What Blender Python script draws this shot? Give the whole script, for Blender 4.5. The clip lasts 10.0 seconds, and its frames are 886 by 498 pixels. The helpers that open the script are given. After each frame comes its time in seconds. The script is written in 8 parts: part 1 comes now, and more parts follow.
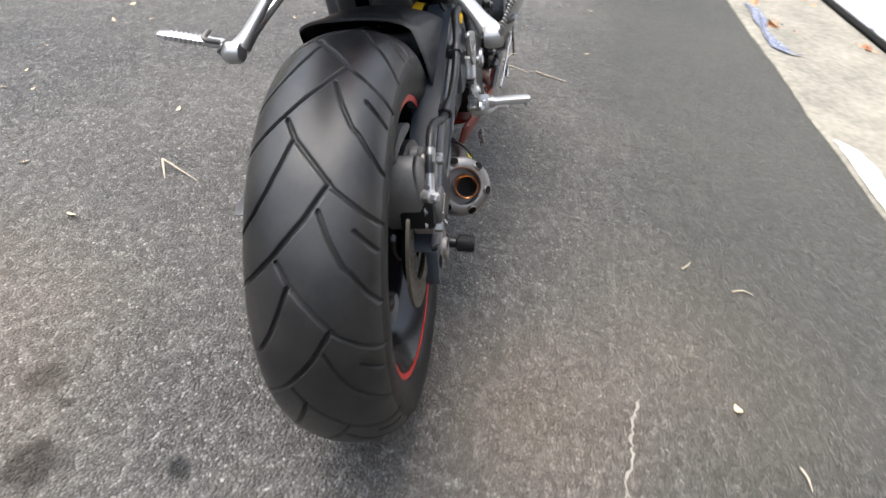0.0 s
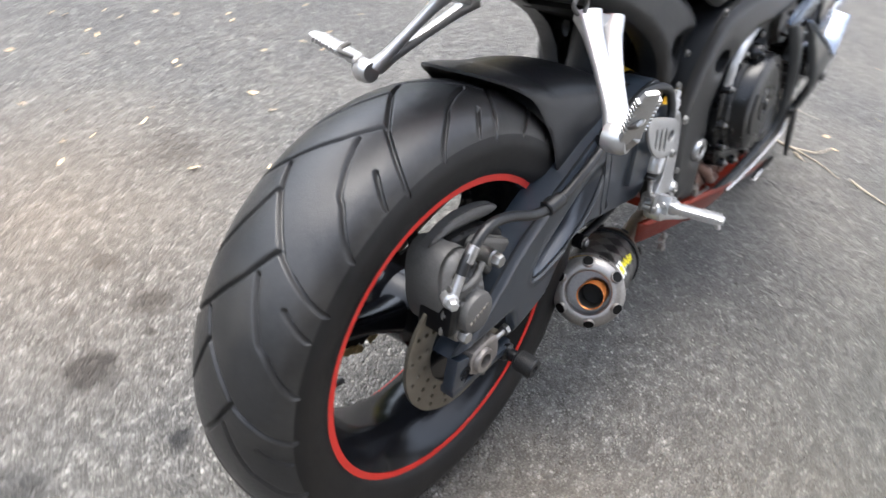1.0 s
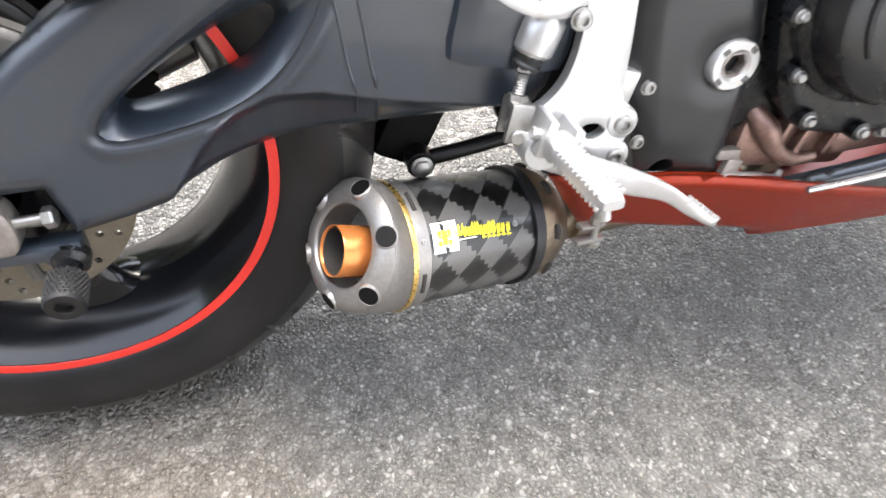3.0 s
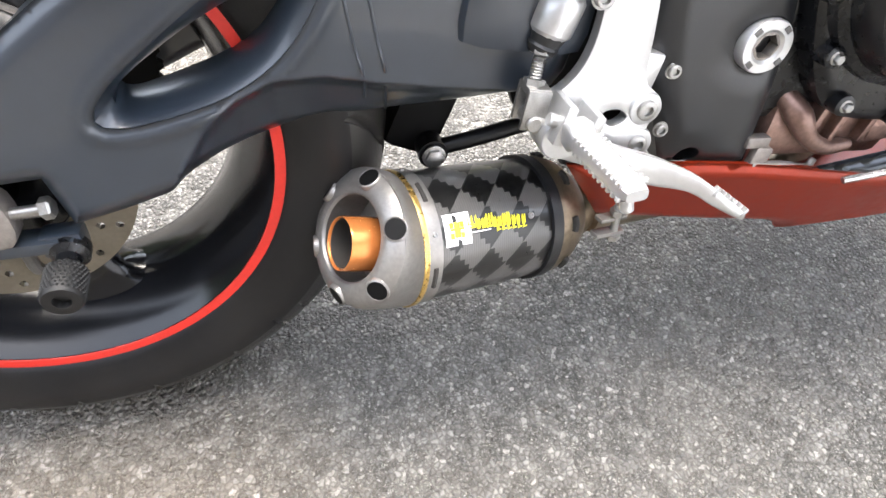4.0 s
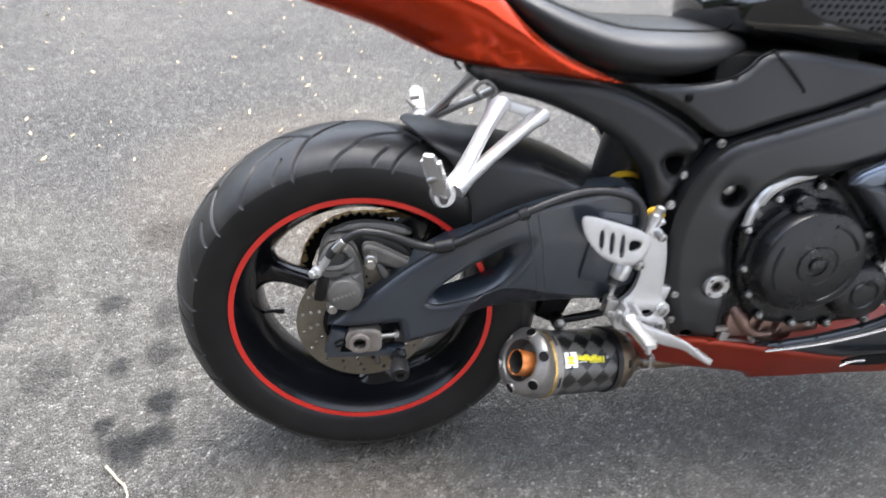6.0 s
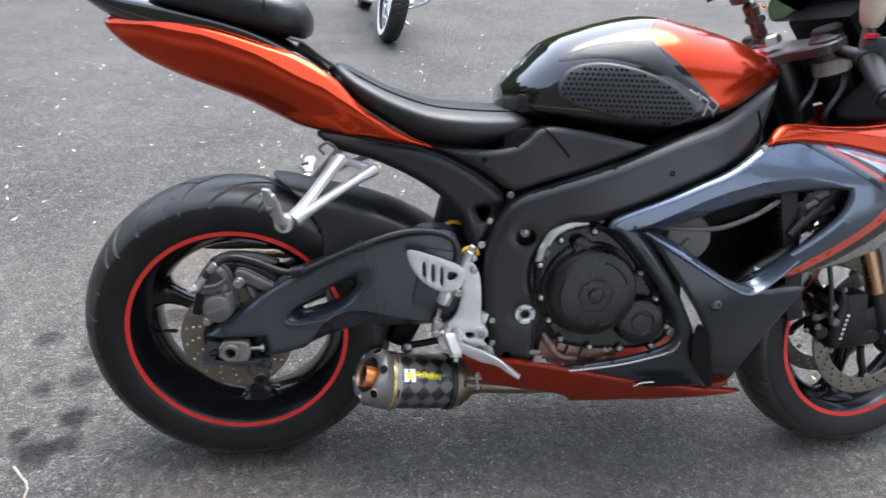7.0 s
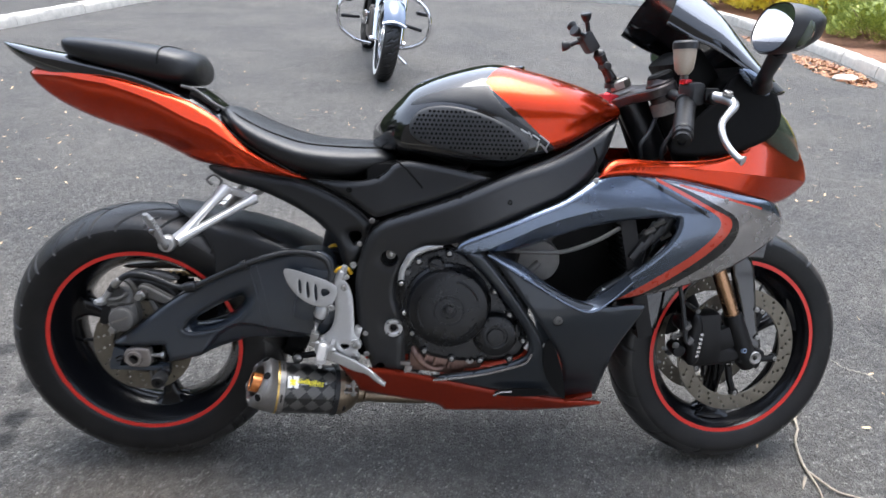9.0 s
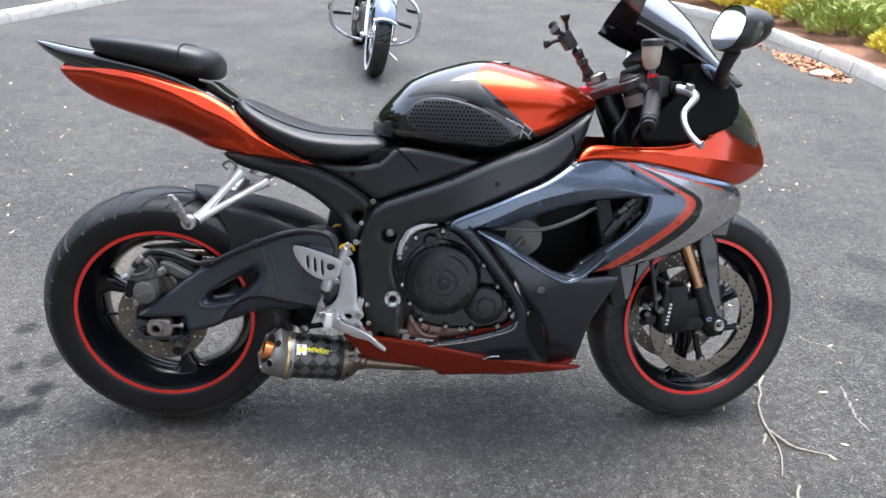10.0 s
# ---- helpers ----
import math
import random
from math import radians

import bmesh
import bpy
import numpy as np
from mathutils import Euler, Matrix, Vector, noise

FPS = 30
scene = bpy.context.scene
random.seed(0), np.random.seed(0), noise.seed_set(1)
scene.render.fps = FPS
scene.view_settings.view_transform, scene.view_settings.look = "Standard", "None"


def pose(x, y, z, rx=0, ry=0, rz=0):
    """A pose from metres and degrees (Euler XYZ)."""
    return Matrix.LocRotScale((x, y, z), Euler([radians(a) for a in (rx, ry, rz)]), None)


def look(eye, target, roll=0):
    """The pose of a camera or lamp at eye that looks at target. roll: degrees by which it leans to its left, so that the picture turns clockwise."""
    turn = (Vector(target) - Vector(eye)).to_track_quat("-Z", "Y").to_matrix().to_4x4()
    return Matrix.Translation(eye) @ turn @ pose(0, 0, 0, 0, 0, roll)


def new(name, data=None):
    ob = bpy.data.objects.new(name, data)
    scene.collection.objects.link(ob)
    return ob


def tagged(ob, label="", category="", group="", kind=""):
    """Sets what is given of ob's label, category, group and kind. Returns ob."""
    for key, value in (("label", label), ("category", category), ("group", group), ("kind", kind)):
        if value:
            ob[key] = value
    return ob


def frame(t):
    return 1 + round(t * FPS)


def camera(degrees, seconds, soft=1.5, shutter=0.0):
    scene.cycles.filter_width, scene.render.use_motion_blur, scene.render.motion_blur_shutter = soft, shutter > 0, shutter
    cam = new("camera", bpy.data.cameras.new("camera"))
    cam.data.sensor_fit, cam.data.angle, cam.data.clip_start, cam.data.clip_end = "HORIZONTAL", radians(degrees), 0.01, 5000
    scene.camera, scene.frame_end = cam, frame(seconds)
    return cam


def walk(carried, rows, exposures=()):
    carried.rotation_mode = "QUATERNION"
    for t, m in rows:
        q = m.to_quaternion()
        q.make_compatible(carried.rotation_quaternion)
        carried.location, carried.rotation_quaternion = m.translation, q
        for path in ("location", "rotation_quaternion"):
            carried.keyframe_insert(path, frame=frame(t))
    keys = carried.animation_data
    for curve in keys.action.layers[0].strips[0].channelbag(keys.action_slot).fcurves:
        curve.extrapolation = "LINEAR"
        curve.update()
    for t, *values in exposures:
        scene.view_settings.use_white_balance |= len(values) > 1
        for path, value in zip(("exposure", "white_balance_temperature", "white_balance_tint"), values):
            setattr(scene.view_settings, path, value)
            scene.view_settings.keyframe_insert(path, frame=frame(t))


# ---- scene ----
cam = camera(69.6, 10.0, shutter=0.4)
PATH = [
    (0, (-0.809, -0.045, 0.941), (0.769, -0.045, -0.287), 10.0),
    (0.5, (-0.619, -0.141, 0.964), (0.870, 0.152, -0.338), 10.2),
    (1, (-0.490, -0.275, 0.977), (0.738, 0.552, -0.368), 11.2),
    (1.5, (-0.281, -0.447, 0.923), (0.657, 0.599, -0.500), 14.9),
    (1.8, (-0.073, -0.466, 0.903), (0.758, 0.557, -0.601), 14.9),
    (2, (0.018, -0.457, 0.876), (0.772, 0.592, -0.65), 14.5),
    (2.5, (0.172, -0.456, 0.812), (0.633, 0.686, -0.764), 8.8),
    (3, (0.227, -0.394, 0.703), (0.644, 0.755, -0.88), 7.1),
    (3.2, (0.23, -0.382, 0.683), (0.618, 0.769, -0.906), 6.3),
    (4.5, (0.236, -0.381, 0.692), (0.599, 0.76, -0.911), 5.4),
    (5, (0.202, -0.43, 0.757), (0.546, 0.731, -0.835), 4.9),
    (5.5, (0.062, -0.605, 0.986), (0.271, 0.754, -0.467), 2.5),
    (5.7, (0.012, -0.669, 1.047), (0.202, 0.766, -0.332), 1.8),
    (6.8, (0.214, -1.017, 1.157), (0.419, 0.684, 0.125), 3.8),
    (7, (0.275, -1.059, 1.157), (0.483, 0.655, 0.148), 3.6),
    (7.5, (0.395, -1.026, 1.144), (0.622, 0.687, 0.136), 3.3),
    (8, (0.548, -1.055, 1.164), (0.743, 0.678, 0.183), 3.8),
    (8.5, (0.67, -1.119, 1.188), (0.788, 0.665, 0.292), 2.8),
    (9, (0.597, -1.227, 1.225), (0.708, 0.544, 0.303), 2.5),
    (9.5, (0.558, -1.332, 1.243), (0.705, 0.425, 0.298), 2.8),
    (10, (0.578, -1.379, 1.255), (0.722, 0.385, 0.324), 2.7),
]
EXPOSURE = [(0, 2.4, 6550, 10), (1, 2.9, 6450, 10), (2, 3.7, 6450, 10), (3, 3.9, 6750, 10), (5, 3.9, 6800, 10), (5.7, 3.25, 6550, 10), (6.8, 2.5, 6150, 10), (7.5, 2.6, 6100, 10), (8, 2.65, 6050, 10), (8.5, 2.2, 6100, 10), (9, 2.3, 6150, 10), (9.5, 2.6, 6150, 10), (10, 2.45, 6150, 10)]
walk(cam, [(t, look(eye, target, roll)) for t, eye, target, roll in PATH], EXPOSURE)

# ---- light ----
SUN_ELEV, SUN_ROT = 72.0, 15.0
world = bpy.data.worlds.new("sky")
scene.world = world
world.use_nodes = True
_n, _l = world.node_tree.nodes, world.node_tree.links
_sky = _n.new("ShaderNodeTexSky")
_sky.sky_type = "NISHITA"
_sky.sun_disc = False
_sky.sun_elevation = radians(SUN_ELEV)
_sky.sun_rotation = radians(SUN_ROT)
_sky.dust_density = 3.0
_sky.air_density = 1.2
_hsv = _n.new("ShaderNodeHueSaturation")
_hsv.inputs["Saturation"].default_value = 0.55
_l.new(_sky.outputs[0], _hsv.inputs["Color"])
_l.new(_hsv.outputs[0], _n["Background"].inputs["Color"])
_n["Background"].inputs["Strength"].default_value = 0.115

sun_data = bpy.data.lights.new("sun", "SUN")
sun_data.energy = 1.0
sun_data.angle = radians(45)
sun_data.color = (1.0, 0.96, 0.9)
sun = new("sun", sun_data)
_a, _e = radians(SUN_ROT), radians(SUN_ELEV)
sun.matrix_world = look((0, 0, 20), (-20 * math.sin(_a) * math.cos(_e) + 0, -20 * math.cos(_a) * math.cos(_e), 20 - 20 * math.sin(_e)))

# ---- materials ----
MATS = {}


def mat(name, color, rough=0.5, metal=0.0, coat=0.0, var=0.12, scale=30.0, bump=0.0, bump_scale=200.0, spec=0.5, rough_var=0.08, dust=0.0, transmission=0.0, ior=1.45):
    """A surface with two scales of tone variation, uneven gloss, fine relief and, where dust > 0, a film of dust."""
    m = bpy.data.materials.new(name)
    m.use_nodes = True
    n, l = m.node_tree.nodes, m.node_tree.links
    b = n["Principled BSDF"]
    geo = n.new("ShaderNodeTexCoord")
    def noise_tex(s, detail=4):
        t = n.new("ShaderNodeTexNoise")
        t.inputs["Scale"].default_value = s
        t.inputs["Detail"].default_value = detail
        l.new(geo.outputs["Object"], t.inputs["Vector"])
        return t
    n1, n2 = noise_tex(scale), noise_tex(scale * 9, 3)
    mixn = n.new("ShaderNodeMath")
    mixn.operation = "MULTIPLY_ADD"
    mixn.inputs[1].default_value = 0.5
    l.new(n1.outputs["Fac"], mixn.inputs[0])
    half = n.new("ShaderNodeMath")
    half.operation = "MULTIPLY"
    half.inputs[1].default_value = 0.5
    l.new(n2.outputs["Fac"], half.inputs[0])
    l.new(half.outputs[0], mixn.inputs[2])
    ramp = n.new("ShaderNodeValToRGB")
    c = Vector(color)
    ramp.color_ramp.elements[0].position, ramp.color_ramp.elements[1].position = 0.3, 0.7
    ramp.color_ramp.elements[0].color = (*(c * (1 - var)), 1)
    ramp.color_ramp.elements[1].color = (*[min(1.0, v * (1 + var)) for v in c], 1)
    l.new(mixn.outputs[0], ramp.inputs[0])
    out = ramp.outputs[0]
    if dust > 0:
        d = noise_tex(12, 5)
        dr = n.new("ShaderNodeMapRange")
        dr.inputs[1].default_value, dr.inputs[2].default_value = 0.42, 0.75
        dr.inputs[4].default_value = dust
        l.new(d.outputs["Fac"], dr.inputs[0])
        mx = n.new("ShaderNodeMix")
        mx.data_type = "RGBA"
        l.new(dr.outputs[0], mx.inputs[0])
        l.new(out, mx.inputs[6])
        mx.inputs[7].default_value = (0.30, 0.27, 0.23, 1)
        out = mx.outputs[2]
    l.new(out, b.inputs["Base Color"])
    rr = n.new("ShaderNodeMapRange")
    rr.inputs[1].default_value, rr.inputs[2].default_value = 0.3, 0.7
    rr.inputs[3].default_value, rr.inputs[4].default_value = max(0.02, rough - rough_var), min(1, rough + rough_var)
    l.new(mixn.outputs[0], rr.inputs[0])
    l.new(rr.outputs[0], b.inputs["Roughness"])
    b.inputs["Metallic"].default_value = metal
    b.inputs["Coat Weight"].default_value = coat
    b.inputs["Coat Roughness"].default_value = 0.06
    b.inputs["Specular IOR Level"].default_value = spec
    b.inputs["Transmission Weight"].default_value = transmission
    b.inputs["IOR"].default_value = ior
    if bump > 0:
        nb = noise_tex(bump_scale, 3)
        bp = n.new("ShaderNodeBump")
        bp.inputs["Strength"].default_value = bump
        bp.inputs["Distance"].default_value = 0.002
        l.new(nb.outputs["Fac"], bp.inputs["Height"])
        l.new(bp.outputs[0], b.inputs["Normal"])
    MATS[name] = m
    return m


def carbon_mat():
    """Black woven carbon tube with stepped lozenges, some threads lying shinier than others."""
    m = mat("carbon", (0.02, 0.02, 0.021), 0.34, coat=0.25, var=0.3, scale=60)
    n, l = m.node_tree.nodes, m.node_tree.links
    b = n["Principled BSDF"]
    uv = n.new("ShaderNodeUVMap")
    sep = n.new("ShaderNodeSeparateXYZ")
    l.new(uv.outputs[0], sep.inputs[0])
    def op(kind, a, v=None, w=None):
        o = n.new("ShaderNodeMath")
        o.operation = kind
        for i, s in enumerate((a, v, w)):
            if s is None:
                continue
            if isinstance(s, (int, float)):
                o.inputs[i].default_value = s
            else:
                l.new(s, o.inputs[i])
        return o.outputs[0]
    # lozenges on two diagonals, their flanks broken into steps
    su = op("MULTIPLY", op("FLOOR", op("MULTIPLY", sep.outputs[0], 70.0)), 1 / 70.0)
    sv = sep.outputs[1]
    p = op("FRACT", op("ADD", op("MULTIPLY", sep.outputs[0], 5.0), op("MULTIPLY", sv, 1.9)))
    q = op("FRACT", op("SUBTRACT", op("MULTIPLY", su, 5.0), op("MULTIPLY", sv, 1.9)))
    light = op("COMPARE", op("LESS_THAN", p, 0.5), op("LESS_THAN", q, 0.5), 0.1)
    thread = op("MULTIPLY", op("FRACT", op("MULTIPLY", sv, 60.0)), 0.35)
    fac = op("MULTIPLY", light, op("ADD", thread, 0.65))
    ramp = n.new("ShaderNodeValToRGB")
    ramp.color_ramp.elements[0].color = (0.005, 0.005, 0.005, 1)
    ramp.color_ramp.elements[1].color = (0.085, 0.082, 0.078, 1)
    l.new(fac, ramp.inputs[0])
    l.new(ramp.outputs[0], b.inputs["Base Color"])
    return m


def asphalt_mat():
    """Worn asphalt: dark binder, grey and pale chippings of several sizes, brownish dust, old oil stains."""
    m = bpy.data.materials.new("asphalt")
    m.use_nodes = True
    n, l = m.node_tree.nodes, m.node_tree.links
    b = n["Principled BSDF"]
    tc = n.new("ShaderNodeTexCoord")
    def tex(kind, s, **kw):
        t = n.new(kind)
        t.inputs["Scale"].default_value = s
        for k, v in kw.items():
            t.inputs[k].default_value = v
        l.new(tc.outputs["Object"], t.inputs["Vector"])
        return t
    def rng(src, a, b_, c, d):
        r = n.new("ShaderNodeMapRange")
        for i, v in enumerate((a, b_, c, d)):
            r.inputs[1 + i].default_value = v
        l.new(src, r.inputs[0])
        return r.outputs[0]
    def mixc(fac, a, b_, blend="MIX"):
        x = n.new("ShaderNodeMix")
        x.data_type, x.blend_type = "RGBA", blend
        for i, s in ((0, fac), (6, a), (7, b_)):
            if isinstance(s, (int, float)):
                x.inputs[i].default_value = s
            elif isinstance(s, tuple):
                x.inputs[i].default_value = (*s, 1)
            else:
                l.new(s, x.inputs[i])
        return x.outputs[2]
    # crushed stone of two sizes, its outlines bent out of round
    bend = tex("ShaderNodeTexNoise", 90.0, Detail=2.0)
    shift = n.new("ShaderNodeVectorMath")
    shift.operation = "MULTIPLY_ADD"
    l.new(bend.outputs["Color"], shift.inputs[0])
    shift.inputs[1].default_value = (0.007, 0.007, 0.007)
    l.new(tc.outputs["Object"], shift.inputs[2])
    def cells(s, feature):
        t = n.new("ShaderNodeTexVoronoi")
        t.feature = feature
        t.inputs["Scale"].default_value = s
        l.new(shift.outputs[0], t.inputs["Vector"])
        return t
    stones, rims = cells(165.0, "F1"), cells(165.0, "DISTANCE_TO_EDGE")
    fine, fine_rims = cells(340.0, "F1"), cells(340.0, "DISTANCE_TO_EDGE")
    def channel(src, k):
        t = n.new("ShaderNodeSeparateColor")
        l.new(src, t.inputs[0])
        return t.outputs[k]
    def math_op(kind, a, c):
        t = n.new("ShaderNodeMath")
        t.operation = kind
        for k, s in ((0, a), (1, c)):
            if isinstance(s, (int, float)):
                t.inputs[k].default_value = s
            else:
                l.new(s, t.inputs[k])
        return t.outputs[0]
    def tones(src, low, mid_, high):
        r = n.new("ShaderNodeValToRGB")
        e = r.color_ramp.elements
        e[0].position, e[0].color = 0.0, (*low, 1)
        e[1].position, e[1].color = 1.0, (*high, 1)
        k = e.new(0.6)
        k.color = (*mid_, 1)
        l.new(src, r.inputs[0])
        return r.outputs[0]
    big_tone = tones(channel(stones.outputs["Color"], 0), (0.072, 0.070, 0.068), (0.118, 0.115, 0.110), (0.243, 0.236, 0.223))
    fine_tone = tones(channel(fine.outputs["Color"], 1), (0.064, 0.063, 0.060), (0.125, 0.122, 0.115), (0.307, 0.297, 0.279))
    patch = tex("ShaderNodeTexNoise", 45.0, Detail=3.0)
    which = rng(patch.outputs["Fac"], 0.44, 0.54, 0.0, 1.0)
    col = mixc(which, big_tone, fine_tone)
    # dark binder in the gaps
    col = mixc(rng(rims.outputs["Distance"], 0.0, 0.22, 0.75, 0.0), col, (0.018, 0.0175, 0.017))
    col = mixc(math_op("MULTIPLY", rng(fine_rims.outputs["Distance"], 0.0, 0.22, 0.7, 0.0), which), col, (0.020, 0.0195, 0.019))
    big = tex("ShaderNodeTexNoise", 1.1, Detail=5.0, Roughness=0.6)
    col = mixc(rng(big.outputs["Fac"], 0.38, 0.66, 0.0, 0.30), col, (0.218, 0.201, 0.173))
    mid = tex("ShaderNodeTexNoise", 7.0, Detail=4.0)
    col = mixc(rng(mid.outputs["Fac"], 0.5, 0.75, 0.0, 0.28), col, (0.109, 0.104, 0.096))
    # blotches a hand wide, darker where the binder has bled
    blot = tex("ShaderNodeTexNoise", 14.0, Detail=6.0, Roughness=0.7)
    col = mixc(rng(blot.outputs["Fac"], 0.50, 0.68, 0.0, 0.38), col, (0.046, 0.045, 0.044))
    col = mixc(rng(blot.outputs["Fac"], 0.32, 0.46, 0.30, 0.0), col, (0.225, 0.215, 0.200))
    # a few pale grits
    grit = cells(210.0, "F1")
    col = mixc(rng(channel(grit.outputs["Color"], 2), 0.985, 0.992, 0.0, 0.45), col, (0.42, 0.40, 0.37))
    # house-side shade put into the colour as a greenish film with a ragged edge
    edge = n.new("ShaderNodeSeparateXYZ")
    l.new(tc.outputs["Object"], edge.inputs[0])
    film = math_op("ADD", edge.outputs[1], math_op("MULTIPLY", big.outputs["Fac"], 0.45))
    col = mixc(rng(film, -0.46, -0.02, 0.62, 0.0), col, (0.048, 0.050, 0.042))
    # oil stains where vehicles stand: dark blots with soft ragged rims
    ragged = tex("ShaderNodeTexNoise", 22.0, Detail=5.0)
    geo_pos = tc.outputs["Object"]
    for sx, sy, sr, depth in STAINS:
        d = n.new("ShaderNodeVectorMath")
        d.operation = "DISTANCE"
        l.new(geo_pos, d.inputs[0])
        d.inputs[1].default_value = (sx, sy, 0)
        add = n.new("ShaderNodeMath")
        add.operation = "MULTIPLY_ADD"
        l.new(ragged.outputs["Fac"], add.inputs[0])
        add.inputs[1].default_value = sr * 1.6
        l.new(d.outputs["Value"], add.inputs[2])
        col = mixc(rng(add.outputs[0], sr * 1.35, sr * 2.0, depth, 0.0), col, (0.012, 0.012, 0.0125))
    for sx, sy, sr, depth in RUSTY:
        d = n.new("ShaderNodeVectorMath")
        d.operation = "DISTANCE"
        l.new(geo_pos, d.inputs[0])
        d.inputs[1].default_value = (sx, sy, 0)
        col = mixc(rng(d.outputs["Value"], 0.0, sr, depth, 0.0), col, (0.26, 0.20, 0.14))
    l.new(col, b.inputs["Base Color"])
    b.inputs["Roughness"].default_value = 0.68
    b.inputs["Specular IOR Level"].default_value = 0.35
    bp = n.new("ShaderNodeBump")
    bp.inputs["Strength"].default_value = 1.0
    bp.inputs["Distance"].default_value = 0.008
    crowns = math_op("ADD", rng(stones.outputs["Distance"], 0.0, 0.75, 0.8, 0.0), math_op("MULTIPLY", channel(stones.outputs["Color"], 2), 0.5))
    chips = math_op("ADD", rng(fine.outputs["Distance"], 0.0, 0.75, 0.5, 0.0), math_op("MULTIPLY", channel(fine.outputs["Color"], 2), 0.45))
    l.new(math_op("ADD", crowns, math_op("MULTIPLY", chips, which)), bp.inputs["Height"])
    bp2 = n.new("ShaderNodeBump")
    bp2.inputs["Strength"].default_value = 0.5
    bp2.inputs["Distance"].default_value = 0.01
    l.new(mid.outputs["Fac"], bp2.inputs["Height"])
    l.new(bp.outputs[0], bp2.inputs["Normal"])
    l.new(bp2.outputs[0], b.inputs["Normal"])
    return m


# oil spots: x, y, size, strength
STAINS = [(-0.155, 0.598, 0.038, 0.9), (-0.305, 0.52, 0.048, 0.95), (-0.27, 0.302, 0.024, 0.9), (-0.19, 0.53, 0.012, 0.8), (-0.16, 0.75, 0.035, 0.6),
          (-0.27, 0.66, 0.02, 0.6), (-0.9, 0.45, 0.12, 0.5), (-0.55, 0.7, 0.08, 0.55), (-0.7, 0.2, 0.06, 0.5), (0.15, 1.0, 0.08, 0.5),
          (-0.435, 0.116, 0.039, 0.92), (-0.483, 0.008, 0.051, 0.92), (-0.425, 0.029, 0.036, 0.83), (-0.543, 0.063, 0.024, 0.88), (-0.623, 0.415, 0.033, 0.78), (-0.552, 0.212, 0.030, 0.73), (-0.466, 0.251, 0.042, 0.68), (2.35, 0.5, 0.13, 0.5), (2.6, 0.9, 0.1, 0.45), (-0.48, 0.38, 0.05, 0.6)]
RUSTY = [(-0.06, -0.22, 0.32, 0.3), (-0.2, 0.95, 0.6, 0.38), (0.15, -0.55, 0.5, 0.16)]

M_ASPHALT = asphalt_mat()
M_CONCRETE = mat("concrete", (0.165, 0.155, 0.128), 0.85, var=0.45, scale=3.5, bump=0.6, bump_scale=120)
M_KERB = mat("kerb_stone", (0.48, 0.46, 0.42), 0.85, var=0.3, scale=14, bump=0.8, bump_scale=60)
M_WALL = mat("house_render", (0.11, 0.10, 0.09), 0.9, var=0.1, scale=2, bump=0.3, bump_scale=40)
M_DOOR = mat("white_paint", (0.78, 0.80, 0.84), 0.45, var=0.03, scale=3, bump=0.05)
M_MULCH = mat("mulch", (0.20, 0.10, 0.06), 0.95, var=0.5, scale=25, bump=1.0, bump_scale=90)
M_RUBBER = mat("tyre_rubber", (0.0062, 0.0062, 0.0066), 0.46, var=0.3, scale=14, bump=0.12, bump_scale=700, dust=0.02, spec=0.3)
M_TREAD = mat("worn_tread", (0.014, 0.014, 0.0142), 0.36, var=0.45, scale=16, bump=0.22, bump_scale=700, dust=0.06, spec=0.55)
M_RED_STRIPE = mat("red_stripe", (0.55, 0.026, 0.018), 0.35, var=0.10, scale=40)
M_WHEEL = mat("wheel_black", (0.0036, 0.004, 0.0052), 0.17, spec=0.4, var=0.15, scale=20, rough_var=0.03)
M_DISC = mat("disc_steel", (0.135, 0.12, 0.095), 0.40, metal=0.6, var=0.2, scale=25, dust=0.08)
M_CALIPER = mat("caliper_grey", (0.095, 0.092, 0.088), 0.52, metal=0.3, var=0.22, scale=40, bump=0.2, bump_scale=400)
M_CALIPER_BLACK = mat("caliper_black", (0.0035, 0.0035, 0.004), 0.40, spec=0.3, var=0.2, scale=40, bump=0.1)
M_SWING = mat("swingarm_black", (0.0165, 0.0225, 0.0315), 0.33, metal=0.0, spec=0.75, coat=0.2, var=0.10, scale=8, bump=0.03, bump_scale=600, rough_var=0.02)
M_FRAME = mat("frame_black", (0.0100, 0.0108, 0.0125), 0.35, spec=0.62, var=0.12, scale=8, bump=0.08, bump_scale=900, rough_var=0.02)
M_PLASTIC = mat("black_plastic", (0.0082, 0.0088, 0.0100), 0.42, spec=0.55, var=0.15, scale=12, bump=0.14, bump_scale=900)
# near-black parts, also sheets that stand for shade in slots and recesses
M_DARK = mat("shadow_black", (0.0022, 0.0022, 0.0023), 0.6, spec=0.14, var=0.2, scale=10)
M_ENGINE = mat("engine_black", (0.0034, 0.0038, 0.0048), 0.28, spec=0.42, var=0.12, scale=15, bump=0.03, bump_scale=700, rough_var=0.02)
M_ORANGE = mat("burnt_orange", (0.45, 0.031, 0.0022), 0.25, metal=0.9, coat=0.42, var=0.05, scale=3, rough_var=0.02)
M_BELLY = mat("belly_orange", (0.20, 0.014, 0.002), 0.36, metal=0.35, coat=0.12, spec=0.35, var=0.15, scale=12, dust=0.01)
M_GREY = mat("grey_metallic", (0.105, 0.13, 0.175), 0.27, metal=0.85, coat=0.6, var=0.015, scale=4, rough_var=0.01)
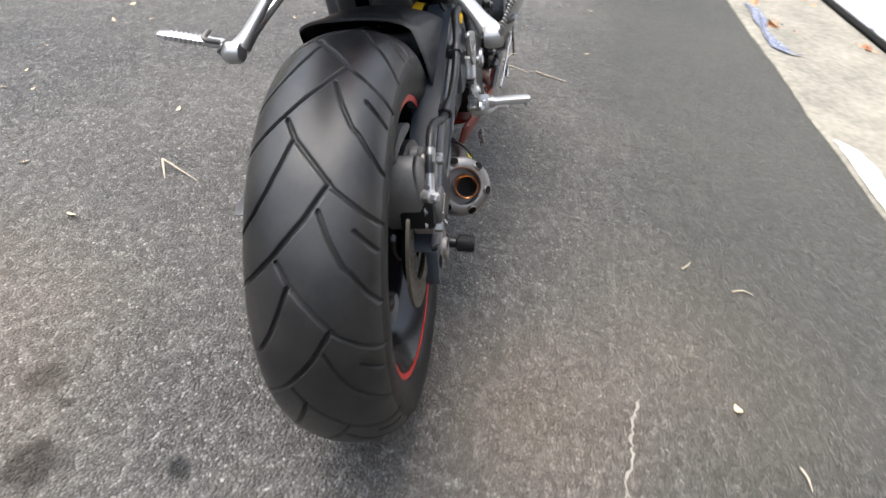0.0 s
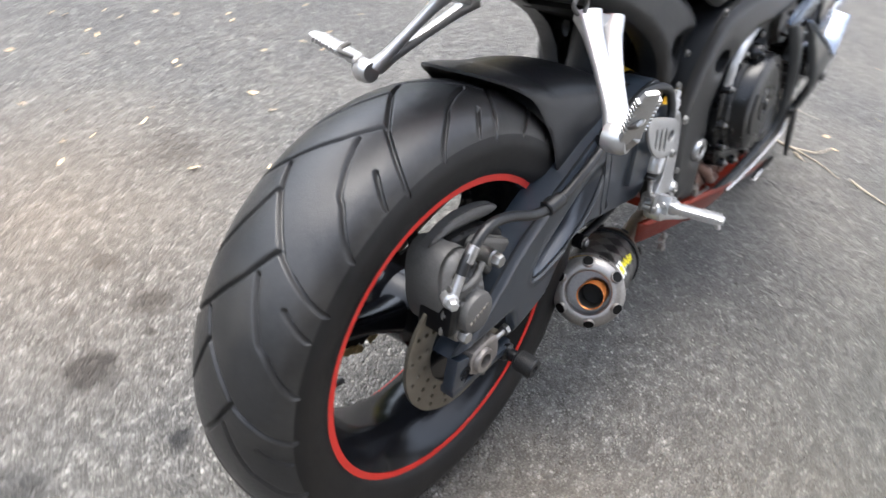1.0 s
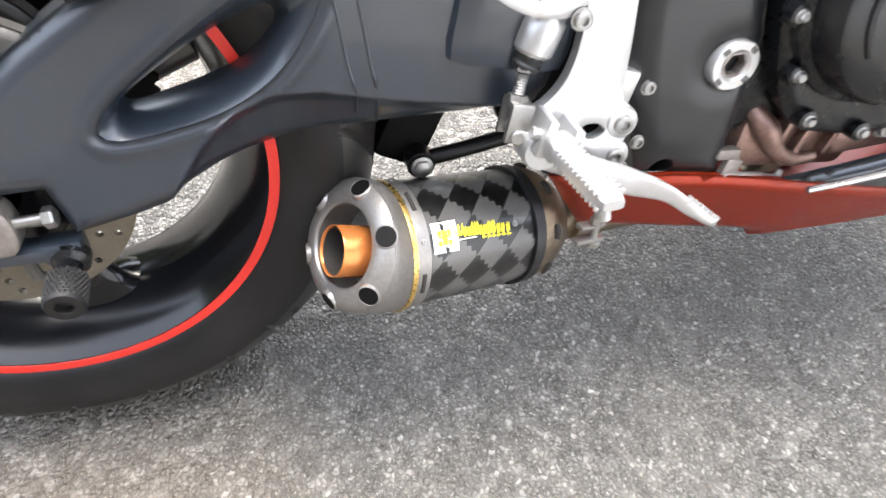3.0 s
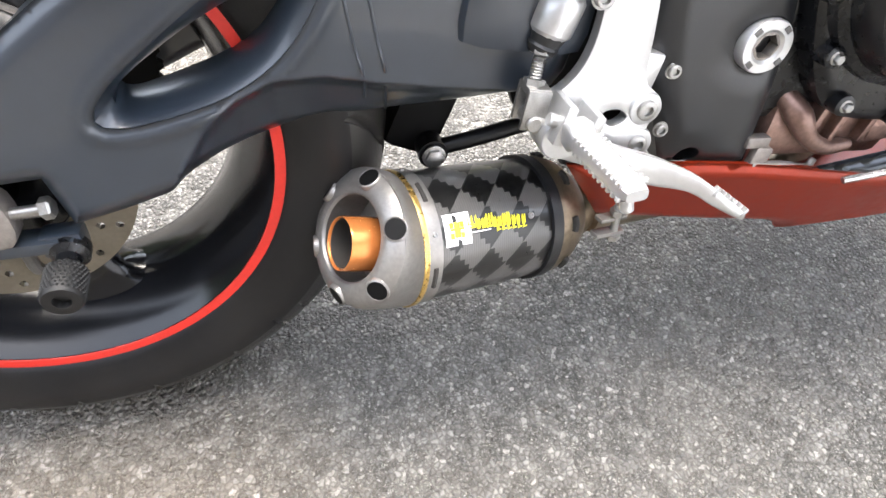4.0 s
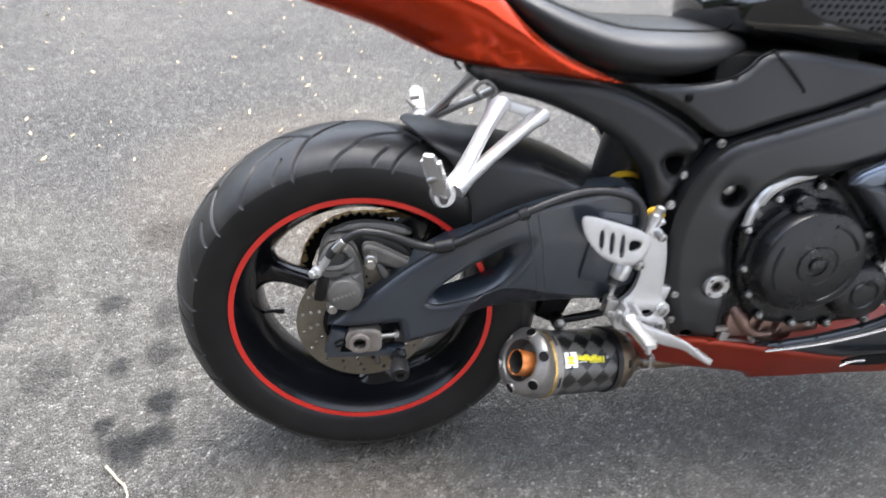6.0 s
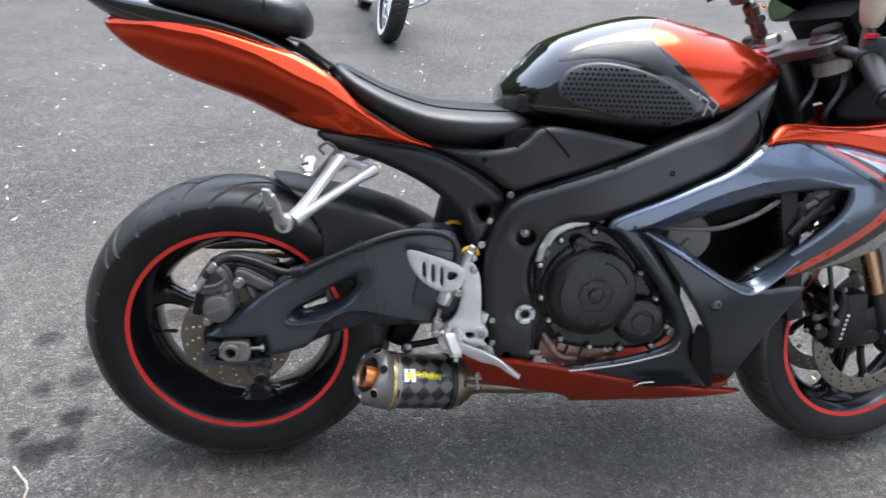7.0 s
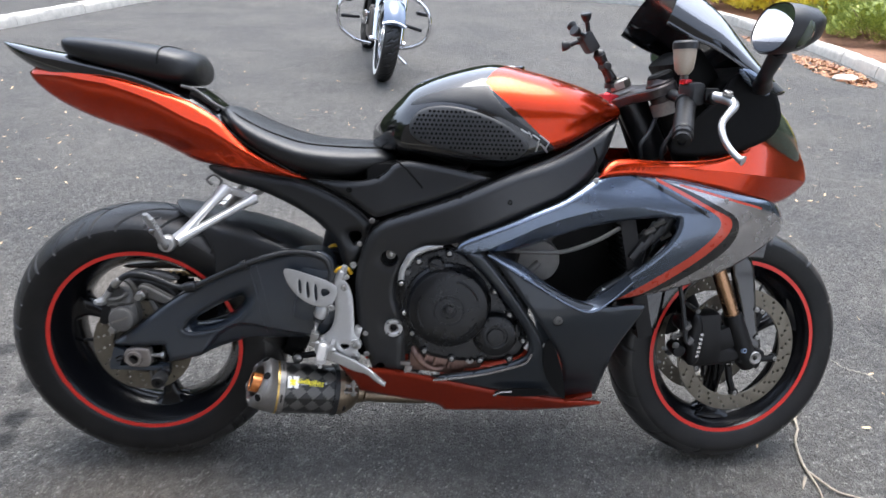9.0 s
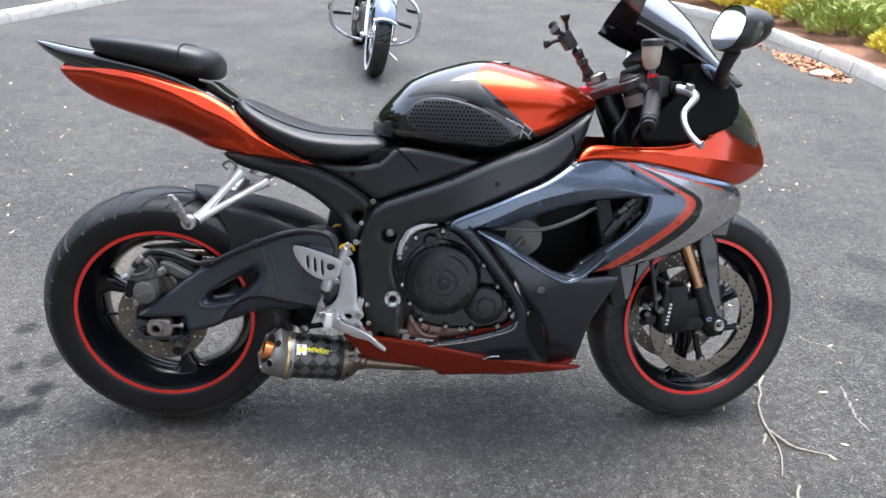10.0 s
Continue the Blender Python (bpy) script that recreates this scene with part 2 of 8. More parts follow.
M_GREY_DARK = mat("graphite_metallic", (0.022, 0.027, 0.034), 0.32, metal=0.5, coat=0.5, var=0.06, scale=4, rough_var=0.02)
M_SILVER = mat("silver_metallic", (0.36, 0.345, 0.34), 0.27, metal=0.8, coat=0.9, var=0.04, scale=4, rough_var=0.02)
M_BAND = mat("black_band", (0.006, 0.006, 0.0065), 0.3, coat=0.6, var=0.1, scale=6)
M_STRIPE = mat("red_line", (0.42, 0.04, 0.018), 0.3, coat=0.9, var=0.08, scale=10)
M_BLACK_GLOSS = mat("black_gloss", (0.004, 0.004, 0.0045), 0.12, coat=0.9, var=0.1, scale=6, rough_var=0.03)
M_SEAT = mat("seat_vinyl", (0.0058, 0.0061, 0.007), 0.40, spec=0.5, var=0.15, scale=20, bump=0.26, bump_scale=650)
M_PAD = mat("grip_pad", (0.026, 0.027, 0.029), 0.5, var=0.15, scale=30, bump=0.12, bump_scale=800)
M_ALU = mat("satin_aluminium", (0.43, 0.43, 0.43), 0.36, metal=0.75, var=0.08, scale=25, bump=0.06, bump_scale=600)
M_BOLT = mat("zinc_bolt", (0.30, 0.295, 0.285), 0.42, metal=0.95, var=0.2, scale=80)
M_CAP = mat("magnesium_cap", (0.22, 0.21, 0.20), 0.40, metal=0.7, var=0.18, scale=30, bump=0.1, bump_scale=500)
M_COPPER = mat("copper_tip", (0.46, 0.16, 0.045), 0.22, metal=0.55, var=0.10, scale=45)
M_BRASS = mat("heat_gold", (0.60, 0.40, 0.13), 0.3, metal=0.9, var=0.25, scale=40)
M_STEEL_HOT = mat("heat_steel", (0.22, 0.175, 0.125), 0.35, metal=0.85, var=0.35, scale=18)
# soot in the outlet, and the painted shade of the axle bore and slots
M_SOOT_SHADE = mat("soot", (0.02, 0.018, 0.016), 0.8, var=0.3, scale=30)
M_YELLOW = mat("yellow_paint", (0.72, 0.42, 0.02), 0.4, var=0.12, scale=40)
M_STICK_Y = mat("sticker_yellow", (0.85, 0.75, 0.03), 0.4, var=0.06, scale=60)
M_STICK_W = mat("sticker_white", (0.75, 0.75, 0.73), 0.4, var=0.06, scale=60)
M_STICK_K = mat("sticker_black", (0.012, 0.012, 0.012), 0.35, var=0.1, scale=60)
M_FORK = mat("fork_gold", (0.34, 0.20, 0.115), 0.24, metal=0.95, var=0.08, scale=20)
M_CHROME = mat("chrome", (0.75, 0.75, 0.76), 0.08, metal=1.0, var=0.05, scale=10, rough_var=0.03)
M_RED_ANOD = mat("red_anodised", (0.5, 0.03, 0.04), 0.3, metal=0.7, var=0.1)
M_CLAMP = mat("triple_clamp", (0.06, 0.052, 0.052), 0.36, metal=0.6, var=0.2, scale=25)
M_MIRROR = mat("mirror_glass", (0.85, 0.87, 0.9), 0.03, metal=1.0, var=0.01, rough_var=0.01)
M_FLUID = mat("reservoir_plastic", (0.34, 0.28, 0.22), 0.35, var=0.08, scale=30)
M_LENS = mat("clear_lens", (0.07, 0.085, 0.06), 0.06, var=0.02, rough_var=0.02, transmission=0.35)
M_SCREEN = mat("smoked_screen", (0.02, 0.021, 0.024), 0.16, var=0.05, rough_var=0.02, transmission=0.3, coat=0.0)
M_CHAIN = mat("chain_steel", (0.27, 0.20, 0.10), 0.42, metal=0.8, var=0.35, scale=60)
M_RAD = mat("radiator", (0.005, 0.005, 0.0052), 0.6, metal=0.2, var=0.3, scale=60)
M_CASE = mat("raw_casting", (0.20, 0.18, 0.165), 0.45, metal=0.55, var=0.3, scale=25, bump=0.25, bump_scale=300, dust=0.08)
M_SUMP = mat("stained_casting", (0.17, 0.105, 0.085), 0.34, metal=0.6, var=0.4, scale=30, bump=0.2, bump_scale=200)
M_BLUE = mat("slate_blue_paint", (0.10, 0.14, 0.22), 0.2, coat=1.0, var=0.08)
M_TWIG = mat("dry_twig", (0.32, 0.28, 0.22), 0.9, var=0.3, scale=60, bump=0.5)
M_LEAF_DRY = mat("dry_leaf", (0.50, 0.24, 0.09), 0.8, var=0.4, scale=30)
M_LEAF_PALE = mat("pale_leaf", (0.62, 0.46, 0.28), 0.8, var=0.3, scale=30)
M_PAPER = mat("pale_litter", (0.75, 0.70, 0.62), 0.8, var=0.1)
M_FILM = mat("bluish_film", (0.15, 0.17, 0.25), 0.25, var=0.25, scale=40, transmission=0.35)
M_CRACK = mat("crack", (0.21, 0.195, 0.17), 0.95, var=0.3, scale=60)
M_BARK = mat("shrub_bark", (0.16, 0.11, 0.07), 0.9, var=0.3, scale=30, bump=0.5)
M_CARBON = carbon_mat()


def leaf_mat(name, low, high):
    m = bpy.data.materials.new(name)
    m.use_nodes = True
    n, l = m.node_tree.nodes, m.node_tree.links
    b = n["Principled BSDF"]
    g = n.new("ShaderNodeNewGeometry")
    r = n.new("ShaderNodeValToRGB")
    r.color_ramp.elements[0].color = (*low, 1)
    r.color_ramp.elements[1].color = (*high, 1)
    l.new(g.outputs["Random Per Island"], r.inputs[0])
    l.new(r.outputs[0], b.inputs["Base Color"])
    b.inputs["Roughness"].default_value = 0.6
    b.inputs["Subsurface Weight"].default_value = 0.0
    return m


M_SHRUB_YELLOW = leaf_mat("shrub_yellow", (0.34, 0.29, 0.02), (0.72, 0.60, 0.06))
M_SHRUB_GREEN = leaf_mat("shrub_green", (0.14, 0.19, 0.035), (0.42, 0.46, 0.11))
M_LITTER = leaf_mat("leaf_litter", (0.20, 0.075, 0.03), (0.48, 0.24, 0.11))

M_HORIZON = mat("tree_belt", (0.055, 0.07, 0.03), 0.9, var=0.6, scale=0.9, bump=1.0, bump_scale=4)

# ---- building tools ----
def finish(name, verts, faces, material, parent=None, label="", angle=35, mats=None, face_mats=None, smooth=True):
    me = bpy.data.meshes.new(name)
    me.from_pydata([tuple(v) for v in verts], [], faces)
    for m in (mats or [material]):
        me.materials.append(m)
    if face_mats is not None:
        me.polygons.foreach_set("material_index", face_mats)
    if smooth:
        me.polygons.foreach_set("use_smooth", [True] * len(me.polygons))
        me.set_sharp_from_angle(angle=radians(angle))
    me.update()
    ob = new(name, me)
    if parent:
        ob.parent = parent
    if label:
        ob["label"] = label
    return ob


def part(name, bm, material, parent, label="", angle=35):
    bmesh.ops.recalc_face_normals(bm, faces=bm.faces)
    me = bpy.data.meshes.new(name)
    bm.to_mesh(me)
    bm.free()
    me.materials.append(material)
    me.polygons.foreach_set("use_smooth", [True] * len(me.polygons))
    me.set_sharp_from_angle(angle=radians(angle))
    ob = new(name, me)
    ob.parent = parent
    if label:
        ob["label"] = label
    return ob


class Geo:
    """Gathers solids into one mesh."""
    def __init__(self):
        self.v, self.f, self.m = [], [], []

    def add(self, verts, faces, slot=0):
        k = len(self.v)
        self.v += [tuple(v) for v in verts]
        self.f += [tuple(i + k for i in f) for f in faces]
        self.m += [slot] * len(faces)
        return self

    def make(self, name, material, parent=None, label="", angle=35, mats=None):
        return finish(name, self.v, self.f, material, parent, label, angle, mats, self.m)


def rings_mesh(rings, caps=True, closed=False):
    n = len(rings[0])
    v = [p for r in rings for p in r]
    f = []
    m = len(rings)
    for i in range(m if closed else m - 1):
        a, b = i * n, ((i + 1) % m) * n
        for j in range(n):
            k = (j + 1) % n
            f.append((a + j, a + k, b + k, b + j))
    if caps and not closed:
        f.append(tuple(reversed(range(n))))
        f.append(tuple((m - 1) * n + j for j in range(n)))
    return v, f


def axes(d):
    d = Vector(d).normalized()
    a = d.cross(Vector((0, 0, 1)) if abs(d.z) < 0.9 else Vector((1, 0, 0))).normalized()
    return d, a, d.cross(a)


def turned(profile, p, d, segs=32, closed=False, caps=True, start=0.0):
    """A solid of revolution: profile rows (radius, distance along d from p)."""
    d, a, b = axes(d)
    p = Vector(p)
    rings = []
    for r, h in profile:
        r = max(r, 1e-5)
        rings.append([p + d * h + a * (r * math.cos(start + 2 * math.pi * j / segs)) + b * (r * math.sin(start + 2 * math.pi * j / segs)) for j in range(segs)])
    return rings_mesh(rings, caps and not closed, closed)


def rod(p0, p1, r, segs=16, ch=None, r1=None):
    """A round bar with chamfered ends."""
    p0, p1 = Vector(p0), Vector(p1)
    h = (p1 - p0).length
    r1 = r if r1 is None else r1
    c = min(r, r1, h / 2) * 0.18 if ch is None else ch
    return turned([(r - c, 0), (r, c), (r1, h - c), (r1 - c, h)], p0, p1 - p0, segs)


def catmull(pts, steps=6, closed=False):
    P = [Vector(p) for p in pts]
    n = len(P)
    out = []
    for i in range(n if closed else n - 1):
        p0 = P[(i - 1) % n] if closed or i > 0 else P[i] * 2 - P[i + 1]
        p1, p2 = P[i], P[(i + 1) % n]
        p3 = P[(i + 2) % n] if closed or i + 2 < n else P[i + 1] * 2 - P[i]
        for s in range(steps):
            t = s / steps
            out.append(0.5 * ((2 * p1) + (p2 - p0) * t + (2 * p0 - 5 * p1 + 4 * p2 - p3) * t * t + (3 * p1 - p0 - 3 * p2 + p3) * t ** 3))
    if not closed:
        out.append(P[-1])
    return out


def hose(pts, r, segs=12, steps=6, radii=None, smooth=True):
    path = catmull(pts, steps) if smooth else [Vector(p) for p in pts]
    rings, up = [], None
    for i, p in enumerate(path):
        d = (path[min(i + 1, len(path) - 1)] - path[max(i - 1, 0)]).normalized()
        if up is None:
            _, a, b = axes(d)
        else:
            a = (up - d * up.dot(d)).normalized()
            b = d.cross(a)
        up = a
        rr = r if radii is None else np.interp(i / (len(path) - 1), np.linspace(0, 1, len(radii)), radii)
        rings.append([p + a * (rr * math.cos(2 * math.pi * j / segs)) + b * (rr * math.sin(2 * math.pi * j / segs)) for j in range(segs)])
    return rings_mesh(rings)


def block(c, size, m=None, ch=0.12):
    """A box with chamfered edges, turned by the 3x3 m."""
    c = Vector(c)
    sx, sy, sz = (s / 2 for s in size)
    k = ch * min(sx, sy, sz) * 2
    v, f = [], []
    bm = bmesh.new()
    bmesh.ops.create_cube(bm, size=1.0, matrix=Matrix.Diagonal((2 * sx, 2 * sy, 2 * sz, 1)))
    if k > 0:
        bmesh.ops.bevel(bm, geom=bm.edges[:], offset=k, segments=2, affect="EDGES", profile=0.6)
    bm.verts.index_update()
    for q in bm.verts:
        w = m @ q.co if m is not None else q.co
        v.append(c + w)
    f = [tuple(q.index for q in face.verts) for face in bm.faces]
    bm.free()
    return v, f


def spin(rx=0, ry=0, rz=0):
    return Euler([radians(a) for a in (rx, ry, rz)]).to_matrix()


def thin_plate(ctrl):
    """A smooth depth y over (x, z) through control rows (x, z, y)."""
    P = np.array(ctrl, float)
    X, n = P[:, :2], len(P)
    U = lambda r: np.where(r > 1e-9, r * r * np.log(np.maximum(r, 1e-9)), 0)
    A = np.zeros((n + 3, n + 3))
    A[:n, :n] = U(np.linalg.norm(X[:, None] - X[None], axis=2)) + 1e-4 * np.eye(n)
    A[:n, n] = A[n, :n] = 1
    A[:n, n + 1:] = X
    A[n + 1:, :n] = X.T
    w = np.linalg.solve(A, np.r_[P[:, 2], 0, 0, 0])
    return lambda x, z: U(np.hypot(x[:, None] - X[:, 0], z[:, None] - X[:, 1])) @ w[:n] + w[n] + w[n + 1] * x + w[n + 2] * z


def rounded(pts, sharp=(), times=2):
    """A closed outline with its corners cut round, but for the sharp ones."""
    P = [(Vector(p[:2]), i in sharp) for i, p in enumerate(pts)]
    for _ in range(times):
        Q = []
        for i, (p, s) in enumerate(P):
            a, b = P[i - 1][0], P[(i + 1) % len(P)][0]
            if s:
                Q.append((p, True))
            else:
                Q.append((p.lerp(a, 0.25), False))
                Q.append((p.lerp(b, 0.25), False))
        P = Q
    return [tuple(p) for p, _ in P]


def inside(pts, poly):
    x, z = pts[:, 0], pts[:, 1]
    r = np.zeros(len(pts), bool)
    q = np.array(poly)
    for (x0, z0), (x1, z1) in zip(q, np.roll(q, -1, 0)):
        c = ((z0 > z) != (z1 > z))
        with np.errstate(divide="ignore", invalid="ignore"):
            r ^= c & (x < (x1 - x0) * (z - z0) / (z1 - z0 + 1e-12) + x0)
    return r


def away(pts, poly):
    q = np.array(poly)
    best = np.full(len(pts), 1e9)
    for a, b in zip(q, np.roll(q, -1, 0)):
        ab = b - a
        t = np.clip(((pts - a) @ ab) / (ab @ ab + 1e-15), 0, 1)
        best = np.minimum(best, np.linalg.norm(pts - (a + t[:, None] * ab), axis=1))
    return best


def spaced(poly, step):
    out = []
    for a, b in zip(poly, poly[1:] + poly[:1]):
        a, b = Vector(a), Vector(b)
        k = max(1, math.ceil((b - a).length / step))
        out += [tuple(a.lerp(b, i / k)) for i in range(k)]
    return out


def panel(name, outline, depth, material, parent, label="", holes=(), thick=0.006, step=0.014, roll=0.005, width=0.012, regions=(), mirror=False, swell=None, inner_roll=None, creases=()):
    """A moulded sheet: an outline in (x, z) filled with a curved skin y = depth(x, z), its rim rolled inwards, with holes and painted regions."""
    from mathutils.geometry import delaunay_2d_cdt
    loops = [spaced(list(outline), step)] + [spaced(list(h), step) for h in holes]
    if callable(depth):
        f = depth
    else:
        f = lambda x, z: np.full(len(x), float(depth))
    rim = [p for lp in loops for p in lp]
    extra = [spaced(list(r), step) for r, _ in regions]
    folds = []
    for line in creases:
        q = spaced(list(line), step)[:-max(1, math.ceil((Vector(line[0]) - Vector(line[-1])).length / step))] + [tuple(line[-1])]
        q = [t for t in q if inside(np.array([t]), loops[0])[0] and not any(inside(np.array([t]), h)[0] for h in loops[1:])]
        folds.append(q)
    lo, hi = np.min(loops[0], 0), np.max(loops[0], 0)
    g = []
    for i, zz in enumerate(np.arange(lo[1], hi[1], step * 0.87)):
        for xx in np.arange(lo[0] + (i % 2) * step / 2, hi[0], step):
            g.append((xx, zz))
    g = np.array(g)
    keep = inside(g, loops[0])
    for h in loops[1:]:
        keep &= ~inside(g, h)
    guides = loops + extra + [q + q[::-1] for q in folds]
    for lp in guides:
        keep &= away(g, lp) > step * 0.45
    # a row of points along the rolled rim
    inset = []
    for k, lp in enumerate(loops):
        q = np.array(lp)
        t = np.roll(q, -1, 0) - np.roll(q, 1, 0)
        nrm = np.stack([-t[:, 1], t[:, 0]], 1) / (np.linalg.norm(t, axis=1)[:, None] + 1e-9)
        for sgn in (1, -1):
            for off in ((0.2, 0.45, 0.72, 1.0) if roll > 0.002 else (0.5,)):
                w = q + nrm * sgn * width * off
                ok = inside(w, loops[0])
                for h in loops[1:]:
                    ok &= ~inside(w, h)
                for lp2 in guides:
                    ok &= away(w, lp2) > width * min(off, 0.3) * 0.8
                inset += [tuple(p) for p in w[ok]]
    pts = rim + [p for e in extra for p in e] + [p for q in folds for p in q] + [tuple(p) for p in g[keep]] + inset
    edges, k = [], 0
    for lp in loops + extra:
        m = len(lp)
        edges += [(k + i, k + (i + 1) % m) for i in range(m)]
        k += m
    for q in folds:
        edges += [(k + i, k + i + 1) for i in range(len(q) - 1)]
        k += len(q)
    V, _, F, *_ = delaunay_2d_cdt([Vector(p) for p in pts], edges, [], 0, 1e-6)
    V = np.array([(v.x, v.y) for v in V])
    F = np.array([f_ for f_ in F])
    c = V[F].mean(1)
    ok = inside(c, loops[0])
    for h in loops[1:]:
        ok &= ~inside(c, h)
    F, c = F[ok], c[ok]
    slot = np.zeros(len(F), int)
    for i, (r, _) in enumerate(regions):
        slot[inside(c, spaced(list(r), step))] = i + 1
    ir = roll if inner_roll is None else inner_roll

    lips = [(loops[0], roll)] + [(h, ir) for h in loops[1:]]

    def skin(Q, near=None):
        q = f(Q[:, 0], Q[:, 1])
        for k, (lp, r) in enumerate(lips):
            if r == 0:
                continue
            if near is None:
                q = q + r * np.clip(1 - away(Q, lp) / width, 0, 1) ** 2
            elif near[k].any():
                q[near[k]] += r * np.clip(1 - away(Q[near[k]], lp) / width, 0, 1) ** 2
        return q + swell(Q[:, 0], Q[:, 1]) if swell else q

    y = skin(V)
    # orient to face outwards (towards -y)
    a, b_, c_ = V[F[:, 0]], V[F[:, 1]], V[F[:, 2]]
    area = (b_[:, 0] - a[:, 0]) * (c_[:, 1] - a[:, 1]) - (b_[:, 1] - a[:, 1]) * (c_[:, 0] - a[:, 0])
    F[area < 0] = F[area < 0][:, ::-1]
    n = len(V)
    front = np.stack([V[:, 0], y, V[:, 1]], 1)
    back = np.stack([V[:, 0], y + thick, V[:, 1]], 1)
    count = {}
    for t in F:
        for i in range(3):
            e = (int(t[i]), int(t[(i + 1) % 3]))
            count[e] = 1
    rimf = [(e[1], e[0], e[0] + n, e[1] + n) for e in count if (e[1], e[0]) not in count]
    faces = [tuple(int(i) for i in t) for t in F] + [tuple(int(i) + n for i in t[::-1]) for t in F] + rimf
    fm = list(slot) + [0] * len(F) + [0] * len(rimf)
    verts = np.concatenate([front, back])
    mats = [material] + [m for _, m in regions]
    ob = finish(name, verts, faces, material, parent, label, 40, mats, [int(i) for i in fm])
    # the skin's own slope, so that curves shade evenly; on creases it is taken just inside each face, so that they stay sharp
    if roll > 0.002:
        def slope_at(Q, near):
            e, base = 0.0003, skin(Q, near)
            v = np.stack([(skin(Q + (e, 0), near) - base) / e, np.full(len(Q), -1.0), (skin(Q + (0, e), near) - base) / e], 1)
            return v / np.linalg.norm(v, axis=1)[:, None]

        close = [away(V, lp) < width * 1.2 for lp, _ in lips]
        slope = slope_at(V, close)[F].reshape(-1, 3)
        fold = np.zeros(len(V), bool)
        for q in folds:
            fold |= away(V, q + q[::-1]) < 0.0008
        pick = fold[F].reshape(-1)
        if pick.any():
            Q = (V[F] * 0.92 + V[F].mean(1)[:, None] * 0.08).reshape(-1, 2)[pick]
            slope[pick] = slope_at(Q, [c_[F].reshape(-1)[pick] for c_ in close])
        rest = len(ob.data.loops) - len(slope)
        ob.data.normals_split_custom_set([tuple(v) for v in slope] + [(0.0, 0.0, 0.0)] * rest)
    if mirror:
        verts = verts * np.array((1, -1, 1))
        finish(name, verts, [t[::-1] for t in faces], material, parent, label, 40, mats, [int(i) for i in fm])
    return ob


def section(x, zc, hw, top, bot, n=2.4, segs=36, y0=0.0, tilt=0.0):
    """A closed ring across the machine: half width hw, top above and bot below zc, squareness n; tilt leans it forward."""
    out = []
    for j in range(segs):
        a = 2 * math.pi * j / segs
        c, s = math.cos(a), math.sin(a)
        yy = hw * math.copysign(abs(c) ** (2 / n), c)
        zz = (top if s > 0 else bot) * math.copysign(abs(s) ** (2 / n), s)
        out.append(Vector((x + tilt * zz, y0 + yy, zc + zz)))
    return out


def lofted(stations, steps=4, segs=36, caps=True):
    """stations: rows (x, zc, hw, top, bot, n); joined smoothly along x."""
    rows = catmull_rows(stations, steps)
    return rings_mesh([section(*r[:6], segs=segs, tilt=(r[6] if len(r) > 6 else 0.0)) for r in rows], caps)


def catmull_rows(rows, steps):
    R = np.array(rows, float)
    out = []
    n = len(R)
    for i in range(n - 1):
        p0, p1, p2, p3 = R[max(i - 1, 0)], R[i], R[i + 1], R[min(i + 2, n - 1)]
        for s in range(steps):
            t = s / steps
            out.append(0.5 * (2 * p1 + (p2 - p0) * t + (2 * p0 - 5 * p1 + 4 * p2 - p3) * t * t + (3 * p1 - p0 - 3 * p2 + p3) * t ** 3))
    out.append(R[-1])
    return [list(r) for r in out]


def screw(p, d, r, parent, label="", material=None, socket=True, h=None, name="bolt"):
    """A cap screw with a washer face and a hexagon socket."""
    h = h or r * 0.8
    g = Geo()
    if socket:
        prof = [(r * 1.25, 0), (r * 1.25, h * 0.2), (r, h * 0.22), (r, h * 0.85), (r * 0.85, h), (r * 0.52, h), (r * 0.5, h * 0.45), (0.0, h * 0.42)]
        g.add(*turned(prof, p, d, 18))
    else:
        g.add(*turned([(r * 1.3, 0), (r * 1.3, h * 0.25), (r * 1.2, h * 0.3)], p, d, 18))
        g.add(*turned([(r, h * 0.25), (r, h * 0.85), (r * 0.8, h)], p, d, 6))
    return g.make(name, material or M_BOLT, parent, label)


def lettering(text, size, m, material, parent, name="lettering", label="", depth=0.0004):
    """Raised lettering from the built-in font as a mesh, placed by the 4x4 m."""
    cu = bpy.data.curves.new(name, "FONT")
    cu.body, cu.size, cu.extrude = text, size, depth
    cu.align_x, cu.align_y = "CENTER", "CENTER"
    tmp = bpy.data.objects.new(name, cu)
    me = bpy.data.meshes.new_from_object(tmp)
    bpy.data.objects.remove(tmp)
    me.materials.clear()
    me.materials.append(material)
    me.transform(m)
    ob = new(name, me)
    ob.parent = parent
    if label:
        ob["label"] = label
    return ob

# ---- the sport motorcycle: frame of reference x forward, y to its left, z up; it leans on its side stand ----
LEAN_DEG = 13.7
bike = new("motorcycle")
bike.matrix_world = pose(-0.0044, 0.0019, 0.0052, -LEAN_DEG, 0, 0)
tagged(bike, "burnt orange, grey and black sport motorcycle parked leaning on asphalt", "motorcycle")
RIGHT = (0, -1, 0)

AX_R, AX_F = Vector((0.0, 0.003, 0.3165)), Vector((1.402, 0.0, 0.297))
STEER_AXIS, STEER_POINT, STEER_DEG = Vector((-0.399, 0, 0.917)), Vector((1.499, 0, 0)), 8.0
STEER = Matrix.Translation(STEER_POINT) @ Matrix.Rotation(radians(STEER_DEG), 4, STEER_AXIS) @ Matrix.Translation(-STEER_POINT)


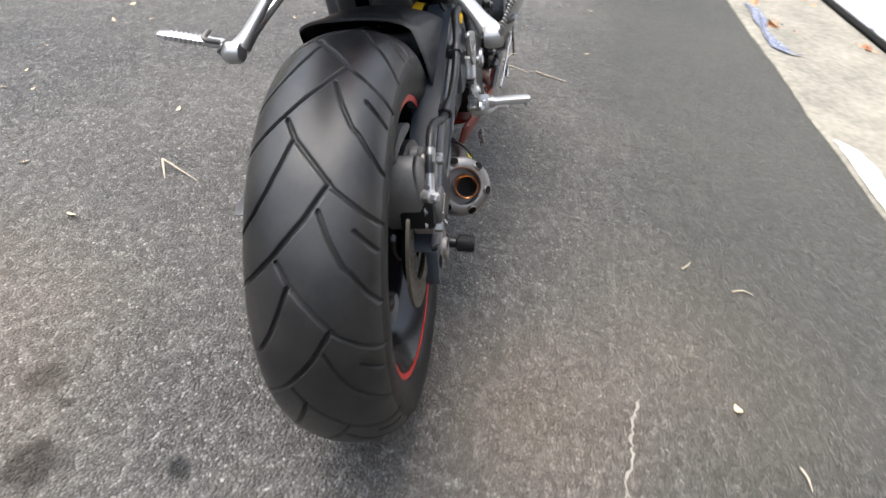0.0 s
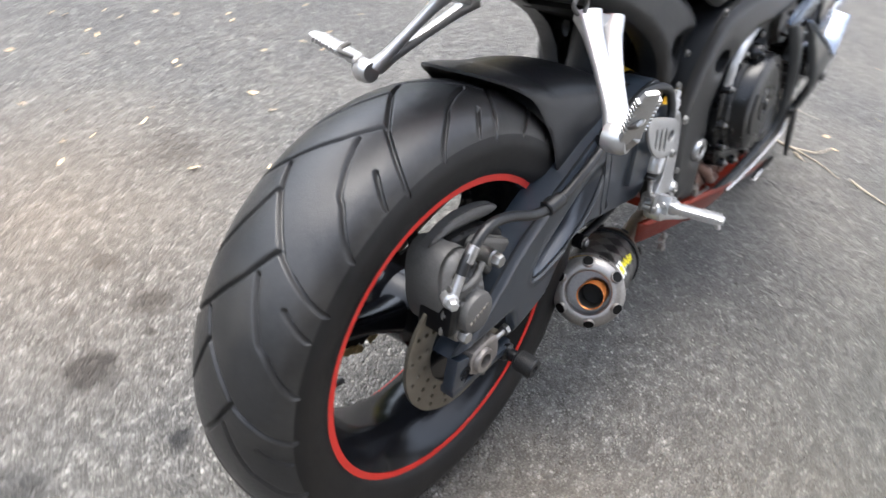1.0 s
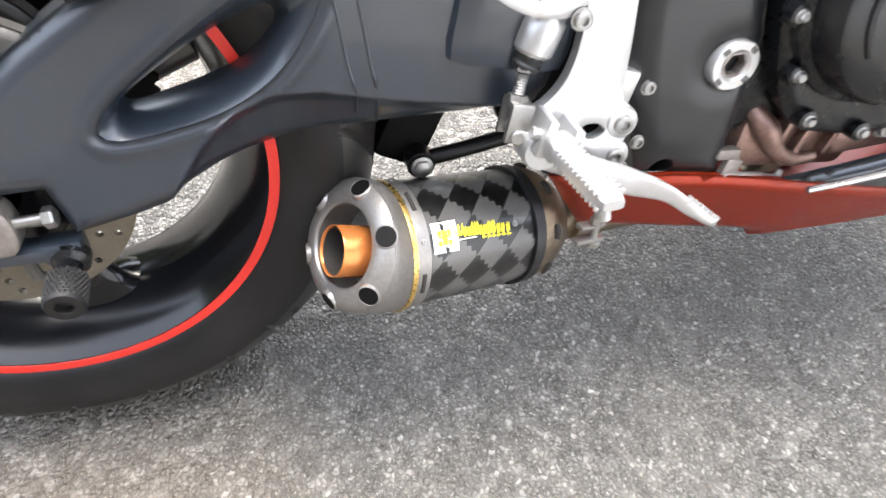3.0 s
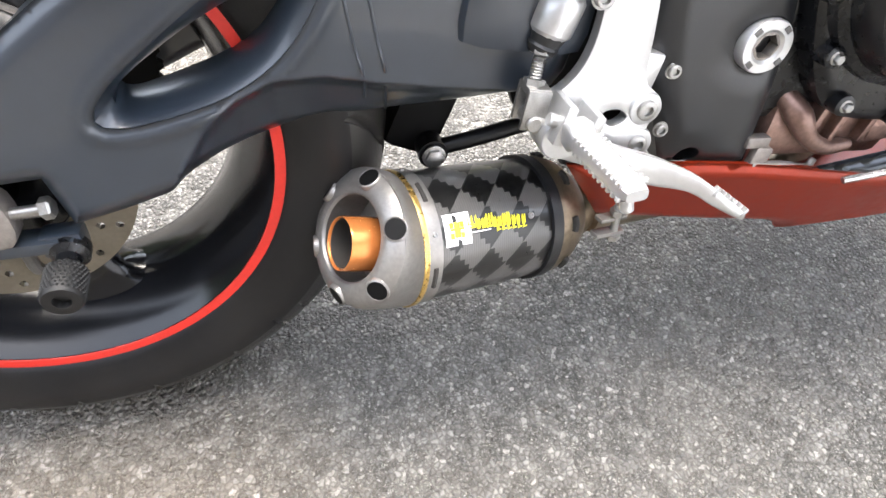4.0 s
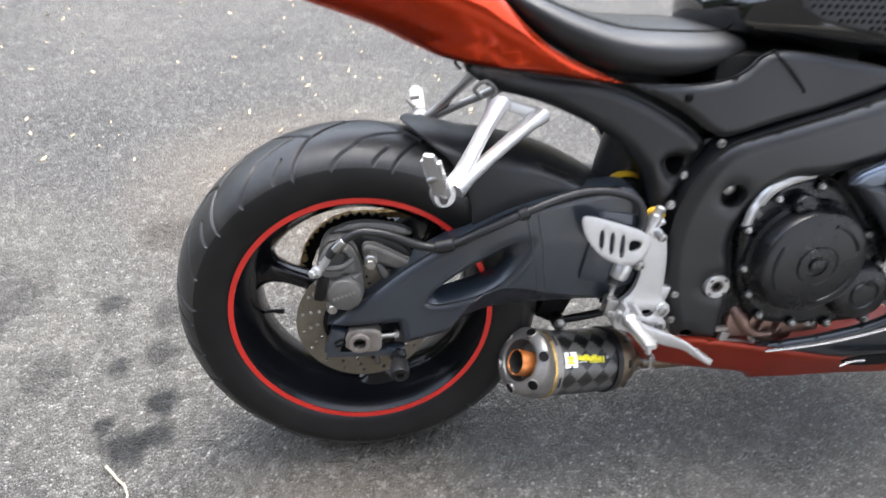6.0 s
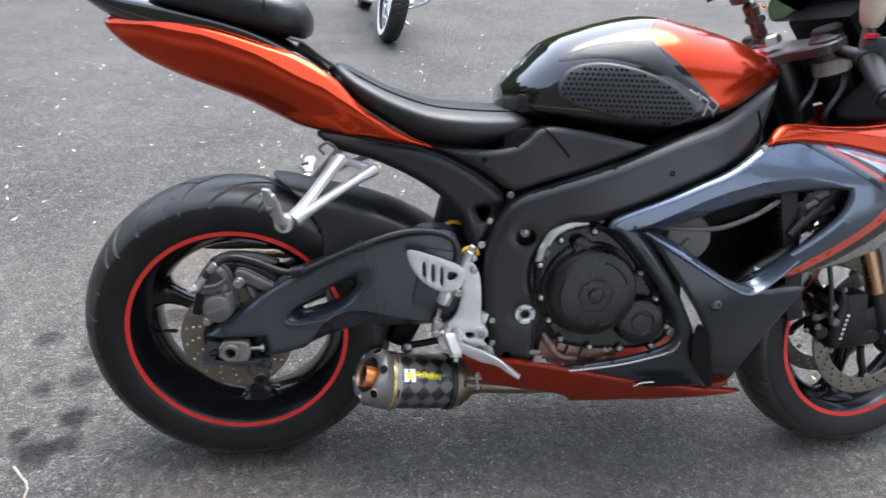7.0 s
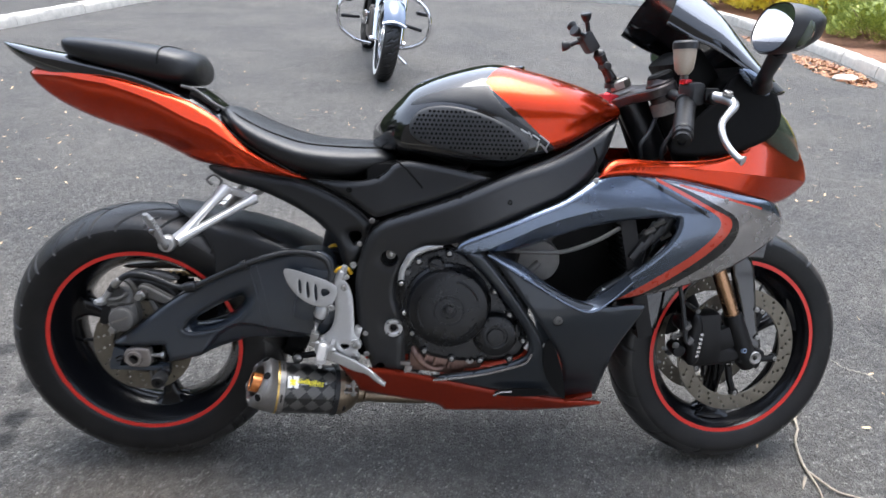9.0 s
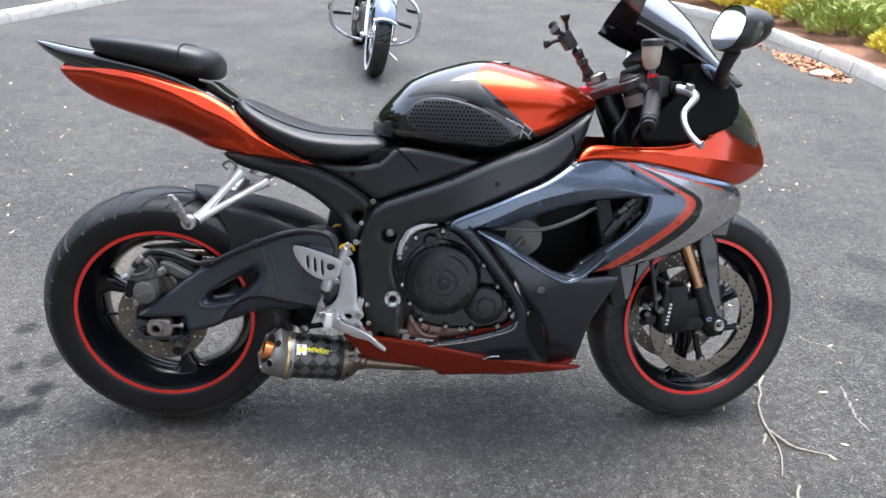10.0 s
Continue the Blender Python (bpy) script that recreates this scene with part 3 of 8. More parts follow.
def steered(ob):
    """Turns a finished part of the front end, with its own parts, with the steering."""
    seen = set()
    for o in (ob, *ob.children_recursive):
        if o.data and o.data.name not in seen:
            seen.add(o.data.name)
            o.data.transform(STEER)
    return ob


WHEEL_TILT = Matrix.Translation(AX_R) @ Matrix.Rotation(radians(2.7), 4, "X") @ Matrix.Translation(-AX_R)


def trued(ob):
    """Sets the rear wheel, with all that turns with it, upright in its own plane."""
    seen = set()
    for o in (ob, *ob.children_recursive):
        if o.data and o.data.name not in seen:
            seen.add(o.data.name)
            o.data.transform(WHEEL_TILT)
    return ob


# -- tyres --
def tyre(name, c, R, half, bead_r, bead_y, pitches, per, across, grooves, gw, gd, parent, label, start=0.0, tread=None):
    """A round-crowned tyre whose tread grooves are cut into the crown."""
    prof = []
    for i in range(across + 1):
        a = -math.pi / 2 + math.pi * i / across
        s, co = math.sin(a), math.cos(a)
        prof.append((R - half * 0.66 * (1 - abs(co) ** 0.92), half * s, s))
    side = [(bead_r + 0.020, half * 0.985), (bead_r + 0.010, half * 0.93), (bead_r + 0.003, bead_y + 0.006), (bead_r - 0.001, bead_y)]
    full = [(r, -y, -1.2) for r, y in reversed(side)] + prof + [(r, y, 1.2) for r, y in side]
    P = np.array(full)
    n, tot = len(P), int(per * pitches)
    u = (np.arange(per) + 0.5) / per
    circ = 2 * math.pi * R / pitches
    arc = half * 1.25
    uu, vv = np.meshgrid(u, P[:, 2], indexing="ij")
    best = np.full(uu.shape, 1e9)
    for line in grooves:
        for (a0, b0), (a1, b1) in zip(line, line[1:]):
            for k in (-2, -1, 0, 1, 2):
                ax, ay = (a0 + k) * circ, b0 * arc
                dx, dy = (a1 - a0) * circ, (b1 - b0) * arc
                px, py = uu * circ - ax, vv * arc - ay
                t = np.clip((px * dx + py * dy) / (dx * dx + dy * dy), 0, 1)
                best = np.minimum(best, np.hypot(px - t * dx, py - t * dy))
    cut = gd * np.clip((1 - best / gw) * 2.2, 0, 1)
    cut[:, np.abs(P[:, 2]) > 1.0] = 0
    cut = np.tile(cut, (math.ceil(pitches), 1))[:tot]
    th = radians(start) + 2 * math.pi * (np.arange(tot) + 0.5) / tot
    rr = P[None, :, 0] - cut
    verts = np.stack([c[0] + rr * np.cos(th)[:, None], c[1] + np.broadcast_to(P[None, :, 1], rr.shape), c[2] + rr * np.sin(th)[:, None]], -1).reshape(-1, 3)
    faces = []
    for i in range(tot):
        a, b = i * n, ((i + 1) % tot) * n
        faces += [(a + j, a + j + 1, b + j + 1, b + j) for j in range(n - 1)]
    crown = (np.abs(P[:-1, 2]) < 0.97) & (np.abs(P[1:, 2]) < 0.97)
    ob = finish(name, verts, faces, M_RUBBER, parent, label, 60, mats=[M_RUBBER, M_TREAD], face_mats=np.tile(crown.astype(int), tot).tolist())
    return ob


def ring(c, prof, segs=96):
    """A closed ring about the wheel's axle: profile rows (radius, y)."""
    return turned(prof, c, (0, 1, 0), segs, closed=True)


def wheel(name, c, half, lip, spoke_deg, parent, label):
    """A cast wheel: barrel, three spokes, hub, a stripe on either lip, a valve stem."""
    g = Geo()
    b = half
    prof = [(lip + 0.009, b), (lip + 0.009, b + 0.004), (lip - 0.006, b + 0.004), (lip - 0.012, b - 0.004), (lip - 0.028, b - 0.012), (lip - 0.037, 0.6 * b), (lip - 0.040, 0.2 * b),
            (lip - 0.038, -0.2 * b), (lip - 0.030, -0.5 * b), (lip - 0.019, -b + 0.016), (lip - 0.012, -b + 0.004), (lip - 0.006, -b - 0.004), (lip + 0.009, -b - 0.004), (lip + 0.009, -b),
            (lip - 0.004, -b + 0.006), (lip - 0.008, 0), (lip - 0.004, b - 0.006)]
    g.add(*ring(c, prof))
    w = g.make(name, M_WHEEL, parent, label)
    for s in (-1, 1):
        y = s * (b + 0.0045)
        Geo().add(*ring(c, [(lip - 0.0055, y), (lip + 0.0050, y), (lip + 0.0050, y + s * 0.0015), (lip - 0.0055, y + s * 0.0015)][::s])).make("rim_stripe", M_RED_STRIPE, w, "red rim stripe")
        Geo().add(*ring(c, [(lip + 0.006, y), (lip + 0.009, y), (lip + 0.009, y + s * 0.001), (lip + 0.006, y + s * 0.001)][::s])).make("rim_edge", M_DISC, w, "bare metal rim edge")
    hub = [(0.016, -0.062), (0.036, -0.062), (0.040, -0.055), (0.040, -0.035), (0.050, -0.025), (0.052, 0.025), (0.044, 0.035), (0.042, 0.062), (0.016, 0.062)]
    Geo().add(*ring(c, hub, 40)).make("hub", M_WHEEL, w)
    rim_in = lip - 0.028
    for k in range(3):
        a = radians(spoke_deg + 120 * k)
        d, t = Vector((math.cos(a), 0, math.sin(a))), Vector((-math.sin(a), 0, math.cos(a)))
        rings = []
        for r, wt, wy in catmull_rows([(0.040, 0.026, 0.028), (0.07, 0.019, 0.024), (0.11, 0.015, 0.02), (rim_in - 0.045, 0.017, 0.019), (rim_in - 0.02, 0.028, 0.022), (rim_in - 0.004, 0.055, 0.03), (rim_in + 0.003, 0.07, 0.033)], 4):
            rg = []
            for j in range(20):
                q = 2 * math.pi * j / 20
                cx, sx = math.cos(q), math.sin(q)
                rg.append(Vector(c) + d * (math.sqrt(max(r * r - (wt * cx) ** 2, 0)) if r > 0.14 else r) + t * (wt * math.copysign(abs(cx) ** 0.7, cx)) + Vector((0, wy * math.copysign(abs(sx) ** 0.7, sx), 0)))
            rings.append(rg)
        Geo().add(*rings_mesh(rings)).make("spoke", M_WHEEL, w)
    a = radians(spoke_deg + 31)
    d = Vector((math.cos(a), 0, math.sin(a)))
    p = Vector(c) + d * (lip - 0.03)
    v = Geo().add(*hose([p, p - d * 0.02, p - d * 0.036 + Vector((0, -0.006, 0))], 0.0035, 10))
    v.add(*rod(p - d * 0.03 + Vector((0, -0.004, 0)), p - d * 0.044 + Vector((0, -0.009, 0)), 0.0045, 12))
    v.make("valve_stem", M_PLASTIC, w, "black rubber valve stem")
    return w


rear_wheel = wheel("rear_wheel", AX_R, 0.069, 0.218, 158, bike, "gloss black three-spoke rear wheel")
# groove lines of one pitch: degrees round the wheel, place across the crown
REAR_GROOVES = [[(0, -.32), (5, -.16), (11.5, .18), (15.8, .40), (18.8, .65), (22.5, .96)], [(-16.6, .36), (-9, .06), (-1.2, -.37), (4, -.72), (7, -.95)],
                [(5.5, -.19), (11, -.33), (16.5, -.5), (21.5, -.7), (26, -.95)], [(-10.6, .23), (-4.5, .38), (1, .55), (2.6, .65), (10.2, .95)], [(-6.8, .68), (-2.6, .93)]]
tyre_r = tyre("tyre", AX_R, 0.315, 0.087, 0.221, 0.073, 11.5, 150, 156, [[((u + 239.3) / 31.304 - 7, -v) for u, v in ln] for ln in REAR_GROOVES], 0.0034, 0.0055, rear_wheel, "worn black rear tyre with deep zigzag tread grooves", start=270)
front_wheel = wheel("front_wheel", AX_F, 0.047, 0.218, 23, bike, "gloss black three-spoke front wheel")
FRONT_GROOVES = [[(0, -0.1), (0.3, 0.35), (0.45, 0.95)], [(0.5, 0.1), (0.8, -0.35), (0.95, -0.95)], [(0.62, 0.3), (0.75, 0.75)], [(0.12, -0.3), (0.25, -0.75)]]
tyre_f = tyre("tyre", AX_F, 0.300, 0.062, 0.221, 0.05, 14, 50, 60, FRONT_GROOVES, 0.0035, 0.004, front_wheel, "black front tyre with slanted tread grooves")

# worn moulded lettering on the rear tyre's wall, no longer readable
for k, (deg, n) in enumerate(((262, 7), (285, 5), (304, 4), (240, 6))):
    for i in range(n):
        a = radians(deg + i * 2.4)
        r0 = 0.252
        g = Geo().add(*block((0, 0, 0), (0.007, 0.0012, 0.012)))
        m = Matrix.Rotation(-(a + math.pi / 2), 3, "Y")
        pts = [m @ Vector(v) + AX_R + Vector((r0 * math.cos(a), -0.0847, r0 * math.sin(a))) for v in g.v]
        finish("moulded_mark", pts, g.f, M_RUBBER, tyre_r, smooth=False)


# -- brake discs --
def disc(name, c, y, ro, ri, holes, parent, label, waves=0, thick=0.005):
    out = []
    for i in range(120):
        a = 2 * math.pi * i / 120
        r = ro * (1 + (0.012 * math.cos(waves * a) if waves else 0))
        out.append((c[0] + r * math.cos(a), c[2] + r * math.sin(a)))
    inner = [(c[0] + ri * math.cos(2 * math.pi * i / 48), c[2] + ri * math.sin(2 * math.pi * i / 48)) for i in range(48)]
    hs = [inner]
    for k in range(holes):
        a0 = 2 * math.pi * k / holes
        for q in range(3):
            r = ri + (ro - ri) * (0.22 + 0.28 * q)
            a = a0 + 0.07 * q
            hx, hz = c[0] + r * math.cos(a), c[2] + r * math.sin(a)
            hs.append([(hx + 0.0035 * math.cos(math.pi * i / 3), hz + 0.0035 * math.sin(math.pi * i / 3)) for i in range(6)])
    return panel(name, out, y, M_DISC, parent, label, holes=hs, thick=thick, step=0.012, roll=0.0005, width=0.003)


disc_r = disc("brake_disc", AX_R, -0.086, 0.110, 0.066, 18, rear_wheel, "drilled steel rear brake disc")
Geo().add(*ring(AX_R, [(0.03, -0.084), (0.070, -0.084), (0.070, -0.07), (0.03, -0.065)], 40)).make("disc_carrier", M_WHEEL, rear_wheel)
# sprocket on the far side
spk = []
TEETH = 45
for i in range(TEETH * 4):
    r = (0.112, 0.117, 0.117, 0.112)[i % 4]
    a = 2 * math.pi * i / (TEETH * 4)
    spk.append((AX_R.x + r * math.cos(a), AX_R.z + r * math.sin(a)))
slots = []
for k in range(5):
    a0 = 2 * math.pi * k / 5
    slots.append([(AX_R.x + r * math.cos(a0 + q), AX_R.z + r * math.sin(a0 + q)) for r, q in ((0.07, 0.1), (0.095, 0.1), (0.098, 0.5), (0.095, 0.9), (0.07, 0.9), (0.066, 0.5))])
panel("sprocket", spk, 0.098, M_DARK, rear_wheel, "black rear sprocket", holes=slots, thick=0.006, step=0.02, roll=0, width=0.002)

trued(rear_wheel)

# chain wrapped over the sprocket and running forward
chain = Geo()
path = [AX_R + Vector((0.114 * math.cos(a), 0.101, 0.114 * math.sin(a))) for a in np.linspace(radians(255), radians(98), 26)]
top0 = path[-1]
path += [top0.lerp(Vector((0.53, 0.101, 0.43)), k / 34) for k in range(1, 35)]
path += [Vector((0.53, 0.101, 0.36)).lerp(path[0], k / 34) for k in range(0, 34)]
for i, (a, b) in enumerate(zip(path, path[1:])):
    d = b - a
    if d.length < 1e-4:
        continue
    ang = math.atan2(d.z, d.x)
    m = Matrix.Rotation(-ang, 3, "Y")
    off = 0.004 if i % 2 else 0.0065
    for s in (-1, 1):
        chain.add(*block((a + b) / 2 + Vector((0, s * off, 0)), (d.length * 1.15, 0.002, 0.013), m, 0.2))
    chain.add(*rod(a + Vector((0, -0.008, 0)), a + Vector((0, 0.008, 0)), 0.004, 8))
chain.make("drive_chain", M_CHAIN, bike, "oily steel drive chain")
panel("chain_guard", rounded([(-0.13, 0.445), (-0.06, 0.452), (0.03, 0.46), (0.12, 0.455), (0.2, 0.43), (0.2, 0.415), (0.05, 0.44), (-0.10, 0.435)]), 0.118, M_PLASTIC, bike, "black plastic chain guard", thick=0.02, roll=0.004)

# -- swingarm --
SW_CTRL = [(-.05, .3, -.120), (.1, .4, -.122), (.25, .45, -.127), (.4, .5, -.127), (.43, .37, -.122), (.06, .27, -.120), (.2, .31, -.117), (.33, .36, -.118)]
SWING = rounded([(-.057, .328), (.022, .386), (.077, .432), (.2, .503), (.282, .535), (.389, .556), (.432, .548), (.446, .506), (.444, .359), (.40, .342), (.34, .336), (.28, .331), (.197, .318), (.119, .294), (.066, .284), (.058, .325), (-.03, .322)], sharp=(0, 14, 15, 16), times=2)
SLOT = rounded([(.104, .366), (.114, .358), (.141, .360), (.182, .369), (.213, .383), (.240, .405), (.261, .436), (.272, .464), (.262, .471), (.236, .466), (.19, .440), (.149, .411), (.117, .386)], times=2)
SLOT_IN = rounded([(.116, .377), (.122, .366), (.154, .374), (.194, .387), (.212, .399), (.236, .425), (.236, .434), (.228, .439), (.190, .421), (.152, .400)], times=2)


def arch(x, z):
    """The under-face that is cut back below a swept edge, to clear the silencer."""
    line = np.interp(x, [.11, .135, .153, .175, .197, .223, .259, .297, .35, .44], [.25, .296, .327, .356, .374, .385, .384, .374, .364, .35])
    d = np.clip((line - z) / 0.015, 0, 1)
    return 0.008 * d * d * (3 - 2 * d) + 0.5 * np.clip(line - z, 0, .06)


def slot_lip(x, z):
    d = away(np.stack([x, z], 1), SLOT)
    return -0.0025 * np.exp(-((d - 0.006) / 0.005) ** 2) * np.clip((0.46 - z) / 0.04, 0, 1)


sw_depth = thin_plate(SW_CTRL)
ARCH = [(.150, .322), (.153, .327), (.175, .356), (.197, .374), (.223, .385), (.259, .384), (.297, .374), (.35, .364), (.432, .352), (.40, .347), (.34, .341), (.28, .336), (.2, .324), (.160, .313)]
swing = panel("swingarm", SWING, sw_depth, M_SWING, bike, "satin black aluminium swingarm", holes=[SLOT], regions=[(ARCH, M_SWING)], thick=0.044, step=0.0055, roll=0.010, width=0.016, swell=lambda x, z: arch(x, z) + slot_lip(x, z), inner_roll=0.003)


def loop_at(poly, n, start):
    """An outline resampled to n points, beginning nearest to start."""
    q = np.array(poly + poly[:1])
    s = np.r_[0, np.cumsum(np.linalg.norm(np.diff(q, axis=0), axis=1))]
    t = np.linspace(0, s[-1], 400, endpoint=False)
    w = np.stack([np.interp(t, s, q[:, 0]), np.interp(t, s, q[:, 1])], 1)
    k = int(np.argmin(np.linalg.norm(w - np.array(start), axis=1)))
    w = np.roll(w, -k, 0)
    return w[(np.arange(n) * 400 // n)]


# the slot's sloping inner wall
o_, i_ = loop_at(SLOT, 60, (.104, .366)), loop_at(SLOT_IN, 60, (.118, .388))
oy = sw_depth(o_[:, 0], o_[:, 1]) + 0.004
rings = []
for t, back in ((0, 0), (.25, .004), (.7, .016), (1, .034), (1, .046), (.2, .046), (-.02, .006)):
    q = o_ * (1 - t) + i_ * t
    rings.append([Vector((a, b + back, c)) for (a, c), b in zip(q, oy)])
Geo().add(*rings_mesh(rings, False)).make("slot_wall", M_SWING, swing)
g = Geo().add(*block((0.0, -0.108, 0.272), (0.125, 0.022, 0.010), spin(0, 1.5, 0)))
g.add(*block((-0.046, -0.110, 0.297), (0.024, 0.018, 0.046), spin(0, 18, 0)))
g.make("axle_rail", M_SWING, swing)
# far arm and the cross member
far = [(-.05, .30), (0.05, .40), (.25, .47), (.44, .47), (.44, .37), (.2, .33), (.06, .27), (-.05, .265)]
panel("swingarm_far_side", rounded(far), 0.135, M_SWING, swing, thick=0.03, roll=0.006)
Geo().add(*block((0.405, 0.0, 0.45), (0.10, 0.27, 0.13), spin(0, 10, 0), 0.2)).make("cross_member", M_SWING, swing)
for line in ([(.254, .522), (.264, .487), (.272, .452), (.277, .417), (.280, .397), (.284, .380), (.286, .353)], [(.272, .527), (.281, .487), (.288, .452), (.295, .403), (.299, .382), (.302, .339)]):
    q = np.array(line)
    y = sw_depth(q[:, 0], q[:, 1]) + arch(q[:, 0], q[:, 1]) + 0.0004
    Geo().add(*hose([(x, yy, z) for (x, z), yy in zip(line, y)], 0.0013, 8, 8)).make("weld_seam", M_SWING, swing)
# axle block and chain adjuster
BORE = [(-0.006 + 0.0140 * math.cos(q), 0.297 + 0.0140 * math.sin(q)) for q in np.linspace(0, 2 * math.pi, 24, endpoint=False)]
panel("axle_block", rounded([(-.030, .278), (.021, .275), (.030, .284), (.030, .309), (.024, .319), (-.004, .320), (-.029, .316)], times=1), -0.122, M_CASE, swing, "pale cast axle block", holes=[BORE], thick=0.020, step=0.006, roll=0.002, width=0.004)
g = Geo().add(*turned([(0.0108, -0.012), (0.0108, 0.006), (0.0165, 0.006), (0.0178, 0.004), (0.0178, -0.012)], (-0.006, -0.122, 0.297), RIGHT, 28, closed=True))
g.make("axle", M_CASE, swing, "hollow axle end")
# the shade deep in the bore, put into the colour of a dark plug
Geo().add(*rod((-0.006, -0.1, 0.297), (-0.006, -0.105, 0.297), 0.0135, 20)).make("axle_bore", M_SOOT_SHADE, swing)
g = Geo().add(*rod((0.026, -0.112, 0.300), (0.058, -0.114, 0.303), 0.0042, 12))
for i in range(9):
    x = 0.03 + i * 0.0026
    g.add(*rod((x, -0.112, 0.3003), (x + 0.0012, -0.112, 0.3004), 0.0049, 12, 0.0002))
g.add(*turned([(0.0085, 0), (0.0085, 0.006), (0.007, 0.0075)], (0.051, -0.1135, 0.3025), (1, -0.03, 0.08), 6))
g.make("adjuster_bolt", M_BOLT, swing, "threaded chain adjuster bolt")
Geo().add(*hose([(-0.047, -0.1195, 0.296), (-0.036, -0.1195, 0.302), (-0.03, -0.1195, 0.297), (-0.036, -0.1195, 0.291), (-0.046, -0.1195, 0.29)], 0.002, 8)).make("guide_slot", M_DARK, swing)
# paddock spool
g = Geo().add(*turned([(0.007, -0.012), (0.014, -0.010), (0.014, 0.0), (0.009, 0.004), (0.009, 0.014), (0.013, 0.017)], (0.056, -0.118, 0.262), (0.02, -1, -0.12), 24))
spool = g.make("paddock_spool", M_ENGINE, swing, "knurled black paddock stand spool")
kn = Geo()
for i in range(28):
    for j in range(8):
        a = 2 * math.pi * (i + 0.5 * (j % 2)) / 28
        ax, u, v = axes((0.02, -1, -0.12))
        p = Vector((0.056, -0.118, 0.262)) + ax * (0.019 + j * 0.0032) + (u * math.cos(a) + v * math.sin(a)) * 0.0148
        rad = (u * math.cos(a) + v * math.sin(a))
        tan = ax.cross(rad)
        k = [p - rad * 0.001 + ax * 0.0016, p - rad * 0.001 + tan * 0.0016, p - rad * 0.001 - ax * 0.0016, p - rad * 0.001 - tan * 0.0016, p + rad * 0.0009]
        kn.add(k, [(0, 1, 4), (1, 2, 4), (2, 3, 4), (3, 0, 4), (3, 2, 1, 0)])
kn.add(*turned([(0.0138, 0.017), (0.0142, 0.019), (0.0142, 0.044), (0.013, 0.046), (0.0065, 0.046), (0.006, 0.040), (0.0, 0.040)], (0.056, -0.118, 0.262), (0.02, -1, -0.12), 32))
kn.make("knurled_sleeve", M_RAD, spool, "knurled sleeve with hexagon socket")
Geo().add(*block((0.052, -0.105, 0.268), (0.03, 0.02, 0.02), None, 0.2)).make("spool_boss", M_SWING, swing)
g = Geo().add(*hose([(0.02, -0.100, 0.262), (0.021, -0.100, 0.244), (0.022, -0.098, 0.238)], 0.005, 10))
g.make("stop_lug", M_CALIPER, swing)

# -- rear brake caliper on its bracket --
CAL = rounded([(-.060, .372), (-.042, .360), (-.012, .361), (.006, .378), (.008, .405), (.002, .440), (-.008, .466), (-.030, .476), (-.052, .468), (-.066, .440), (-.069, .405)], times=2)
POCKET = rounded([(-.050, .428), (-.022, .432), (-.012, .452), (-.034, .464), (-.052, .452)], times=2)
GROOVE = rounded([(-.062, .414), (-.03, .424), (.004, .428), (.004, .420), (-.03, .416), (-.062, .407)], times=1)


def caliper_face(x, z):
    q = np.stack([x, z], 1)
    dip = np.where(inside(q, POCKET), np.clip(away(q, POCKET) / .004, 0, 1) * .010, 0) + np.where(inside(q, GROOVE), np.clip(away(q, GROOVE) / .0025, 0, 1) * .005, 0)
    return dip + 0.25 * np.clip(z - .43, 0, .05) + .15 * np.clip(-.04 - x, 0, .05)


cal = panel("rear_caliper", CAL, -0.124, M_CALIPER, bike, "grey cast rear brake caliper", thick=0.052, step=0.006, roll=0.014, width=0.014, swell=caliper_face)
Geo().add(*turned([(0.0275, -0.02), (0.0275, 0.004), (0.0255, 0.008), (0.022, 0.0095), (0.0, 0.0095)], (-.024, -.1235, .391), RIGHT, 40)).make("piston_housing", M_CALIPER, cal, "round piston housing")
Geo().add(*hose([(-.062, -.118, .443), (-.045, -.1235, .436), (-.022, -.125, .440), (-.006, -.123, .452)], .0042, 8)).make("casting_rib", M_CALIPER, cal)
Geo().add(*block((-.060, -.100, .400), (.018, .05, .045), spin(0, 15, 0), .3)).make("pad_carrier", M_CALIPER_BLACK, cal)
for i in range(6):
    Geo().add(*block((-0.041 + 0.0062 * i, -0.1335, 0.386 + 0.0022 * i), (0.0042, 0.0012, 0.0045), spin(0, -20, 0), 0)).make("casting_mark", M_CASE, cal)
panel("caliper_bracket", rounded([(-0.05, .46), (-.01, .475), (.04, .466), (.078, .446), (.092, .420), (.07, .405), (.03, .398), (.02, .36), (.03, .33), (-.03, .33), (-.05, .36)]), -0.086, M_CALIPER_BLACK, cal, "dark cast caliper bracket", thick=0.014, roll=0.004, width=0.008, step=0.012)
panel("bracket_arm", rounded([(.004, .462), (.024, .463), (.05, .448), (.092, .424), (.088, .412), (.06, .414), (.032, .428), (.006, .436)]), -0.102, M_CALIPER, cal, "cast bracket arm", thick=0.014, roll=0.005, width=0.007, step=0.008)
panel("bracket_web", rounded([(.022, .428), (.036, .426), (.052, .396), (.046, .388), (.034, .398)]), -0.099, M_CALIPER, cal, "cast web", thick=0.012, roll=0.003, width=0.005, step=0.008)
panel("bracket_fin", rounded([(-.055, .47), (-.01, .492), (.05, .487), (.09, .47), (.075, .462), (.03, .470), (-.02, .474)]), -0.078, M_CALIPER, cal, "cast fin", thick=0.012, roll=0.004, width=0.008, step=0.012)
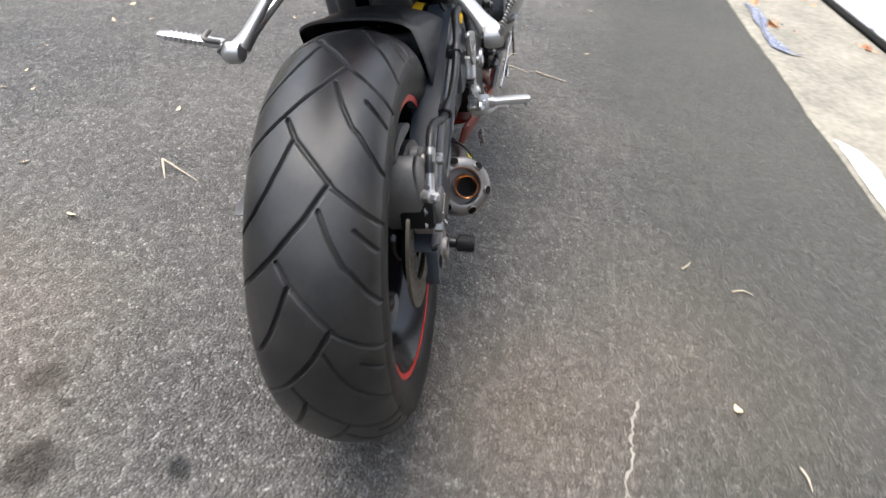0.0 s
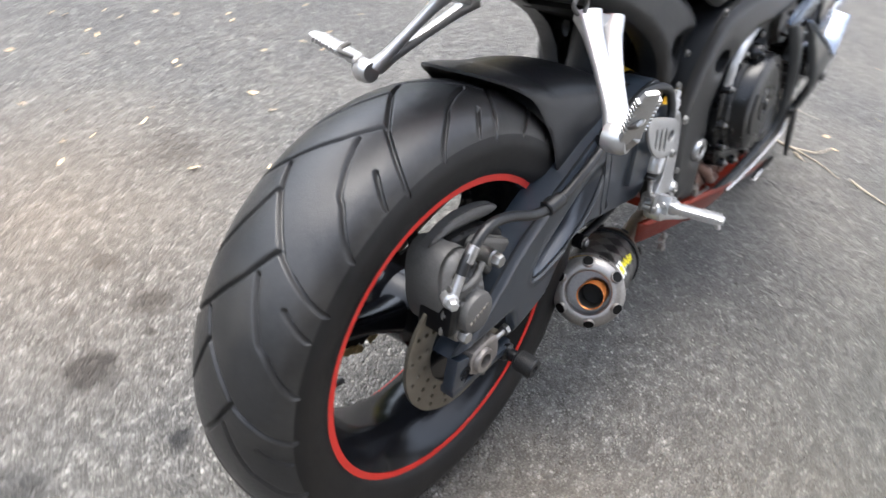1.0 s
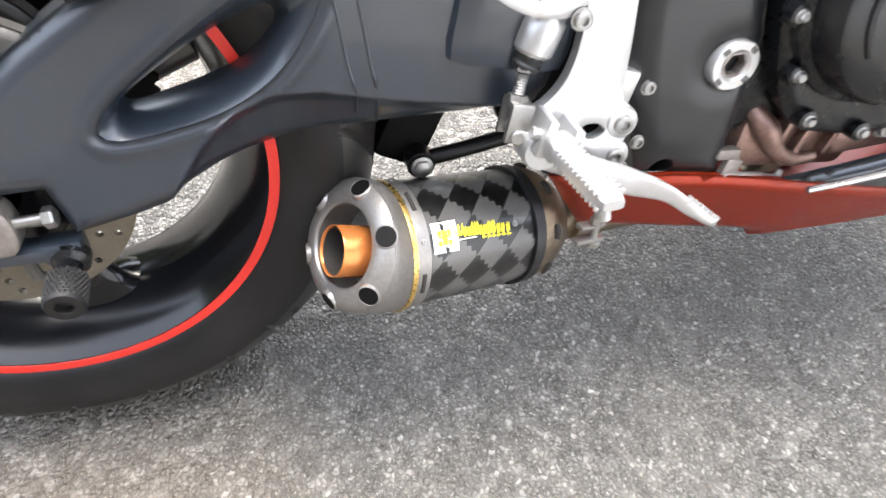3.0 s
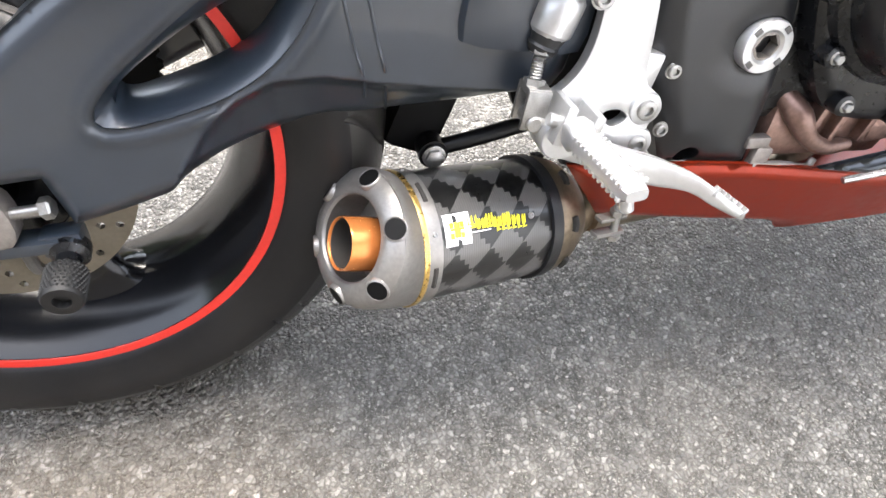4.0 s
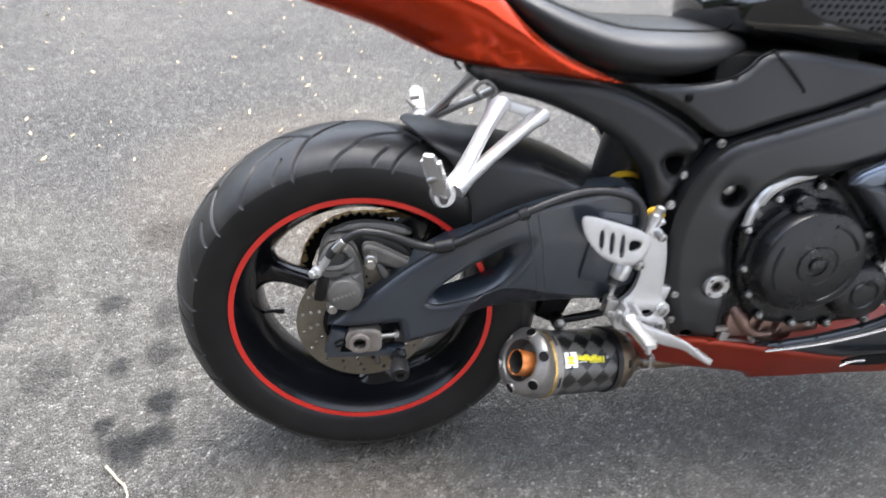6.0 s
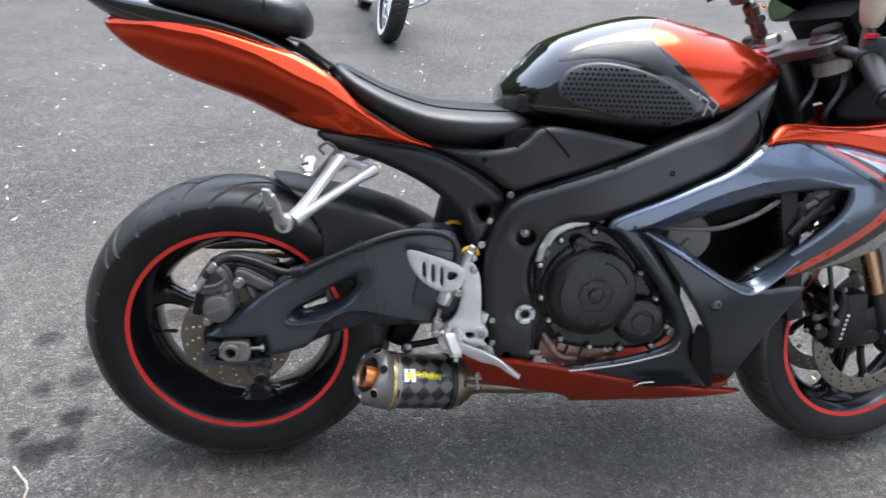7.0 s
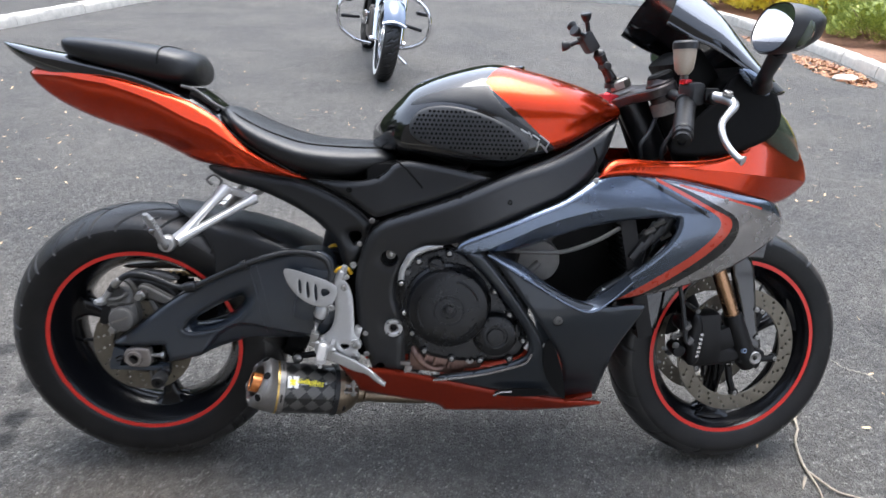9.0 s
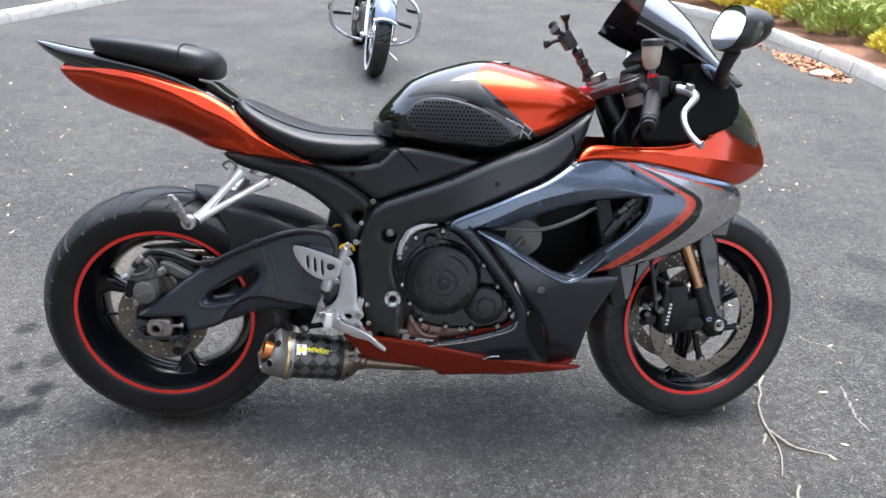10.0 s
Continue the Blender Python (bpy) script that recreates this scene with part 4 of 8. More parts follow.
g = Geo().add(*rod((0.018, -0.09, 0.443), (0.018, -0.122, 0.443), 0.0105, 20))
g.add(*turned([(0.009, 0), (0.009, 0.009), (0.0075, 0.011)], (0.018, -0.122, 0.443), RIGHT, 6))
g.make("slide_pin", M_BOLT, cal, "plated slide pin bolt")
g = Geo().add(*rod((-0.045, -0.09, 0.366), (-0.045, -0.12, 0.366), 0.011, 20))
g.add(*turned([(0.009, 0), (0.009, 0.010), (0.0075, 0.012)], (-0.045, -0.12, 0.366), RIGHT, 6))
g.make("slide_pin", M_BOLT, cal, "plated slide pin bolt")
g = Geo().add(*turned([(0.0085, -0.012), (0.0095, 0), (0.0095, 0.008), (0.007, 0.010)], (-0.062, -0.118, 0.430), (-0.5, -0.8, 0.1), 16))
g.add(*turned([(0.007, 0.010), (0.007, 0.018), (0.005, 0.02)], (-0.062, -0.118, 0.430), (-0.5, -0.8, 0.1), 6))
g.add(*rod((-0.060, -0.122, 0.432), (-0.043, -0.122, 0.458), 0.0062, 14))
g.make("banjo_fitting", M_ALU, cal, "bright banjo bolt and hose fitting")
for x, z, r in ((-0.063, 0.405, 0.006), (-0.07, 0.385, 0.005)):
    screw((x, -0.112, z), RIGHT, r, cal, socket=False)
BRAKE_HOSE = [(-.045, -.122, .455), (-.03, -.122, .474), (.004, -.122, .494), (.046, -.122, .488), (.10, -.124, .467), (.14, -.132, .471), (.195, -.138, .497), (.251, -.138, .522), (.30, -.135, .540), (.345, -.13, .549), (.39, -.132, .548), (.425, -.138, .535), (.437, -.142, .505), (.432, -.145, .482)]
brake_hose = Geo().add(*hose(BRAKE_HOSE, 0.0068, 12, 8)).make("rear_brake_hose", M_PLASTIC, bike, "black rubber rear brake hose")
for p0, p1 in (((.118, -.128, .467), (.146, -.133, .473)), ((.243, -.1375, .518), (.257, -.138, .525))):
    g = Geo().add(*rod(p0, p1, 0.0105, 16)).add(*block((Vector(p0) + Vector(p1)) / 2 + Vector((0, 0.008, -0.004)), (0.022, 0.014, 0.016), None, 0.2))
    g.make("hose_clip", M_PLASTIC, brake_hose, "moulded hose clip")
Geo().add(*rod((-.036, -.122, .466), (-.020, -.122, .482), 0.008, 14)).make("crimp", M_BOLT, brake_hose, "crimped hose end")

# -- rear hugger --
def hugger():
    U, W = 40, 24
    rows = []
    for i in range(U + 1):
        s = i / U
        rg = []
        for j in range(W + 1):
            w = 2 * j / W - 1
            a0 = 77 - 26 * abs(w) ** 1.6
            a = radians(a0 + (26 - a0) * s)
            r = 0.330 + 0.040 * s + 0.14 * max(0, s - 0.25) ** 1.3
            hw = 0.088 + 0.028 * s
            edge = max(0, abs(w) - 0.72) / 0.28
            y = hw * math.sin(min(1, abs(w) / 0.75) * math.pi / 2) * (1 if w > 0 else -1) + 0.008 * edge * (1 if w > 0 else -1)
            drop = 0.018 * (1 - math.cos(min(1.0, abs(w) / 0.75) * math.pi / 2)) + edge * (0.03 + 0.07 * min(1, s * 2.2))
            rg.append(Vector((AX_R.x + (r - drop) * math.cos(a), y, AX_R.z + (r - drop) * math.sin(a))))
        rows.append(rg)
    v, f, n = [p for rg in rows for p in rg], [], W + 1
    for i in range(U):
        for j in range(W):
            f.append((i * n + j, (i + 1) * n + j, (i + 1) * n + j + 1, i * n + j + 1))
    k = len(v)
    v2 = []
    for rg in rows:
        for p in rg:
            q = (AX_R - p)
            q.y = -p.y
            v2.append(p + q.normalized() * 0.0035)
    f2 = [tuple(k + i for i in t[::-1]) for t in f]
    loop = [j for j in range(n)] + [i * n + n - 1 for i in range(1, U + 1)] + [U * n + j for j in range(n - 2, -1, -1)] + [i * n for i in range(U - 1, 0, -1)]
    f3 = [(a, b, b + k, a + k) for a, b in zip(loop, loop[1:] + loop[:1])]
    return finish("rear_hugger", v + v2, f + f2 + f3, M_PLASTIC, bike, "matt black rear mudguard hugger", 50)


hug = hugger()
# the slot is not cut: its shade is a near-black sheet
panel("hugger_slot", [(.262, .598), (.30, .583), (.333, .566), (.318, .566), (.285, .580)], -0.118, M_DARK, hug, "near-black sheet for the shade in the guard's slot", thick=0.004, roll=0.0, step=0.012)

# -- rear shock with a yellow spring and its reservoir --
g = Geo().add(*rod((0.43, 0.0, 0.42), (0.47, 0.0, 0.66), 0.02, 20))
shock = g.make("shock_absorber", M_DARK, bike, "black shock absorber")
sp = []
for i in range(6 * 16 + 1):
    a = 2 * math.pi * i / 16
    p = Vector((0.43, 0, 0.46)).lerp(Vector((0.465, 0, 0.62)), i / 96)
    sp.append(p + Vector((0.036 * math.cos(a), 0.036 * math.sin(a), 0)))
Geo().add(*hose(sp, 0.007, 10, 1, smooth=False)).make("spring", M_YELLOW, shock, "yellow coil spring")
Geo().add(*turned([(0.040, 0), (0.046, .004), (0.047, .02), (0.047, .135), (0.03, .15)], (.4425, 0, .513), (.22, 0, 1), 32)).make("shock_shroud", M_PLASTIC, shock, "black shroud over the upper spring")
Geo().add(*rod((0.435, -0.075, 0.515), (0.455, 0.045, 0.535), 0.03, 24)).make("reservoir", M_DARK, shock, "black shock reservoir")
Geo().add(*turned([(0.031, 0), (0.031, 0.012), (0.0315, 0.02), (0.031, 0.024)], (0.438, -0.058, 0.517), (0.02, 0.12, 0.02), 24)).make("reservoir_band", M_YELLOW, shock, "yellow reservoir band")
Geo().add(*hose([(0.44, -0.125, 0.50), (0.455, -0.128, 0.515), (0.472, -0.125, 0.512), (0.478, -0.12, 0.50)], 0.0042, 10)).make("spring_collar", M_YELLOW, shock, "yellow shock collar")
# linkage rods under the swingarm
g = Geo().add(*hose([(0.345, -0.055, 0.275), (0.39, -0.06, 0.285), (0.47, -0.06, 0.300)], 0.0075, 12))
g.add(*turned([(0.013, -0.010), (0.013, 0.010)], (0.345, -0.055, 0.275), RIGHT, 24))
link = g.make("suspension_link", M_CALIPER_BLACK, bike, "black suspension link rod")
screw((0.345, -0.067, 0.275), RIGHT, 0.008, link, socket=False)
Geo().add(*block((0.34, 0.0, 0.30), (0.05, 0.09, 0.07), spin(0, 25, 0), 0.2)).make("link_rocker", M_DARK, link)

# -- main frame --
FR_CTRL = [(.5, .45, -.145), (.55, .39, -.15), (.57, .3, -.148), (.53, .6, -.165), (.6, .56, -.175), (.7, .64, -.205), (.8, .68, -.217), (.9, .72, -.205), (1.0, .79, -.15), (1.04, .84, -.12)]
FRAME = rounded([(1.052, .850), (1.022, .771), (.969, .708), (.834, .650), (.721, .596), (.68, .582), (.638, .578), (.597, .543), (.577, .47), (.592, .42), (.60, .39), (.600, .276), (.525, .280), (.495, .367), (.485, .469), (.496, .545), (.530, .622), (.604, .649), (.705, .689), (.768, .719), (.831, .748), (.923, .780)], sharp=(0, 11, 12), times=2)


def circle(x, z, r, n=24):
    return [(x + r * math.cos(2 * math.pi * i / n), z + r * math.sin(2 * math.pi * i / n)) for i in range(n)]


f_depth = thin_plate(FR_CTRL)
main_frame = panel("main_frame", FRAME, f_depth, M_FRAME, bike, "satin black aluminium twin-spar frame", holes=[circle(.563, .547, .0185), circle(.573, .386, .0215), circle(.544, .289, .010, 16)], thick=0.05, step=0.012, roll=0.012, width=0.022, inner_roll=0.003, mirror=True)


def on_frame(x, z, lift=0.0):
    return Vector((x, float(f_depth(np.array([x]), np.array([z]))[0]) - lift, z))


# near-black floor: the shade of a deeper hole put into its colour
Geo().add(*rod(on_frame(.563, .547) + Vector((0, .03, 0)), on_frame(.563, .547) + Vector((0, .026, 0)), 0.0184, 20)).make("mount_recess", M_DARK, main_frame)
screw(on_frame(.566, .552) + Vector((0, .026, 0)), RIGHT, 0.0085, main_frame, socket=False)
# pivot plug with a hexagon well
p = on_frame(.573, .386)
g = Geo().add(*turned([(0.0105, 0.002), (0.0105, 0.006), (0.013, 0.008), (0.0195, 0.008), (0.0205, 0.006), (0.0205, -0.02), (0.0105, -0.02)], p + Vector((0, 0.006, 0)), RIGHT, 36, closed=True))
plug = g.make("pivot_plug", M_ALU, main_frame, "bright pivot plug with hexagon well")
g = Geo().add(*turned([(0.012, -0.006), (0.0125, 0.004), (0.0095, 0.0045), (0.0095, -0.006)], p + Vector((0, 0.004, 0)), RIGHT, 6, closed=True)).make("hexagon_ring", M_CASE, plug)
Geo().add(*rod(p + Vector((0, 0.02, 0)), p + Vector((0, 0.012, 0)), 0.012, 18)).make("well_floor", M_CALIPER, plug)
for k in range(4):
    a = radians(45 + 90 * k)
    Geo().add(*block(p + Vector((0.0168 * math.cos(a), -0.0022, 0.0168 * math.sin(a))), (0.004, 0.0016, 0.0055), Matrix.Rotation(-a, 3, "Y"), 0.1)).make("spanner_notch", M_CALIPER, plug)
for x, z, r in ((.511, .368, .0062), (.513, .318, .0062), (.526, .629, .0062)):
    screw(on_frame(x, z, -0.003), RIGHT, r * .85, main_frame, material=M_CALIPER if z > .6 else M_BOLT)
screw(on_frame(.807, .682, -0.002), RIGHT, 0.005, main_frame, material=M_DARK)
Geo().add(*hose([on_frame(.988, .792, 0.001), on_frame(.996, .765, 0.001), on_frame(.992, .738, 0.001), on_frame(.978, .722, 0.001)], 0.0022, 8)).make("weld_line", M_DARK, main_frame)

# -- engine --
g = Geo()
g.add(*block((0.70, 0.0, 0.42), (0.36, 0.29, 0.22), None, 0.15))
g.add(*block((0.83, 0.0, 0.58), (0.16, 0.30, 0.24), spin(0, 25, 0), 0.15))
g.add(*block((0.62, 0.0, 0.55), (0.20, 0.24, 0.16), None, 0.2))
engine = g.make("engine_block", M_ENGINE, bike, "black four-cylinder engine block")
CC = rounded([(.583, .521), (.600, .551), (.64, .569), (.70, .578), (.745, .55), (.785, .507), (.83, .44), (.868, .372), (.866, .335), (.835, .317), (.76, .312), (.69, .316), (.635, .330), (.607, .375), (.588, .44)], times=2)
cover = panel("clutch_case", CC, -0.170, M_ENGINE, engine, "black engine side cover", thick=0.04, step=0.012, roll=0.006, width=0.012)
cc = Vector((0.690, -0.168, 0.447))
prof = [(0.096, 0.0), (0.094, 0.008), (0.088, 0.012), (0.086, 0.030), (0.083, 0.036), (0.078, 0.0385), (0.060, 0.041), (0.034, 0.042), (0.033, 0.0405), (0.030, 0.0405), (0.029, 0.043), (0.017, 0.0435), (0.016, 0.0415), (0.012, 0.0415), (0.011, 0.046), (0.005, 0.047), (0.0, 0.047)]
clutch = Geo().add(*turned(prof, cc, RIGHT, 64)).make("clutch_cover", M_ENGINE, cover, "round black clutch cover with stepped centre")
for a0, a1 in ((20, 75), (285, 335), (150, 215)):
    Geo().add(*hose([cc + Vector((0.066 * math.cos(radians(a)), -0.0405, 0.066 * math.sin(radians(a)))) for a in np.linspace(a0, a1, 9)], 0.0026, 8, 2)).make("cast_rib", M_ENGINE, clutch)
sc = Vector((0.795, -0.172, 0.383))
small = Geo().add(*turned([(0.050, 0), (0.049, 0.012), (0.045, 0.022), (0.042, 0.024), (0.026, 0.025), (0.024, 0.0225), (0.020, 0.0225), (0.018, 0.0255), (0.008, 0.026), (0.0, 0.026)], sc, RIGHT, 48)).make("starter_cover", M_ENGINE, cover, "small round black cover")
for x, z in ((.626, .545), (.69, .563), (.589, .496), (.596, .43), (.614, .383), (.641, .342), (.702, .324), (.765, .320), (.83, .324), (.858, .367), (.826, .427), (.79, .480)):
    Geo().add(*turned([(0.009, 0), (0.0085, 0.012), (0.007, 0.013)], (x, -0.165, z), RIGHT, 16)).make("bolt_boss", M_ENGINE, cover)
    screw((x, -0.177, z), RIGHT, 0.0040, cover, h=0.0055, socket=False)
# oil filler with a grip bar, timing plug
g = Geo().add(*turned([(0.017, 0), (0.017, 0.010), (0.015, 0.013), (0.0, 0.0135)], (.663, -.178, .538), RIGHT, 28)).add(*block((.663, -.193, .538), (.026, .006, .006), spin(0, 20, 0), 0.3))
g.make("oil_filler_cap", M_ENGINE, cover, "black oil filler cap")
# bare castings and fittings above and below the cover
for pts, r in (([(.60, -.170, .537), (.612, -.172, .558), (.64, -.172, .574), (.675, -.170, .582)], .009), ([(.588, -.170, .50), (.592, -.171, .525), (.60, -.170, .54)], .007)):
    Geo().add(*hose(pts, r, 10)).make("coolant_pipe", M_ALU, engine, "bright alloy coolant pipe")
for x, z in ((.612, .553), (.655, .576), (.70, .585), (.60, .52)):
    g = Geo().add(*block((x, -.168, z), (.016, .014, .012), spin(0, 30, 0), 0.25))
    g.make("pipe_clip", M_CALIPER, engine)
g = Geo().add(*block((.672, -.122, .300), (.13, .05, .05), spin(0, 6, 0), 0.25)).add(*block((.735, -.14, .305), (.07, .035, .03), spin(0, -3, 0), 0.25))
sump = g.make("sump_casting", M_SUMP, engine, "brown-stained alloy sump casting")
g = Geo().add(*hose([(.618, -.135, .338), (.628, -.152, .322), (.640, -.156, .304), (.660, -.156, .292), (.685, -.154, .290)], .008, 12, 6, radii=[.009, .011, .008, .007, .006]))
g.make("casting_web", M_SUMP, sump)
for x, z, w in ((.645, .316, .010), (.668, .312, .008), (.700, .308, .010)):
    Geo().add(*block((x, -.150, z), (.006, .014, .034), spin(0, 18, 0), .25)).make("casting_rib", M_SUMP, sump)
g = Geo().add(*block((.600, -.146, .300), (.022, .010, .010), spin(0, 5, 0), .2)).add(*block((.606, -.148, .284), (.016, .008, .022), spin(0, 12, 0), .2)).add(*hose([(.600, -.150, .279), (.630, -.152, .276), (.655, -.152, .270), (.662, -.150, .276)], .0035, 8))
g.make("sump_bracket", M_CASE, engine, "small pale bracket below the casting")
screw((.744, -.162, .316), RIGHT, 0.008, engine, "bright drain screw")
g = Geo().add(*block((.875, -.172, .349), (.026, .012, .016), spin(0, 35, 0), 0.2)).make("bright_bracket", M_ALU, engine, "bright bracket end")

# airbox, radiator and what shows through the fairing's opening
g = Geo().add(*block((.93, 0.0, .62), (.30, .26, .13), spin(0, -18, 0), 0.2)).add(*block((.80, 0, .66), (.26, .30, .10), spin(0, -18, 0), 0.2))
g.make("airbox", M_DARK, bike, "black airbox behind the fairing")
rad = Geo().add(*block((1.10, 0.0, .52), (.035, .34, .30), spin(0, -14, 0), 0.1)).make("radiator", M_RAD, bike, "dark radiator core")
for i in range(26):
    z = .39 + i * .0105
    Geo().add(*block((1.10 - (z - .52) * .25 - .02, 0.0, z), (.006, .33, .002), None, 0)).make("radiator_fin", M_RAD, rad)
# black inner panel, added to keep the inside of the opening dark
panel("duct_wall", rounded([(.84, .44), (.98, .40), (1.13, .44), (1.18, .56), (1.19, .66), (1.05, .68), (.88, .63)]), -.055, M_DARK, bike, "black inner panel added to darken the opening", thick=.006, step=.03, roll=0.0)
g = Geo().add(*turned([(0.045, -0.03), (0.048, 0), (0.044, 0.012), (0.020, 0.016), (0.0, 0.016)], (.885, -.150, .545), RIGHT, 36)).add(*rod((.885, -.165, .545), (.862, -.165, .52), .008, 12))
g.make("thermostat_housing", M_CALIPER, bike, "grey round housing inside the fairing")
Geo().add(*hose([(.80, -.185, .575), (.86, -.190, .573), (.93, -.188, .574), (1.00, -.18, .596), (1.055, -.165, .622)], .0048, 10)).make("grey_cable", M_CALIPER, bike, "grey cable inside the fairing")
g = Geo()
for i in range(4):
    g.add(*block((1.095 + .02 * i, -.155, .575 + .018 * i), (.016, .05, .045), spin(0, 35, 0), 0.2))
g.make("connector_block", M_PLASTIC, bike, "black wiring connectors")
for x, z in ((1.11, .61), (1.13, .628), (1.145, .60)):
    Geo().add(*rod((x, -.168, z), (x + .02, -.172, z + .014), .006, 12)).make("connector", M_CALIPER, bike)
g = Geo().add(*rod((1.03, -.16, .475), (1.065, -.165, .485), .016, 20)).make("hose_joint", M_ALU, bike, "bright hose joint")
Geo().add(*hose([(1.0, -.15, .43), (1.03, -.16, .475), (1.09, -.16, .52), (1.12, -.14, .60)], .014, 12)).make("radiator_hose", M_PLASTIC, bike, "black radiator hose")

# -- fairings --
UP = [(.7, .58, -.225), (.83, .64, -.232), (.95, .7, -.222), (1.04, .745, -.20), (1.2, .66, -.215), (1.2, .72, -.197), (1.36, .68, -.165), (1.42, .64, -.145), (1.22, .52, -.20), (1.1, .475, -.215), (.99, .46, -.225)]
up_depth = thin_plate(UP)
UPPER = rounded([(.702, .580), (.707, .597), (.76, .620), (.811, .641), (.862, .665), (.914, .685), (.967, .718), (.999, .740), (1.049, .746), (1.115, .739), (1.188, .728), (1.246, .714), (1.324, .697), (1.404, .681), (1.438, .656), (1.446, .622), (1.433, .598), (1.347, .551), (1.25, .505), (1.155, .478), (1.098, .466), (1.04, .457), (.985, .456), (1.005, .472), (1.037, .495), (1.073, .527), (1.119, .567), (1.153, .606), (1.165, .639), (1.163, .655), (1.111, .651), (1.052, .643), (.971, .629), (.918, .610), (.845, .582), (.80, .572), (.767, .576), (.735, .562)], sharp=(0, 8, 22, 29, 36), times=2)
STRIPE_OUT = [(1.115, .735), (1.165, .711), (1.21, .688), (1.247, .669), (1.282, .654), (1.291, .636), (1.275, .608), (1.225, .564), (1.162, .513), (1.098, .470)]
STRIPE_IN = [(1.052, .462), (1.094, .492), (1.147, .532), (1.2, .571), (1.242, .610), (1.261, .637), (1.255, .654), (1.228, .671), (1.176, .697), (1.115, .728)]
STRIPE_F = rounded(STRIPE_OUT + STRIPE_IN, sharp=(0, 9, 10, 19), times=2)
STRIPE_MID = [((a + c) / 2, (b + d) / 2) for (a, b), (c, d) in zip(STRIPE_OUT, STRIPE_IN[::-1])]
BAND_F = rounded(STRIPE_MID + [(1.158, .489), (1.232, .539), (1.288, .582), (1.311, .623), (1.303, .653), (1.255, .677), (1.18, .713)], sharp=(0, 9), times=2)
SILVER = rounded([(1.120, .733), (1.222, .706), (1.298, .686), (1.375, .667), (1.436, .645), (1.442, .622), (1.429, .602), (1.345, .556), (1.25, .510), (1.155, .482), (1.106, .471), (1.165, .505), (1.228, .552), (1.280, .594), (1.300, .630), (1.290, .652), (1.24, .678), (1.17, .714)], times=2)
LINE_F = [(1.165, .7235), (1.222, .7095), (1.298, .6895), (1.369, .671), (1.369, .6665), (1.298, .6845), (1.222, .7045), (1.165, .7190)]
# the arm over the opening turns under along a crease
ARM = [(.704, .5825), (.72, .572), (.762, .584), (.813, .609), (.864, .634), (.916, .653), (.969, .666), (1.023, .675), (1.078, .677), (1.132, .670), (1.161, .657)]
ARM_X, ARM_Z = [p_[0] for p_ in ARM], [p_[1] for p_ in ARM]


def arm_crease(x, z):
    line = np.interp(x, ARM_X, ARM_Z)
    mouth = np.interp(x, [.70, .767, .845, .918, .971, 1.052, 1.163], [.55, .565, .575, .602, .621, .635, .645])
    bow = 1.4 * (z - .635) ** 2 + 0.5 * np.clip(x - 1.25, 0, 1) ** 2
    return bow + 0.62 * np.clip(line - z, 0, .05) * (z > mouth - .012) * np.clip((1.163 - x) / 0.03, 0, 1) * np.clip((x - .70) / .03, 0, 1)


upper = panel("upper_fairing", UPPER, up_depth, M_GREY, bike, "grey metallic side fairing with silver front and red line", thick=0.005, step=0.011, roll=0.007, width=0.011, swell=arm_crease, regions=[(SILVER, M_SILVER), (BAND_F, M_BAND), (STRIPE_F, M_STRIPE), (LINE_F, M_STRIPE)], creases=[ARM[2:]], mirror=True)
# dark step where the front half of the fairing overlaps the arm
WEDGE = [(1.050, .7445), (1.088, .7275), (1.142, .7005), (1.187, .6775), (1.229, .656), (1.222, .667), (1.187, .6865), (1.142, .7085), (1.095, .731)]
panel("shut_line", WEDGE, lambda x, z: up_depth(x, z) + arm_crease(x, z) - 0.0015, M_BLACK_GLOSS, upper, "dark line along the fairing", thick=0.003, roll=0.0, step=0.01)
LOW = [(.77, .58, -.23), (.92, .44, -.242), (.98, .46, -.238), (1.1, .46, -.215), (1.04, .35, -.205), (1.05, .21, -.165), (.96, .2, -.165), (.95, .35, -.217)]
LOWER = rounded([(.768, .580), (.836, .542), (.981, .460), (1.115, .468), (1.112, .45), (1.065, .365), (1.054, .296), (1.054, .205), (1.03, .195), (.962, .195), (.957, .30), (.914, .384), (.839, .484)], sharp=(0, 7), times=2)
low_depth = thin_plate(LOW)
lower = panel("lower_fairing", LOWER, low_depth, M_GREY_DARK, bike, "graphite lower side fairing", thick=0.005, step=0.013, roll=0.006, width=0.010, swell=lambda x, z: 0.8 * np.clip(.46 - z, 0, 1) ** 2, mirror=True)
# the opening's lower edge: a rounded lip that turns into the opening
LIP = catmull([(.767, 0, .575), (.827, 0, .538), (.893, 0, .499), (.938, 0, .473), (.973, 0, .458), (1.0, 0, .460), (1.036, 0, .486), (1.073, 0, .521)], 6)
LIP_IN = catmull([(.772, 0, .577), (.836, 0, .552), (.892, 0, .514), (.946, 0, .482), (.978, 0, .473), (1.006, 0, .481), (1.034, 0, .499), (1.068, 0, .529)], 6)
rings = []
